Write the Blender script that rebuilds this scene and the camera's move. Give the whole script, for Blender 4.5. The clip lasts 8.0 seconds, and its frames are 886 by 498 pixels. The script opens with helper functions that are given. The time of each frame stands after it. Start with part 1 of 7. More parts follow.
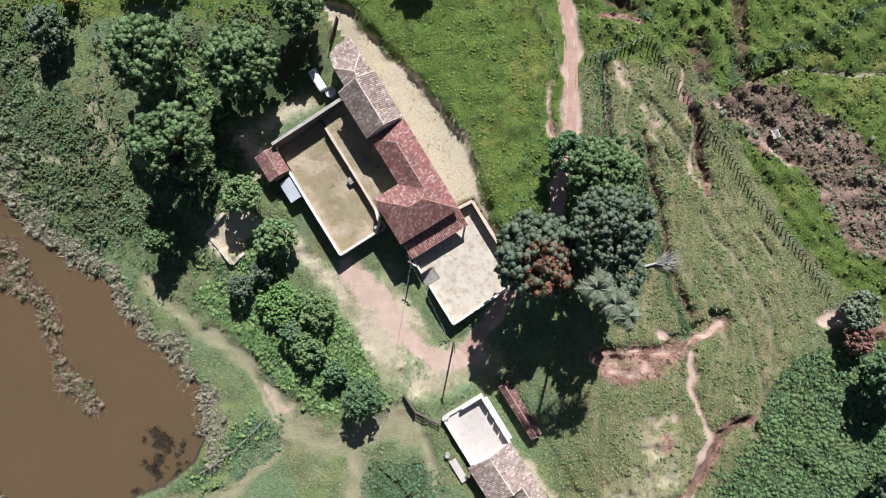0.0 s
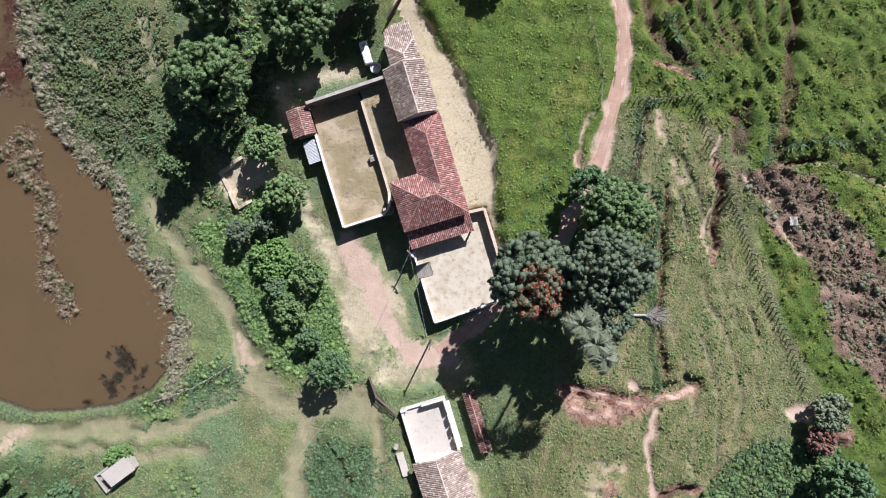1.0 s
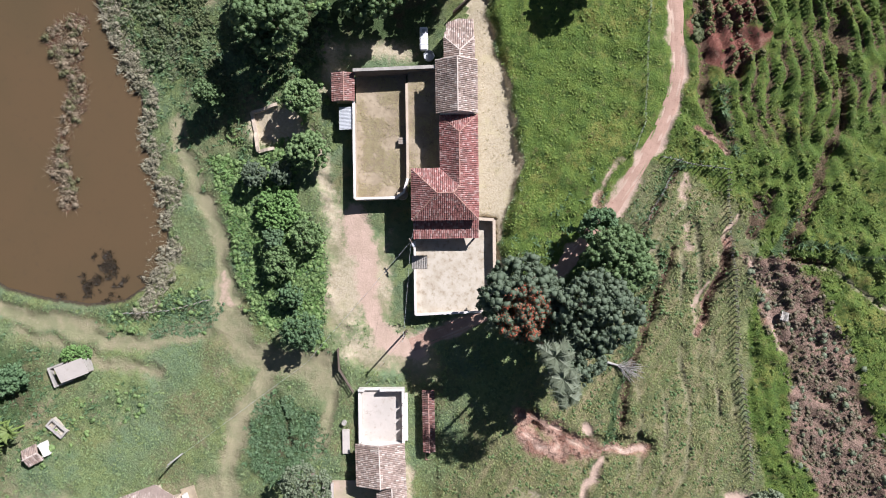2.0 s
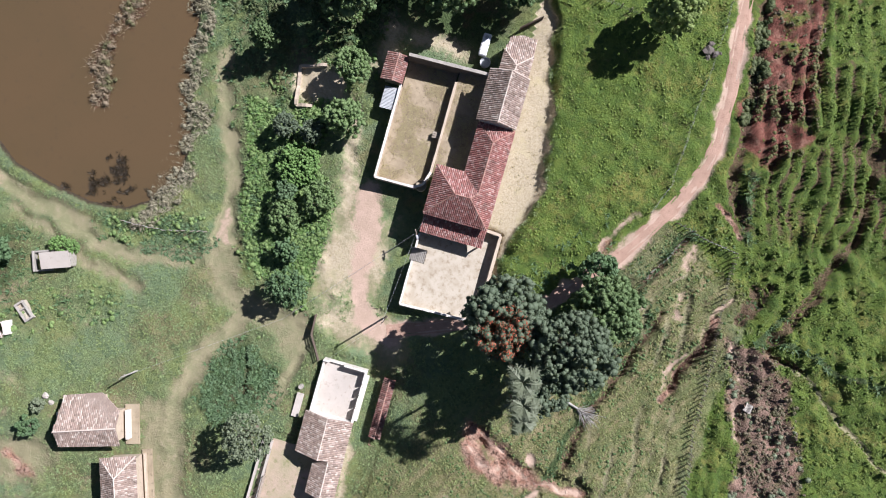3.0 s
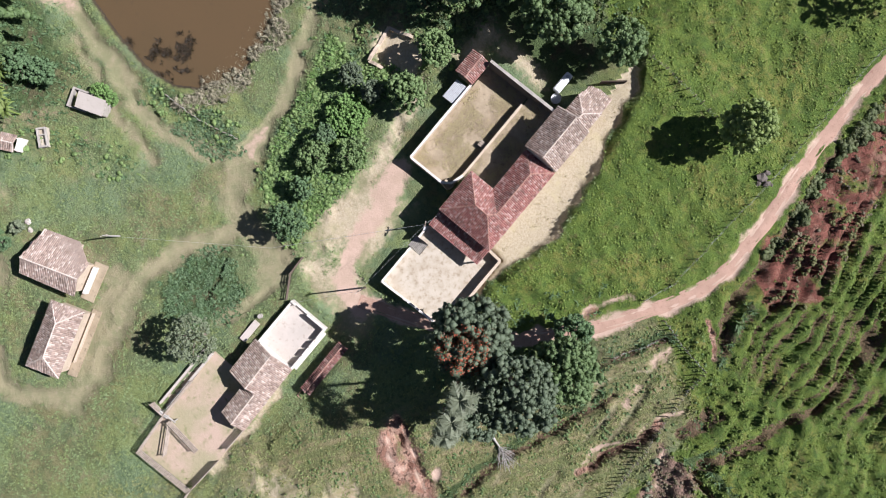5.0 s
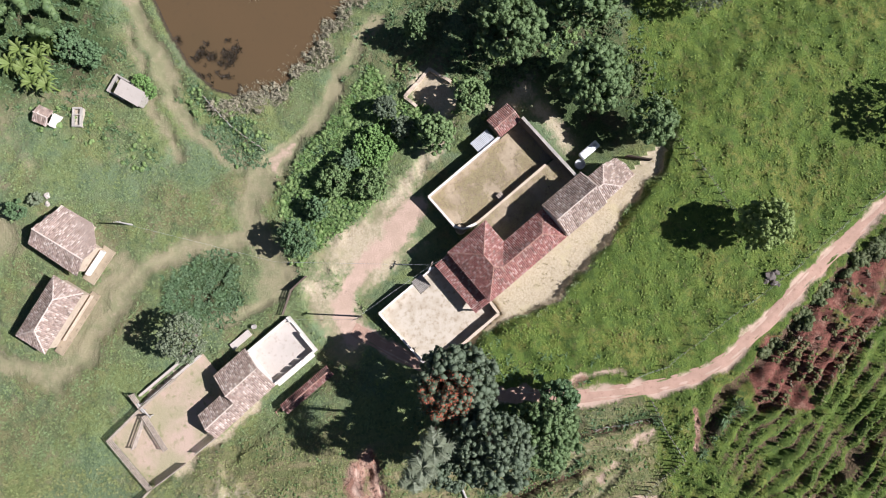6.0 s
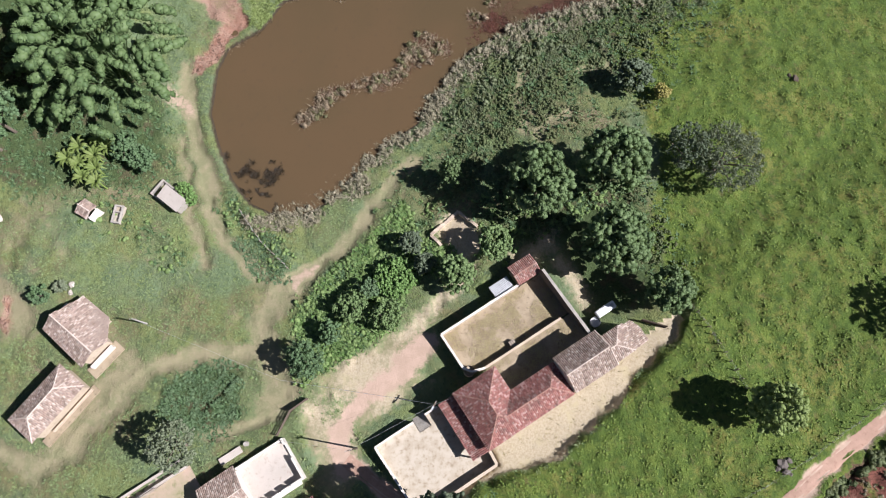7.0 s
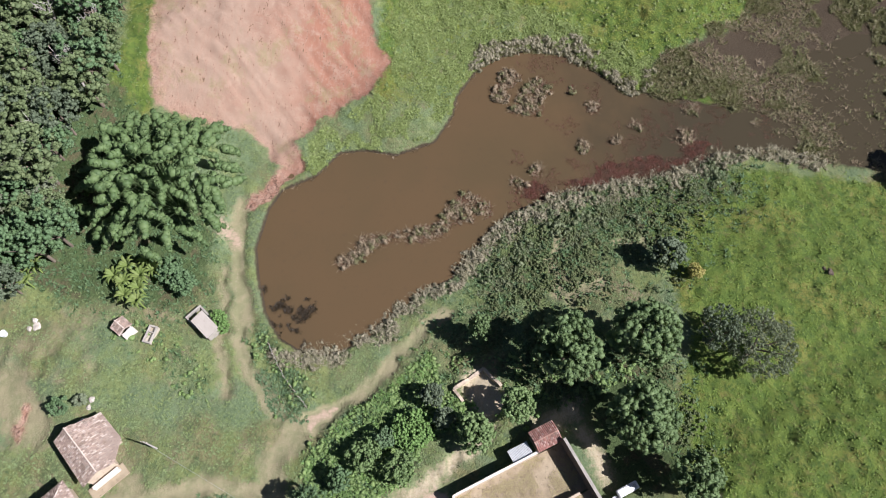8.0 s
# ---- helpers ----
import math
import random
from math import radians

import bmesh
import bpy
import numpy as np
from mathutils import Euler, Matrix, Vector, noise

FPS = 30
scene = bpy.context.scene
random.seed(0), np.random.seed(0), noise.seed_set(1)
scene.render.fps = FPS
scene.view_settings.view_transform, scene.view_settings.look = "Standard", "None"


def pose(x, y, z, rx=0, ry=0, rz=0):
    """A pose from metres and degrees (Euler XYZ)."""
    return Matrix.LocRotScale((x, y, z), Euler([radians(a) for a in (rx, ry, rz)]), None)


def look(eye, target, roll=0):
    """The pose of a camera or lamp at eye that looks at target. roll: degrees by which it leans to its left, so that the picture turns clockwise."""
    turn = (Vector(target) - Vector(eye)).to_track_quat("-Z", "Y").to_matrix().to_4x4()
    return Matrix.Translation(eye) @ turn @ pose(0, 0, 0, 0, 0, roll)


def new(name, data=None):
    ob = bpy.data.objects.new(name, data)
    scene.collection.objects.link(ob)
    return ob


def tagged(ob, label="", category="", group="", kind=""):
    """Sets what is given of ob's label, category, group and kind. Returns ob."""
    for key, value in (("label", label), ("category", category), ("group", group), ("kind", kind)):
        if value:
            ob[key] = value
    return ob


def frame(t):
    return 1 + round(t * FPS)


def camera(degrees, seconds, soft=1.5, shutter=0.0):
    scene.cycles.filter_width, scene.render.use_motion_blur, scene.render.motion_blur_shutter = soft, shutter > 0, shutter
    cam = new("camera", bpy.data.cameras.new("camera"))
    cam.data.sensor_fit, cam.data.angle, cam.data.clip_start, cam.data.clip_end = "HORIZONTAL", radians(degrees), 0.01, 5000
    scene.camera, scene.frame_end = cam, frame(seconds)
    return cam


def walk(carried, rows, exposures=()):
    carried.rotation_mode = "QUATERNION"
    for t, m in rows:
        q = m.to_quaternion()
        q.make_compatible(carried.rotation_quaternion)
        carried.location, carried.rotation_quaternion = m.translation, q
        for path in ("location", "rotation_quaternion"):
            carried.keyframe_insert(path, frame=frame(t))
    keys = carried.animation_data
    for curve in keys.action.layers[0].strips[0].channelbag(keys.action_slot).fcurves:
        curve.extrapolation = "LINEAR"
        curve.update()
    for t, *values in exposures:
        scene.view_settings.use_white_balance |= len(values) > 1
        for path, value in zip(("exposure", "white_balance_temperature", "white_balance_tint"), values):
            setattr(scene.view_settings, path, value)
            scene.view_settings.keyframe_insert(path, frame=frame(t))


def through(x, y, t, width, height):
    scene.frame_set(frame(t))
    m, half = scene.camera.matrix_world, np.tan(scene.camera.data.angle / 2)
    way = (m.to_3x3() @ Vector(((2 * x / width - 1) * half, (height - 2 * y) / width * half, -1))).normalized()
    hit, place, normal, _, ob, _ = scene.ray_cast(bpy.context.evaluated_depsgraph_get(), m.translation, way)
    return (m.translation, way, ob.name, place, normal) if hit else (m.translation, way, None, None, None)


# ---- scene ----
cam = camera(65.35, 8.0, soft=1.0)
walk(cam, [
    (0.0, pose(0.000, 0.000, 105.000, -0.001, 0.246, 0.001)),
    (0.5, pose(-0.011, 0.159, 105.236, -0.109, 0.306, 7.417)),
    (1.0, pose(-0.020, 0.290, 105.477, -0.230, 0.346, 14.746)),
    (1.5, pose(-0.043, 0.251, 105.840, -0.252, 0.355, 22.448)),
    (3.0, pose(-1.142, -1.461, 107.492, 0.055, -0.514, 47.357)),
    (3.5, pose(-1.075, -1.421, 108.012, -0.073, -0.452, 54.283)),
    (4.0, pose(-1.026, -1.403, 108.404, -0.179, -0.389, 60.414)),
    (5.5, pose(-1.454, -0.302, 109.425, -0.046, 0.209, 76.550)),
    (6.0, pose(-1.882, -0.061, 109.700, 2.862, 0.350, 81.251)),
    (6.5, pose(-2.319, 0.169, 110.025, 7.807, 0.497, 85.027)),
    (7.0, pose(-2.408, 0.556, 110.482, 14.063, 0.743, 88.836)),
    (7.5, pose(-2.600, 0.690, 111.056, 19.767, 0.869, 91.947)),
    (8.0, pose(-2.629, 0.831, 111.470, 26.592, 1.025, 95.428)),
], exposures=[(0.0, 0.92, 5920, 14), (1.5, 0.92, 5950, 17), (8.0, 0.93, 6150, 18)])

# ---- light: clear late-morning sun and blue sky ----
SUN_EL, SUN_AZ = 45.0, 11.5          # degrees; azimuth from +y towards +x
world = bpy.data.worlds.new("sky")
world.use_nodes = True
scene.world = world
wn = world.node_tree
sky = wn.nodes.new("ShaderNodeTexSky")
sky.sky_type = "NISHITA"
sky.sun_disc = False
sky.sun_elevation = radians(SUN_EL)
sky.sun_rotation = radians(SUN_AZ)
sky.altitude = 600
wn.links.new(sky.outputs[0], wn.nodes["Background"].inputs[0])
wn.nodes["Background"].inputs[1].default_value = 0.024
sun = new("sun", bpy.data.lights.new("sun", "SUN"))
sun.data.energy, sun.data.angle, sun.data.color = 4.2, radians(0.53), (1.0, 0.965, 0.91)
_s = Vector((math.sin(radians(SUN_AZ)) * math.cos(radians(SUN_EL)), math.cos(radians(SUN_AZ)) * math.cos(radians(SUN_EL)), math.sin(radians(SUN_EL))))
sun.matrix_world = look(_s * 200, (0, 0, 0))


# ---- materials ----
class Nodes:
    """A small builder for node materials."""

    def __init__(self, name, rough=0.9):
        self.m = bpy.data.materials.new(name)
        self.m.use_nodes = True
        self.t = self.m.node_tree
        self.b = self.t.nodes["Principled BSDF"]
        self.b.inputs["Roughness"].default_value = rough
        self.b.inputs["Specular IOR Level"].default_value = 0.25
        self.pos = self.add("ShaderNodeNewGeometry").outputs["Position"]

    def add(self, kind, **sets):
        n = self.t.nodes.new(kind)
        for k, v in sets.items():
            setattr(n, k, v)
        return n

    def put(self, socket, v):
        if isinstance(v, bpy.types.NodeSocket):
            self.t.links.new(v, socket)
        elif isinstance(v, (tuple, list)) and len(v) == 3 and socket.type == "RGBA":
            socket.default_value = (*v, 1)
        else:
            socket.default_value = v

    def noise(self, scale, detail=3.0, rough=0.6, vec=None):
        n = self.add("ShaderNodeTexNoise")
        self.put(n.inputs["Vector"], vec or self.pos)
        n.inputs["Scale"].default_value, n.inputs["Detail"].default_value, n.inputs["Roughness"].default_value = scale, detail, rough
        return n.outputs["Fac"]

    def cells(self, scale, vec=None):
        n = self.add("ShaderNodeTexVoronoi")
        self.put(n.inputs["Vector"], vec or self.pos)
        n.inputs["Scale"].default_value = scale
        return n.outputs["Distance"]

    def math(self, op, a, b=0.0):
        n = self.add("ShaderNodeMath", operation=op)
        self.put(n.inputs[0], a)
        self.put(n.inputs[1], b)
        return n.outputs[0]

    def ramp(self, v, lo, hi):
        n = self.add("ShaderNodeMapRange", interpolation_type="SMOOTHSTEP")
        self.put(n.inputs[0], v)
        n.inputs[1].default_value, n.inputs[2].default_value = lo, hi
        return n.outputs[0]

    def mix(self, f, a, b, mode="MIX"):
        n = self.add("ShaderNodeMix", data_type="RGBA", blend_type=mode)
        self.put(n.inputs[0], f)
        self.put(n.inputs[6], a)
        self.put(n.inputs[7], b)
        return n.outputs[2]

    def attr(self, name):
        n = self.add("ShaderNodeAttribute", attribute_name=name)
        s = self.add("ShaderNodeSeparateColor")
        self.t.links.new(n.outputs["Color"], s.inputs[0])
        return s.outputs

    def bump(self, h, strength=0.5, dist=0.1):
        n = self.add("ShaderNodeBump")
        n.inputs["Strength"].default_value, n.inputs["Distance"].default_value = strength, dist
        self.put(n.inputs["Height"], h)
        self.t.links.new(n.outputs[0], self.b.inputs["Normal"])

    def color(self, c):
        self.put(self.b.inputs["Base Color"], c)
        return self.m


def worn(name, c1, c2, c3, big=0.4, fine=4.0, rough=0.9, bump=0.4, dist=0.03):
    """Two tones with large patches, a third as stains, fine relief."""
    n = Nodes(name, rough)
    c = n.mix(n.ramp(n.noise(big, 4), 0.35, 0.65), c1, c2)
    c = n.mix(n.ramp(n.noise(fine, 5, 0.7), 0.52, 0.72), c, c3)
    n.bump(n.noise(fine * 3, 3), bump, dist)
    return n.color(c)


def tile_mat(name, c1, c2, c3, stain):
    """Fired clay tiles: each piece has its own tone, with lichen and soot in patches across them."""
    n = Nodes(name, 0.9)
    r = n.add("ShaderNodeNewGeometry").outputs["Random Per Island"]
    c = n.mix(n.ramp(r, 0.05, 0.95), c1, c2)
    c = n.mix(n.ramp(n.math("FRACT", n.math("MULTIPLY", r, 17.0)), 0.62, 0.95), c, c3)
    dark = n.math("MULTIPLY", n.ramp(n.math("FRACT", n.math("MULTIPLY", r, 5.3)), 0.6, 1.0), 0.75)
    c = n.mix(n.math("MULTIPLY", dark, stain), c, (0.085, 0.065, 0.055))
    c = n.mix(n.math("MULTIPLY", n.ramp(n.noise(0.55, 5, 0.7), 0.45, 0.7), stain), c, (0.11, 0.085, 0.07))
    c = n.mix(n.math("MULTIPLY", n.ramp(n.noise(4.0, 4, 0.7), 0.5, 0.75), 0.6), c, c3)
    n.bump(n.noise(20, 3), 0.3, 0.02)
    return n.color(c)


def leaf_mat(name, c1, c2, c3, through=0.24):
    """Leaves: tone by leaf and by branch, some light coming through."""
    n = Nodes(name, 0.55)
    r = n.add("ShaderNodeNewGeometry").outputs["Random Per Island"]
    c = n.mix(n.math("ADD", 0.2, n.math("MULTIPLY", r, 0.6)), c1, c2)
    c = n.mix(n.math("MULTIPLY", n.ramp(n.noise(0.5, 3), 0.42, 0.68), 0.8), c, c3)
    n.put(n.b.inputs["Base Color"], c)
    tr = n.add("ShaderNodeBsdfTranslucent")
    n.put(tr.inputs["Color"], n.mix(0.5, c, (0.20, 0.26, 0.03)))
    mx = n.add("ShaderNodeMixShader")
    mx.inputs[0].default_value = through
    out = n.t.nodes["Material Output"]
    n.t.links.new(n.b.outputs[0], mx.inputs[1])
    n.t.links.new(tr.outputs[0], mx.inputs[2])
    n.t.links.new(mx.outputs[0], out.inputs["Surface"])
    return n.m


def ground_mat():
    n = Nodes("ground_cover", 0.95)
    cover, growth = n.attr("cover"), n.attr("growth")
    extra = n.attr("extra")
    speck, patch, wide = n.noise(3.2, 6, 0.75), n.noise(0.35, 5, 0.65), n.noise(0.06, 3)
    mid = n.noise(1.3, 6, 0.75)
    c = n.mix(n.ramp(patch, 0.38, 0.62), (0.195, 0.232, 0.108), (0.145, 0.190, 0.088))
    c = n.mix(n.ramp(wide, 0.46, 0.56), c, n.mix(n.ramp(patch, 0.4, 0.6), (0.215, 0.205, 0.100), (0.140, 0.165, 0.075)))
    c = n.mix(n.ramp(n.noise(0.16, 6, 0.75), 0.54, 0.66), c, (0.265, 0.230, 0.140))
    c = n.mix(n.math("MULTIPLY", n.ramp(n.noise(0.045, 5, 0.7), 0.47, 0.58), 0.75), c, n.mix(n.ramp(mid, 0.4, 0.6), (0.165, 0.235, 0.128), (0.130, 0.195, 0.102)))
    c = n.mix(n.math("MULTIPLY", n.ramp(n.noise(0.075, 5, 0.7), 0.5, 0.6), 0.7), c, n.mix(n.ramp(mid, 0.4, 0.6), (0.225, 0.270, 0.095), (0.180, 0.225, 0.078)))
    streak = n.add("ShaderNodeMapping")
    n.put(streak.inputs[0], n.pos)
    streak.inputs["Rotation"].default_value, streak.inputs["Scale"].default_value = (0, 0, radians(-12)), (1.0, 0.16, 1.0)
    meadow = n.mix(n.ramp(n.noise(0.8, 5, 0.7, streak.outputs[0]), 0.42, 0.62), (0.168, 0.186, 0.078), (0.300, 0.258, 0.140))
    c = n.mix(extra[2], c, meadow)
    c = n.mix(n.ramp(mid, 0.5, 0.72), c, (0.080, 0.120, 0.055))
    c = n.mix(n.ramp(speck, 0.55, 0.8), c, (0.22, 0.25, 0.12))
    pasture = n.mix(n.ramp(patch, 0.35, 0.62), (0.145, 0.200, 0.040), (0.095, 0.155, 0.030))
    pasture = n.mix(n.ramp(n.noise(0.12, 5, 0.7), 0.5, 0.66), pasture, (0.205, 0.212, 0.055))
    pasture = n.mix(n.ramp(n.noise(0.9, 6, 0.75), 0.46, 0.62), pasture, (0.068, 0.115, 0.026))
    pasture = n.mix(n.math("MULTIPLY", n.ramp(n.noise(0.55, 6, 0.75), 0.53, 0.68), 0.55), pasture, (0.190, 0.155, 0.070))
    brush = n.mix(n.ramp(speck, 0.4, 0.65), (0.085, 0.125, 0.048), (0.050, 0.078, 0.030))
    brush = n.mix(n.math("MULTIPLY", n.ramp(n.noise(0.22, 5, 0.7), 0.52, 0.62), 0.8), brush, n.mix(n.ramp(speck, 0.4, 0.6), (0.135, 0.115, 0.065), (0.085, 0.075, 0.042)))
    straw = n.mix(n.ramp(speck, 0.4, 0.65), (0.47, 0.405, 0.295), (0.37, 0.31, 0.205))
    straw = n.mix(n.ramp(patch, 0.5, 0.68), straw, (0.45, 0.39, 0.255))
    tan = n.mix(n.ramp(patch, 0.4, 0.62), (0.275, 0.250, 0.150), (0.215, 0.215, 0.118))
    tan = n.mix(n.ramp(mid, 0.5, 0.75), tan, (0.32, 0.275, 0.185))
    path = n.mix(n.ramp(patch, 0.4, 0.62), (0.49, 0.36, 0.285), (0.43, 0.32, 0.245))
    path = n.mix(n.ramp(speck, 0.55, 0.78), path, (0.42, 0.31, 0.225))
    red = n.mix(n.ramp(n.noise(0.7, 7, 0.75), 0.40, 0.60), (0.47, 0.31, 0.235), (0.33, 0.175, 0.125))
    red = n.mix(n.ramp(n.noise(1.1, 7, 0.8), 0.51, 0.60), red, (0.115, 0.070, 0.050))
    warp = n.add("ShaderNodeVectorMath", operation="ADD")
    n.put(warp.inputs[0], n.pos)
    wv = n.add("ShaderNodeTexNoise")
    wv.inputs["Scale"].default_value = 0.9
    n.put(wv.inputs["Vector"], n.pos)
    n.put(warp.inputs[1], wv.outputs["Color"])
    crack = n.add("ShaderNodeTexVoronoi", feature="DISTANCE_TO_EDGE")
    crack.inputs["Scale"].default_value = 0.55
    n.put(crack.inputs["Vector"], warp.outputs[0])
    red = n.mix(n.math("MULTIPLY", n.ramp(crack.outputs["Distance"], 0.09, 0.02), 0.3), red, (0.085, 0.055, 0.042))
    soil = n.attr("soil")
    deep = n.mix(n.ramp(n.noise(1.0, 6, 0.75, streak.outputs[0]), 0.42, 0.6), (0.250, 0.100, 0.074), (0.135, 0.054, 0.040))
    deep = n.mix(n.ramp(n.noise(0.9, 6, 0.8), 0.52, 0.64), deep, (0.070, 0.058, 0.032))
    deep = n.mix(n.ramp(n.noise(0.35, 5, 0.7), 0.52, 0.64), deep, (0.330, 0.185, 0.135))
    red = n.mix(soil[0], red, deep)
    brown = n.mix(n.ramp(n.noise(0.7, 7, 0.75), 0.42, 0.58), (0.275, 0.186, 0.145), (0.165, 0.118, 0.085))
    brown = n.mix(n.ramp(n.noise(0.25, 6, 0.75), 0.54, 0.66), brown, (0.380, 0.245, 0.190))
    red = n.mix(soil[2], red, brown)
    rot = n.add("ShaderNodeMapping")
    n.put(rot.inputs[0], n.pos)
    rot.inputs["Rotation"].default_value, rot.inputs["Scale"].default_value = (0, 0, radians(-50)), (0.25, 1.0, 0.25)
    rill = n.noise(1.5, 6, 0.7, rot.outputs[0])
    bank = n.mix(n.ramp(n.math("ADD", n.noise(0.06, 5, 0.65), soil[0]), 0.45, 0.85), (0.370, 0.265, 0.200), (0.335, 0.165, 0.112))
    bank = n.mix(n.math("MULTIPLY", n.ramp(n.noise(0.13, 5, 0.7), 0.52, 0.62), 0.7), bank, (0.300, 0.250, 0.140))
    bank = n.mix(n.math("MULTIPLY", n.ramp(n.noise(0.5, 6, 0.75), 0.48, 0.66), 0.6), bank, (0.430, 0.310, 0.235))
    bank = n.mix(n.math("MULTIPLY", n.ramp(rill, 0.45, 0.65), 0.6), bank, (0.385, 0.245, 0.180))
    bank = n.mix(n.ramp(n.math("ADD", rill, n.math("MULTIPLY", n.noise(2.2, 6, 0.8), 0.6)), 0.91, 1.0), bank, (0.140, 0.092, 0.055))
    red = n.mix(extra[1], red, bank)
    mud = n.mix(n.ramp(speck, 0.4, 0.7), (0.075, 0.056, 0.036), (0.048, 0.037, 0.025))
    edge = n.math("MULTIPLY", n.math("SUBTRACT", n.noise(1.1, 6, 0.75), 0.5), 0.9)

    def over(c, top, mask):
        return n.mix(n.ramp(n.math("ADD", mask, edge), 0.32, 0.68), c, top)

    c = over(c, pasture, growth[0])
    c = over(c, brush, growth[1])
    c = over(c, tan, extra[0])
    c = over(c, straw, cover[1])
    c = over(c, red, cover[2])
    c = over(c, path, cover[0])
    # bare soil in cuts and troughs, its dark tone also painting in their shade
    c = n.mix(n.math("MULTIPLY", n.ramp(n.math("ADD", soil[1], n.math("MULTIPLY", edge, 0.6)), 0.35, 0.75), 0.85), c, n.mix(n.ramp(speck, 0.4, 0.65), (0.095, 0.062, 0.043), (0.205, 0.125, 0.088)))
    c = over(c, mud, growth[2])
    rough = n.math("SUBTRACT", 1.0, n.math("MULTIPLY", n.ramp(n.math("ADD", n.math("ADD", cover[0], cover[1]), n.math("MULTIPLY", extra[0], 0.7)), 0.2, 0.8), 0.8))
    n.bump(n.math("MULTIPLY", n.math("ADD", speck, mid), rough), 1.0, 0.36)
    return n.color(c)


def water_mat():
    n = Nodes("pond_water", 0.08)
    n.b.inputs["Specular IOR Level"].default_value = 0.2
    c = n.mix(n.ramp(n.noise(0.03, 3), 0.4, 0.65), (0.103, 0.069, 0.037), (0.091, 0.065, 0.035))
    c = n.mix(n.math("MULTIPLY", n.ramp(n.noise(0.9, 4, 0.7), 0.55, 0.75), 0.25), c, (0.062, 0.048, 0.034))
    # darker olive brown towards +y, the marsh end, with an uneven border
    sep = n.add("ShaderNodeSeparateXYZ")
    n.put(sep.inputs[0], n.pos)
    marsh_end = n.ramp(n.math("ADD", sep.outputs[1], n.math("MULTIPLY", n.noise(0.08, 4), 40.0)), 28.0, 62.0)
    c = n.mix(marsh_end, c, (0.052, 0.043, 0.027))
    n.bump(n.noise(2.5, 2), 0.05, 0.02)
    return n.color(c)


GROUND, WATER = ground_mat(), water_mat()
ROAD = worn("packed_earth", (0.43, 0.285, 0.218), (0.37, 0.245, 0.185), (0.30, 0.185, 0.135), 0.5, 1.7, bump=0.8, dist=0.08)
TILE_RED = tile_mat("red_clay_tile", (0.265, 0.108, 0.094), (0.365, 0.168, 0.148), (0.47, 0.310, 0.280), 0.55)
TILE_OLD = tile_mat("weathered_clay_tile", (0.29, 0.215, 0.175), (0.41, 0.315, 0.265), (0.55, 0.47, 0.41), 0.6)
TILE_RUST = tile_mat("rusty_clay_tile", (0.26, 0.125, 0.105), (0.34, 0.175, 0.150), (0.43, 0.30, 0.265), 0.65)
MORTAR = worn("ridge_mortar", (0.42, 0.26, 0.21), (0.36, 0.20, 0.16), (0.29, 0.16, 0.13), 0.8, 5)
LIME = worn("limewash", (0.70, 0.67, 0.62), (0.62, 0.58, 0.53), (0.42, 0.37, 0.31), 0.8, 3.5)
ADOBE = worn("earth_plaster", (0.55, 0.46, 0.36), (0.48, 0.40, 0.31), (0.36, 0.29, 0.22), 0.5, 2.5)
CONCRETE = worn("worn_cement", (0.49, 0.44, 0.36), (0.41, 0.355, 0.275), (0.29, 0.235, 0.165), 0.6, 1.2, bump=0.9)
PALE = worn("pale_cement", (0.50, 0.455, 0.41), (0.45, 0.41, 0.365), (0.38, 0.33, 0.28), 0.35, 1.5)
STONE = worn("rough_stone", (0.42, 0.39, 0.35), (0.33, 0.31, 0.28), (0.22, 0.20, 0.18), 0.8, 3, bump=0.8)
DRYEARTH = worn("trodden_straw", (0.37, 0.305, 0.215), (0.29, 0.235, 0.16), (0.19, 0.15, 0.10), 0.5, 1.6, bump=0.7, dist=0.06)
WOOD = worn("grey_timber", (0.34, 0.29, 0.24), (0.26, 0.22, 0.18), (0.15, 0.12, 0.10), 1.5, 9)
DARKWOOD = worn("dark_timber", (0.12, 0.095, 0.075), (0.09, 0.07, 0.055), (0.05, 0.04, 0.03), 1.5, 9)
SHEET = worn("zinc_sheet", (0.50, 0.52, 0.54), (0.44, 0.46, 0.48), (0.36, 0.36, 0.36), 0.6, 3, rough=0.5)
WHITE = worn("white_fibreglass", (0.78, 0.80, 0.82), (0.72, 0.74, 0.77), (0.60, 0.62, 0.64), 0.6, 3, rough=0.45)
BARK = worn("bark", (0.20, 0.165, 0.13), (0.15, 0.12, 0.095), (0.10, 0.08, 0.06), 1.0, 6)
DEADWOOD = worn("bleached_wood", (0.46, 0.44, 0.41), (0.38, 0.36, 0.33), (0.26, 0.24, 0.22), 1.0, 6)
L_MANGO = leaf_mat("mango_leaf", (0.080, 0.142, 0.058), (0.205, 0.285, 0.128), (0.145, 0.215, 0.090))
L_BRIGHT = leaf_mat("bright_leaf", (0.110, 0.188, 0.074), (0.250, 0.345, 0.150), (0.178, 0.265, 0.104))
L_VINE = leaf_mat("vine_leaf", (0.120, 0.230, 0.068), (0.245, 0.390, 0.135), (0.180, 0.305, 0.095))
L_BLUE = leaf_mat("bluish_leaf", (0.078, 0.116, 0.074), (0.200, 0.245, 0.162), (0.130, 0.170, 0.108))
L_GREY = leaf_mat("greyish_leaf", (0.150, 0.190, 0.118), (0.300, 0.345, 0.230), (0.215, 0.260, 0.160))
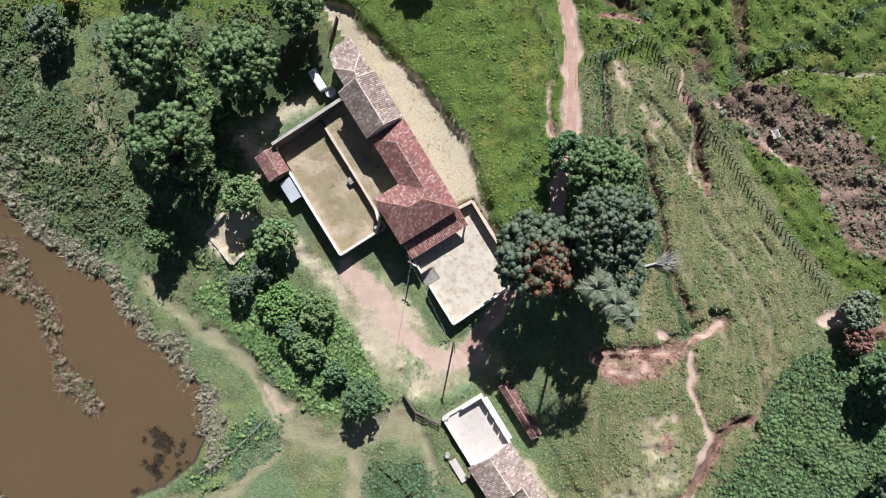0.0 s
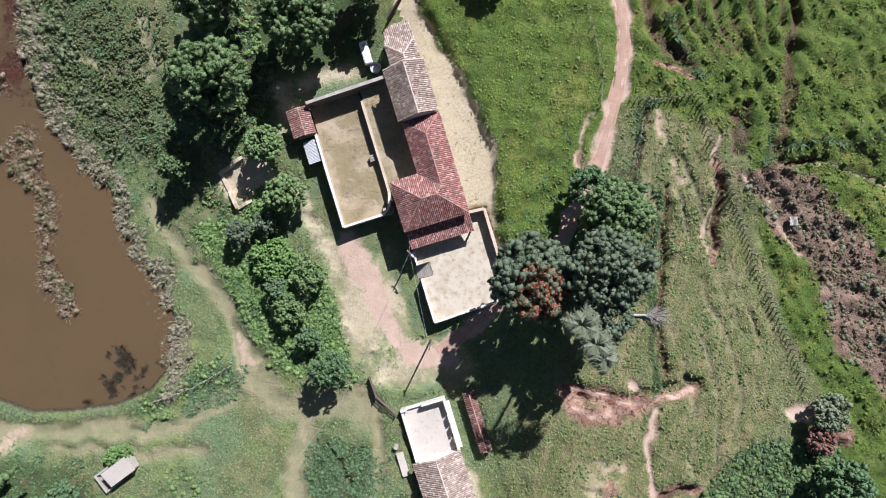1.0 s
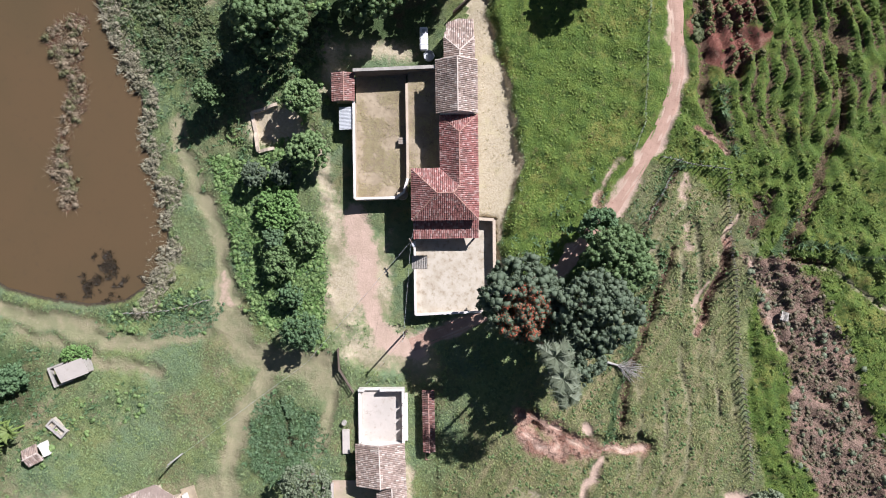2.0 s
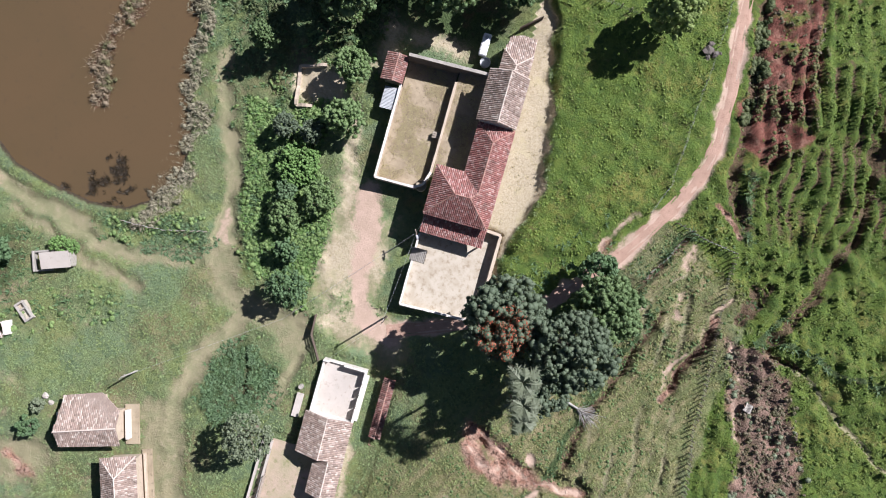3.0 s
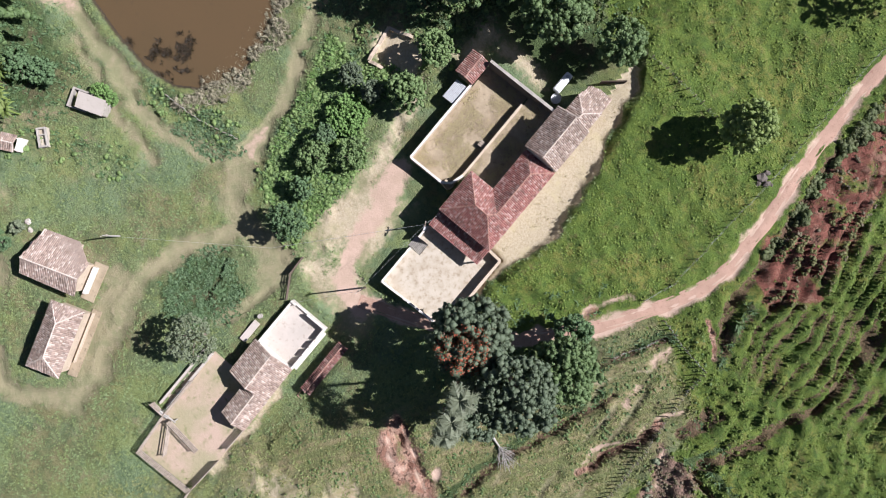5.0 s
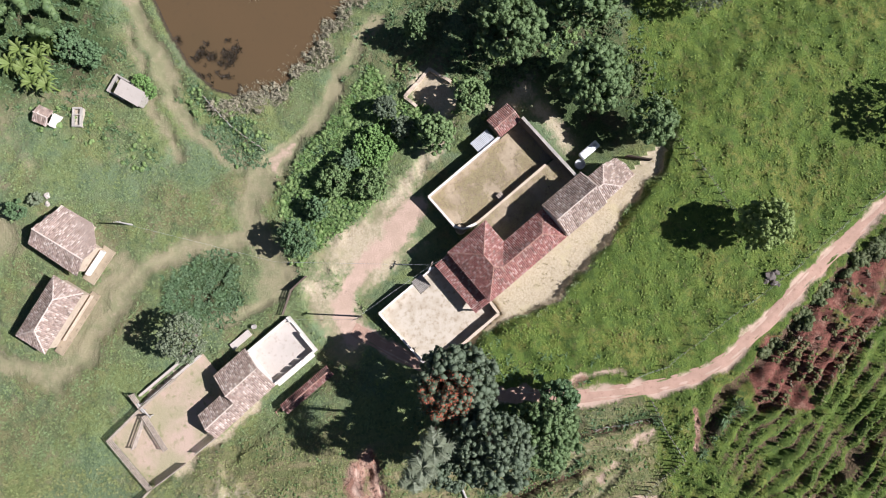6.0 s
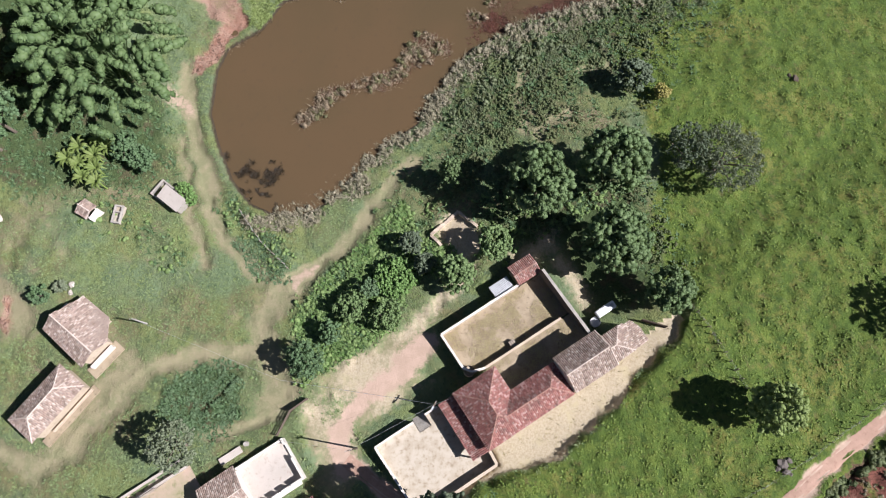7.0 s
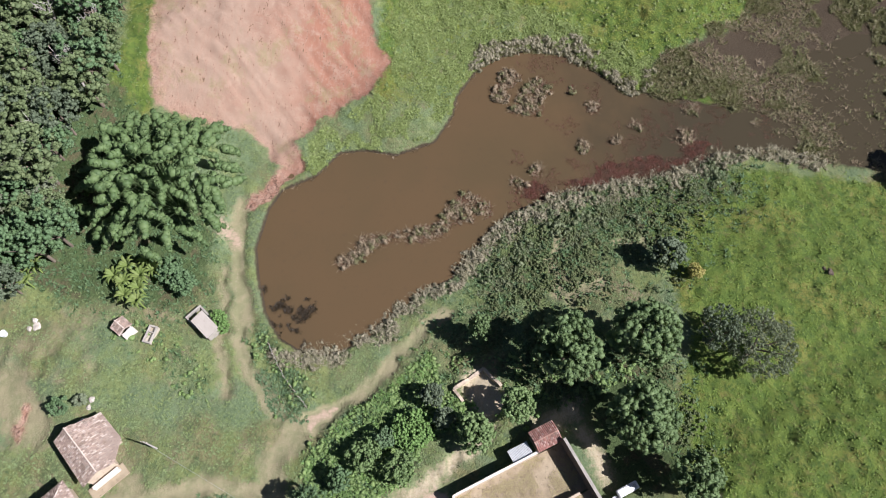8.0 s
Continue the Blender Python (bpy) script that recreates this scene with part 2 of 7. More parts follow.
L_LIME = leaf_mat("yellow_green_leaf", (0.198, 0.296, 0.070), (0.347, 0.456, 0.138), (0.257, 0.367, 0.090))
L_RED = leaf_mat("red_blossom", (0.38, 0.095, 0.052), (0.52, 0.170, 0.100), (0.31, 0.080, 0.045), 0.15)
L_PINK = leaf_mat("dusky_pink_leaf", (0.26, 0.13, 0.11), (0.36, 0.20, 0.17), (0.20, 0.10, 0.08))
L_YELLOW = leaf_mat("pale_yellow_leaf", (0.36, 0.33, 0.10), (0.46, 0.42, 0.16), (0.30, 0.28, 0.08))
L_REED = leaf_mat("dry_reed", (0.230, 0.210, 0.145), (0.460, 0.425, 0.315), (0.300, 0.285, 0.190))
L_RUST = leaf_mat("dry_scrub_leaf", (0.130, 0.105, 0.072), (0.310, 0.255, 0.190), (0.170, 0.175, 0.092))
L_TEAL = leaf_mat("bluish_weed", (0.092, 0.160, 0.084), (0.200, 0.290, 0.155), (0.140, 0.220, 0.112))
L_HILL = leaf_mat("hill_brush_leaf", (0.080, 0.142, 0.056), (0.190, 0.280, 0.115), (0.150, 0.200, 0.075))
L_SLOPE = leaf_mat("slope_blade", (0.160, 0.208, 0.078), (0.340, 0.375, 0.160), (0.320, 0.292, 0.138), 0.2)
L_SAGE = leaf_mat("sage_reed", (0.110, 0.142, 0.078), (0.262, 0.302, 0.178), (0.170, 0.206, 0.112))
L_GRASS = leaf_mat("pasture_blade", (0.105, 0.185, 0.034), (0.270, 0.350, 0.088), (0.185, 0.275, 0.055), 0.2)
L_LAWN = leaf_mat("lawn_blade", (0.160, 0.238, 0.110), (0.320, 0.400, 0.195), (0.255, 0.315, 0.122), 0.25)
L_WEED = leaf_mat("dark_weed", (0.080, 0.150, 0.072), (0.180, 0.275, 0.140), (0.120, 0.200, 0.088), 0.25)
L_STRAW = leaf_mat("straw_blade", (0.38, 0.32, 0.18), (0.50, 0.43, 0.27), (0.40, 0.33, 0.20), 0.3)


# ---- helpers for meshes ----
def thing(name, at=(0, 0, 0), turn=0.0, label="", category="", group=""):
    ob = new(name)
    ob.empty_display_size = 0.3
    ob.matrix_basis = pose(*at, 0, 0, turn)
    return tagged(ob, label, category, group)


def mesh_of(name, bm, material):
    me = bpy.data.meshes.new(name)
    bm.to_mesh(me)
    bm.free()
    me.materials.append(material)
    return me


def part(name, bm, material, parent, label=""):
    ob = new(name, mesh_of(name, bm, material))
    ob.parent = parent
    return tagged(ob, label)


def raw_mesh(name, verts, faces, material, smooth=False):
    """A mesh from arrays, all faces with the same number of corners."""
    verts, faces = np.asarray(verts, np.float32), np.asarray(faces, np.int32)
    me = bpy.data.meshes.new(name)
    k = faces.shape[1]
    me.vertices.add(len(verts))
    me.vertices.foreach_set("co", verts.ravel())
    me.loops.add(faces.size)
    me.loops.foreach_set("vertex_index", faces.ravel())
    me.polygons.add(len(faces))
    me.polygons.foreach_set("loop_start", np.arange(0, faces.size, k, dtype=np.int32))
    me.polygons.foreach_set("loop_total", np.full(len(faces), k, np.int32))
    me.polygons.foreach_set("use_smooth", np.full(len(faces), smooth))
    me.update(calc_edges=True)
    me.validate()
    me.materials.append(material)
    return me


def box(bm, x0, y0, z0, x1, y1, z1, bevel=0.0):
    m = Matrix.Translation(((x0 + x1) / 2, (y0 + y1) / 2, (z0 + z1) / 2)) @ Matrix.Diagonal((abs(x1 - x0), abs(y1 - y0), abs(z1 - z0), 1))
    r = bmesh.ops.create_cube(bm, size=1, matrix=m)
    if bevel:
        es = list({e for v in r["verts"] for e in v.link_edges})
        bmesh.ops.bevel(bm, geom=es, offset=bevel, segments=1, affect="EDGES")
    return bm


def beam(bm, p, q, r0, r1=None, sides=6, square=False):
    """A tapered bar from p to q."""
    p, q = Vector(p), Vector(q)
    d = q - p
    m = Matrix.Translation((p + q) / 2) @ d.to_track_quat("Z", "Y").to_matrix().to_4x4()
    bmesh.ops.create_cone(bm, cap_ends=True, segments=4 if square else sides, radius1=r0, radius2=r0 if r1 is None else r1, depth=d.length, matrix=m)
    return bm


def sstep(a, b, v):
    t = np.clip((v - a) / (b - a), 0, 1)
    return t * t * (3 - 2 * t)


_lat = np.random.RandomState(7).rand(64, 64)


def vnoise(x, y, size):
    """Smooth value noise on a lattice of that size in metres."""
    u, v = np.asarray(x, float) / size + 11.3, np.asarray(y, float) / size + 5.7
    i, j = np.floor(u).astype(int), np.floor(v).astype(int)
    f, g = u - i, v - j
    f, g = f * f * (3 - 2 * f), g * g * (3 - 2 * g)
    a, b = _lat[i % 64, j % 64], _lat[(i + 1) % 64, j % 64]
    c, d = _lat[i % 64, (j + 1) % 64], _lat[(i + 1) % 64, (j + 1) % 64]
    return (a * (1 - f) + b * f) * (1 - g) + (c * (1 - f) + d * f) * g


def line_dist(x, y, pts, closed=False):
    """Distance to a polyline."""
    best = np.full(np.shape(x), 1e9)
    n = len(pts)
    for k in range(n if closed else n - 1):
        (x0, y0), (x1, y1) = pts[k], pts[(k + 1) % n]
        dx, dy = x1 - x0, y1 - y0
        t = np.clip(((x - x0) * dx + (y - y0) * dy) / (dx * dx + dy * dy + 1e-9), 0, 1)
        best = np.minimum(best, np.hypot(x - x0 - t * dx, y - y0 - t * dy))
    return best


def inside(x, y, pts):
    r = np.zeros(np.shape(x), bool)
    n = len(pts)
    for k in range(n):
        (x0, y0), (x1, y1) = pts[k], pts[(k + 1) % n]
        if y0 != y1:
            r ^= ((y0 > y) != (y1 > y)) & (x < (x1 - x0) * (y - y0) / (y1 - y0) + x0)
    return r


def depth_in(x, y, pts):
    """Signed distance to a polygon: positive inside."""
    return np.where(inside(x, y, pts), 1, -1) * line_dist(x, y, pts, True)


def stroke(x, y, pts, width):
    """A brush mark along a line: 1 in the middle, 0.5 at its edge."""
    return np.clip(1.0 - 0.5 * line_dist(x, y, pts) / (width / 2), 0, 1)


def area(x, y, pts, soft=2.0):
    return np.clip(0.5 + depth_in(x, y, pts) / (2 * soft), 0, 1)


# ---- the lie of the land ----
HX, HY, AX, AY = 1.767, 5.782, -0.5232, 0.8522   # the house's corner and the way of its long side
WATER_Z = -4.7
POND = [(-57.3, -42.0), (-66.0, -41.4), (-70.6, -39.5), (-74.5, -33.4), (-80.3, -29.6), (-81.3, -24.2), (-80.6, -18.3), (-84.6, -10.7), (-91.2, -7.8),
        (-96.4, -7.3), (-105.3, -2.9), (-109.0, 3.0), (-111.1, 10.3), (-110.8, 16.5), (-105.6, 21.4), (-102.1, 26.1), (-100.4, 33.1), (-98.3, 45.7), (-101, 56),
        (-112.0, 60.0), (-114.6, 67.4), (-121, 78), (-120, 130), (-86, 130), (-84.8, 77.1), (-86, 68.1), (-87.5, 56.8), (-86.1, 46.9), (-81.5, 39.9), (-78.9, 32.2), (-74.4, 15.8), (-69.1, 5.6),
        (-61.9, 0.2), (-54.4, -4.5), (-49.9, -10.8), (-42.3, -17.4), (-37.8, -23.6), (-37.9, -29.7), (-40.2, -34.2), (-44.9, -37.6), (-51.5, -40.3)]
MARSH = [(-102.0, 34.6), (-107.0, 33.6), (-112.8, 41.5), (-120.8, 54.0), (-128, 58.0), (-150, 64), (-150, 120), (-84, 120), (-84, 78), (-85.5, 66.8), (-87.7, 57.3), (-95.2, 54.9), (-101.7, 45.6)]
BANK = [(-78.9, -63.0), (-90.6, -65.1), (-101.5, -68), (-118, -71), (-126, -40), (-113.0, -27.3), (-107.4, -26.0), (-103.3, -21.5), (-94.6, -26.0), (-85.6, -35.1), (-80.6, -38.9), (-76.5, -36.0), (-74.2, -37.6), (-75.4, -42.3), (-78.2, -43.9), (-80.8, -48.7)]
NORTH = [(-80, -25), (-82.9, -35), (-97.2, -20.5), (-111.2, -23.3), (-123, -21), (-124, -3), (-119.5, 17), (-112, 21), (-107, 15), (-106, -1), (-91, -7)]
WEEDPLOT = [(-13.2, -34.8), (-9.1, -32), (-3.9, -32.5), (-0.6, -36.3), (-0.8, -42.0), (-4.9, -45.4), (-9.0, -44.2), (-12.3, -39.5)]
MATS = [WEEDPLOT, [(-33, -37), (-34.5, -29.5), (-25.8, -25.4), (-25.2, -31)]]
BRUSHHILL = [(47, -19.5), (52, -15), (62, -14), (80, -30), (70, -70), (30, -70), (35, -46), (40, -34), (44.5, -28)]
SCRUB = [(37.4, 20.5), (40.8, 23.4), (43.7, 23.6), (48.9, 22.5), (54.1, 19.6), (59.2, 15.6), (63.0, 12.0), (73.9, 3.5), (80, -6), (72.1, -9.6), (63.2, -2.5), (57.5, 0.1), (54.5, 5.6), (49.6, 11.7), (44.0, 15.7), (39.0, 19.5)]
ROAD_LINE = [(-30, 112), (-16, 89), (-4.7, 69.8), (1.5, 60.3), (6.6, 52.2), (12.1, 45.2), (16.3, 38.0), (17.9, 30.6), (18.2, 24.1), (17.8, 18.3), (17.2, 11.7), (16.0, 5.5), (13.2, -0.5), (9.5, -6.5), (5.5, -12.5), (2.5, -16.4)]
BANK_A, BANK_B = [-20, -8, 0, 8, 19, 27, 34, 40], [-2.5, -3.1, -4.6, -6.0, -4.9, -3.3, -1.6, 2.0]


def house_ab(x, y):
    return (x - HX) * AX + (y - HY) * AY, -(x - HX) * AY + (y - HY) * AX


def land(x, y):
    """The ground's height, without the small bumps."""
    x, y = np.asarray(x, float), np.asarray(y, float)
    a, b = house_ab(x, y)
    z = np.interp(b, [-120, -40, -7, -0.5, 9], [9.0, 5.0, 3.4, 2.6, 0.0])
    up = sstep(0.0, 0.7, np.interp(a, BANK_A, BANK_B) - b) * sstep(-14, -6, a) * sstep(46, 36, a)
    z = z + 1.2 * up
    z = np.where((a > -13.7) & (a < 0.4) & (b > -2.6) & (b < 9.3), np.minimum(z, 0.9), z)
    d = (x + 80) * -0.64 + (y + 38) * -0.77
    z = z + 13 * sstep(2, 34, d)
    n = np.where((a > -22) & (a < 36) & (b > -3) & (b < 24), 0.0, 1.0)
    z = z + n * (1.2 * (vnoise(x, y, 26) - 0.5) + 0.5 * (vnoise(x, y, 9) - 0.5)) * sstep(20, 45, np.hypot(x - 0, y - 6))
    p = depth_in(x, y, POND)
    shore = sstep(0, 7, -p)
    fall = (WATER_Z + 0.7) * (1 - sstep(4, 34, -p)) * (1 - sstep(8, 20, d))
    return np.where(p > 0, WATER_Z - np.clip(p * 0.35, 0, 1.6), (WATER_Z + 0.15) * (1 - shore) + (z + fall) * shore)


def masks(x, y):
    """What covers the ground: earth, straw, red soil, pasture, brush, mud."""
    wx, wy = x + 1.6 * (vnoise(x, y, 4) - 0.5) + 1.0 * (vnoise(x, y, 1.7) - 0.5), y + 1.6 * (vnoise(y, x, 4) - 0.5) + 1.0 * (vnoise(y, x, 1.7) - 0.5)
    a, b = house_ab(wx, wy)
    big = np.maximum.reduce
    earth = big([
        stroke(wx, wy, ROAD_LINE, 2.1) * 0.95,
        stroke(wx, wy, [(-14.8, -2.9), (-11.3, -5.4), (-8.4, -9.4), (-4.6, -15.0), (-0.8, -17.2), (4.5, -15.7)], 3.1),
        stroke(wx, wy, [(-14.6, -4.4), (-11.6, -6.4)], 4.0),
        stroke(wx, wy, [(-28.4, -22.3), (-26.8, -23.8), (-24.3, -25.5)], 1.1) * 0.7,
        stroke(wx, wy, [(-62.5, -49.7), (-58, -46.6)], 4.0) * 0.62,
        stroke(wx, wy, [(15.5, 24.3), (15.2, 20.8), (15.5, 16.2)], 1.1) * 0.65,
        stroke(wx, wy, [(24.1, 26.4), (25.3, 24.0)], 1.2) * 0.62, stroke(wx, wy, [(28.1, 20.1), (29.2, 18.7)], 1.7) * 0.62, stroke(wx, wy, [(30.3, 17.7), (30.9, 17.2)], 2.0) * 0.62,
        stroke(wx, wy, [(33.4, 24.6), (34.2, 21.6), (34.6, 18.0), (34.8, 14.7), (35.8, 10.6), (36.9, 7.1)], 0.95) * (0.35 + 0.5 * vnoise(wx, wy, 1.5)),
        stroke(wx, wy, [(38.4, 21.0), (40.9, 20.5), (44.3, 17.7), (48.5, 13.2), (49.6, 11.7)], 1.3) * (0.2 + 0.6 * vnoise(wx, wy, 1.8)),
        stroke(wx, wy, [(35.4, -15.0), (36.0, -20.4), (37.6, -24.5), (38.8, -28.0), (36.9, -33.4), (34, -42)], 1.3) * 0.8, stroke(wx, wy, [(29.6, -26.2), (33.7, -25.0)], 2.4) * (0.35 + 0.5 * vnoise(wx, wy, 1.4)),
        stroke(wx, wy, [(55.6, -9.8), (57.6, -10.5)], 3.0), stroke(wx, wy, [(32.0, -12.5), (32.5, -12.4)], 1.5),
        stroke(wx, wy, [(23.2, -15.8), (26.1, -15.0), (29.7, -15.3), (33.2, -14.5), (36.2, -12.9), (39.6, -10.7)], 1.0) * (0.3 + 0.6 * vnoise(wx, wy, 1.3)),
        stroke(wx, wy, [(24.1, -17.9), (26.6, -18.6), (29.5, -17.2)], 1.3) * (0.3 + 0.6 * vnoise(wx, wy, 1.3)),
        stroke(wx, wy, [(-122.7, 70.4), (-123.9, 77.9), (-120.4, 84.4)], 1.0) * 0.5,
    ])
    straw = big([
        area(wx, wy, [(-22, -3), (-17.5, -3.5), (-13, -7), (-8, -2), (-1, -13), (7, -14), (8, -18), (4, -21), (-4, -24), (-10, -21), (-14, -13)], 2.0) * (0.26 + 0.5 * vnoise(wx, wy, 3.5)),
        np.where((b < 0.5) & (a > -9) & (a < 36), np.clip(0.5 + (b - np.interp(a, BANK_A, BANK_B)) / 1.2, 0, 1), 0),
        stroke(wx, wy, [(-34.5, 1.5), (-31, 4)], 5.5), stroke(wx, wy, [(-30.5, 17.5), (-28, 12)], 5) * 0.7, stroke(wx, wy, [(-27, 19), (-21, 22)], 5) * 0.7,
        stroke(wx, wy, [(-27, 4), (-20, -2), (-16, -7)], 4.5) * 0.62,
        stroke(wx, wy, [(25.6, 23.2), (25.5, 11.6), (26.7, 8.7)], 0.8) * 0.55, stroke(wx, wy, [(27.2, -25.7), (32.2, -24.0)], 3.0) * 0.5, stroke(wx, wy, [(39.6, -13.2), (41.4, -18.8), (42.8, -22.9)], 0.7) * 0.5, stroke(wx, wy, [(30, -28), (33, -33), (26, -38)], 8) * 0.52,
        stroke(wx, wy, [(11, -31), (16, -37), (21, -46)], 2.4) * 0.7, stroke(wx, wy, [(24, -40), (30, -33)], 9) * 0.5,
    ])
    track = big([
        stroke(wx, wy, [(-13.0, -29.1), (-13.7, -33.8), (-13.9, -40.5), (-11.6, -46.7), (-8.0, -51.3), (-3.3, -55.2), (1.4, -59.0), (2.6, -66.0), (-0.5, -71.4), (-4.7, -73.6), (-16, -76)], 3.8),
        stroke(wx, wy, [(-24, -27.6), (-19, -30), (-13, -28.6), (-8.2, -25.4), (-5.5, -27.5)], 5.0), stroke(wx, wy, [(-4.5, -27), (-1.8, -33), (-1.2, -38)], 2.6),
        stroke(wx, wy, [(-66, -46.5), (-58, -46.4), (-50.1, -43.2), (-42, -40.6), (-36, -39.6), (-31.3, -36.0), (-26.5, -30.0)], 3.4) * 0.9,
        stroke(wx, wy, [(-52, -46.5), (-44, -44.5), (-36, -43), (-29, -40)], 2.6) * 0.7,
        stroke(wx, wy, [(-47, -5), (-41.6, -10.3), (-36.1, -14.5), (-31.7, -17.2), (-28.4, -22.3), (-24.4, -25.8)], 2.6),
        stroke(wx, wy, [(-65.4, 30.2), (-63.7, 25.9)], 2.2) * 0.9, stroke(wx, wy, [(-63.8, 13.6), (-59.2, 14.1)], 2.6) * 0.8, stroke(wx, wy, [(-54, 22), (-52.5, 17.4), (-50.1, 16.6)], 2.8) * 0.9, stroke(wx, wy, [(-54.1, 7.3), (-52.2, 3.0)], 2.6) * 0.9,
        stroke(wx, wy, [(-26, -76), (-20, -70)], 8), stroke(wx, wy, [(-18, -57), (-12, -50), (-9, -54), (0, -61), (4, -64)], 4.0) * 0.9, stroke(wx, wy, [(-40, -66), (-34, -72), (-30, -80)], 9) * 0.55,
        stroke(wx, wy, [(-31, -63), (-36, -66)], 8) * 0.5, stroke(wx, wy, [(27, -36), (33, -31)], 10) * 0.5,
        area(wx, wy, [(-26, 6), (-22, -3), (-17.5, -4.5), (-13, -7), (-8, -2), (-1, -13), (9, -14), (10, -19), (4, -21.5), (-4, -24), (-10, -21), (-14, -13)], 2.0) * (0.35 + 0.5 * vnoise(wx, wy, 4.5)),
    ])
    red = big([
        stroke(wx, wy, [(16.0, 14), (15.7, 18)], 1.4) * 0.7,
        stroke(wx, wy, [(22.8, -15.9), (26.1, -15.4), (29.7, -15.6), (33.2, -14.5)], 3.6) * 0.9, stroke(wx, wy, [(33.2, -14.5), (36.2, -12.9), (39.6, -10.7)], 1.8) * 0.8,
        stroke(wx, wy, [(24.1, -17.9), (26.6, -18.9), (30.7, -17.4)], 2.8), stroke(wx, wy, [(31.0, -28.0), (33.0, -29.5)], 1.8) * 0.8,
        stroke(wx, wy, [(44.3, -24.4), (41.8, -26.2), (39.8, -27.8), (37.9, -31.7), (35.4, -36.2), (31, -44)], 1.9), stroke(wx, wy, [(60.0, -12.1), (62.7, -11.8)], 2.6),
        stroke(wx, wy, [(35.0, 21.0), (35.8, 19.1), (36.5, 13.2), (37.6, 10.2), (37.4, 7.3)], 1.4) * 0.85, stroke(wx, wy, [(21.6, 34.2), (24.0, 33.2), (27.5, 32.1)], 1.1) * 0.9,
        area(wx, wy, SCRUB, 1.2) * (0.55 + 0.5 * vnoise(wx, wy, 2.2)),
        area(wx, wy, [(-4, 77), (1.5, 66), (6.5, 56), (12, 48), (18.5, 41.8), (24.0, 43.0), (24.8, 49.5), (17.5, 58.0), (10.5, 67), (3, 80)], 1.5) * np.clip(0.35 + 0.85 * vnoise(wx, wy, 2.2), 0, 1),
        area(wx, wy, BANK, 1.6),
        stroke(wx, wy, [(-76, -37), (-72, -41), (-66, -44.5)], 2.4),
        stroke(wx, wy, [(-23.5, -72.5), (-18, -71.5)], 2.5) * 0.7,
    ])
    pasture = big([
        np.clip(0.5 + (np.interp(a, BANK_A, BANK_B) - b - 0.3) / 2.0, 0, 1) * sstep(21, 17, wx) * sstep(-2, 2, wy),
        sstep(16.5, 19.5, wx) * sstep(22, 30, wy) , sstep(0, 4, wx - np.interp(wy, [-40, -10, 5, 20, 30, 31], [70, 58, 46, 38, 32, 19])),
        sstep(34, 42, a) * sstep(-60, -50, wx) * sstep(27, 33, wy + 0.35 * (wx + 25)), sstep(30, 36, wy - 0.25 * (wx + 60)) * sstep(-86, -78, wx),
        sstep(-88, -94, wx) * sstep(-28, -22, wy) * 0.9, area(wx, wy, [(-70, -72), (-96, -71), (-120, -76), (-120, -64), (-80, -62)], 2) * 0.9,
    ])
    brush = big([
        area(wx, wy, BRUSHHILL, 1.5),
        area(wx, wy, [(-37, -2), (-33, -4), (-30, 2), (-24, -6), (-17, -9), (-12, -17), (-9, -23), (-20, -25), (-27, -20)], 1.5),
        area(wx, wy, WEEDPLOT, 1.2),
        stroke(wx, wy, [(-44, 0), (-52, 8), (-60, 20), (-66, 32)], 16) * 0.6, stroke(wx, wy, [(-40, -36), (-30, -29)], 4) * 0.8,
        stroke(wx, wy, [(-30, -45), (-36, -52), (-38, -60)], 4) * 0.5, area(wx, wy, [(-60, -50), (-44, -50), (-42, -70), (-50, -110), (-130, -120), (-120, -78), (-84, -72)], 4),
        stroke(wx, wy, [(-38, 12), (-36, 26), (-26, 28)], 14), stroke(wx, wy, [(10, -2), (20, 4), (21, 14)], 12) * 0.7,
    ])
    track = np.maximum(track, stroke(wx, wy, [(43.2, 23.4), (48.5, 25.6), (62.7, 24.3), (84, 25)], 0.9) * 0.9)
    for off in (1.2, 3.4, 5.5, 8.0, 11.5, 15.0):
        track = np.maximum(track, (0.05 + 0.8 * vnoise(wx, wy, 5 + 0.1 * off)) * stroke(x + 0.2 * (wx - x) - off * -0.8, y + 0.2 * (wy - y) - off * -0.6, [(33.6, 24.6), (37.7, 19.3), (41.0, 13.6), (44.2, 8.3), (49.1, 2.5), (53, -4.9), (55, -14), (53, -24)], 1.1))
    track = np.maximum(track, stroke(wx, wy, [(-58.5, 13.0), (-55.5, 16.0), (-51.0, 14.0)], 3.0) * 0.75)
    ditch = np.maximum(stroke(wx, wy, [(27.2, 15.9), (28.4, 9.7), (31.1, 0.1), (33.7, -7.6), (34.4, -10.2), (35, -16)], 1.1), stroke(wx, wy, [(22.0, 27), (23.2, 20), (24.4, 13)], 0.9))
    ditch = np.maximum(ditch, stroke(wx, wy, [(40.5, 24), (45.5, 27.5), (53, 30), (64, 36)], 1.0))
    ditch = np.maximum(ditch, stroke(wx, wy, [(22.5, 40), (26, 34), (29.5, 32)], 1.2))
    for line in ([(34.9, 29.0), (36.9, 24.0)], [(40.3, 29.4), (40.8, 22.9)], [(22.9, 27), (23.4, 15)]):
        ditch = np.maximum(ditch, stroke(wx, wy, line, 1.1))
    brush = np.maximum(brush, ditch)
    brush = np.maximum(brush, area(wx, wy, MARSH, 3.0))
    brush = np.maximum(brush, stroke(wx, wy, [(-54, 4), (-60, 11), (-66, 20), (-72, 31), (-79, 44)], 13) * 0.75)
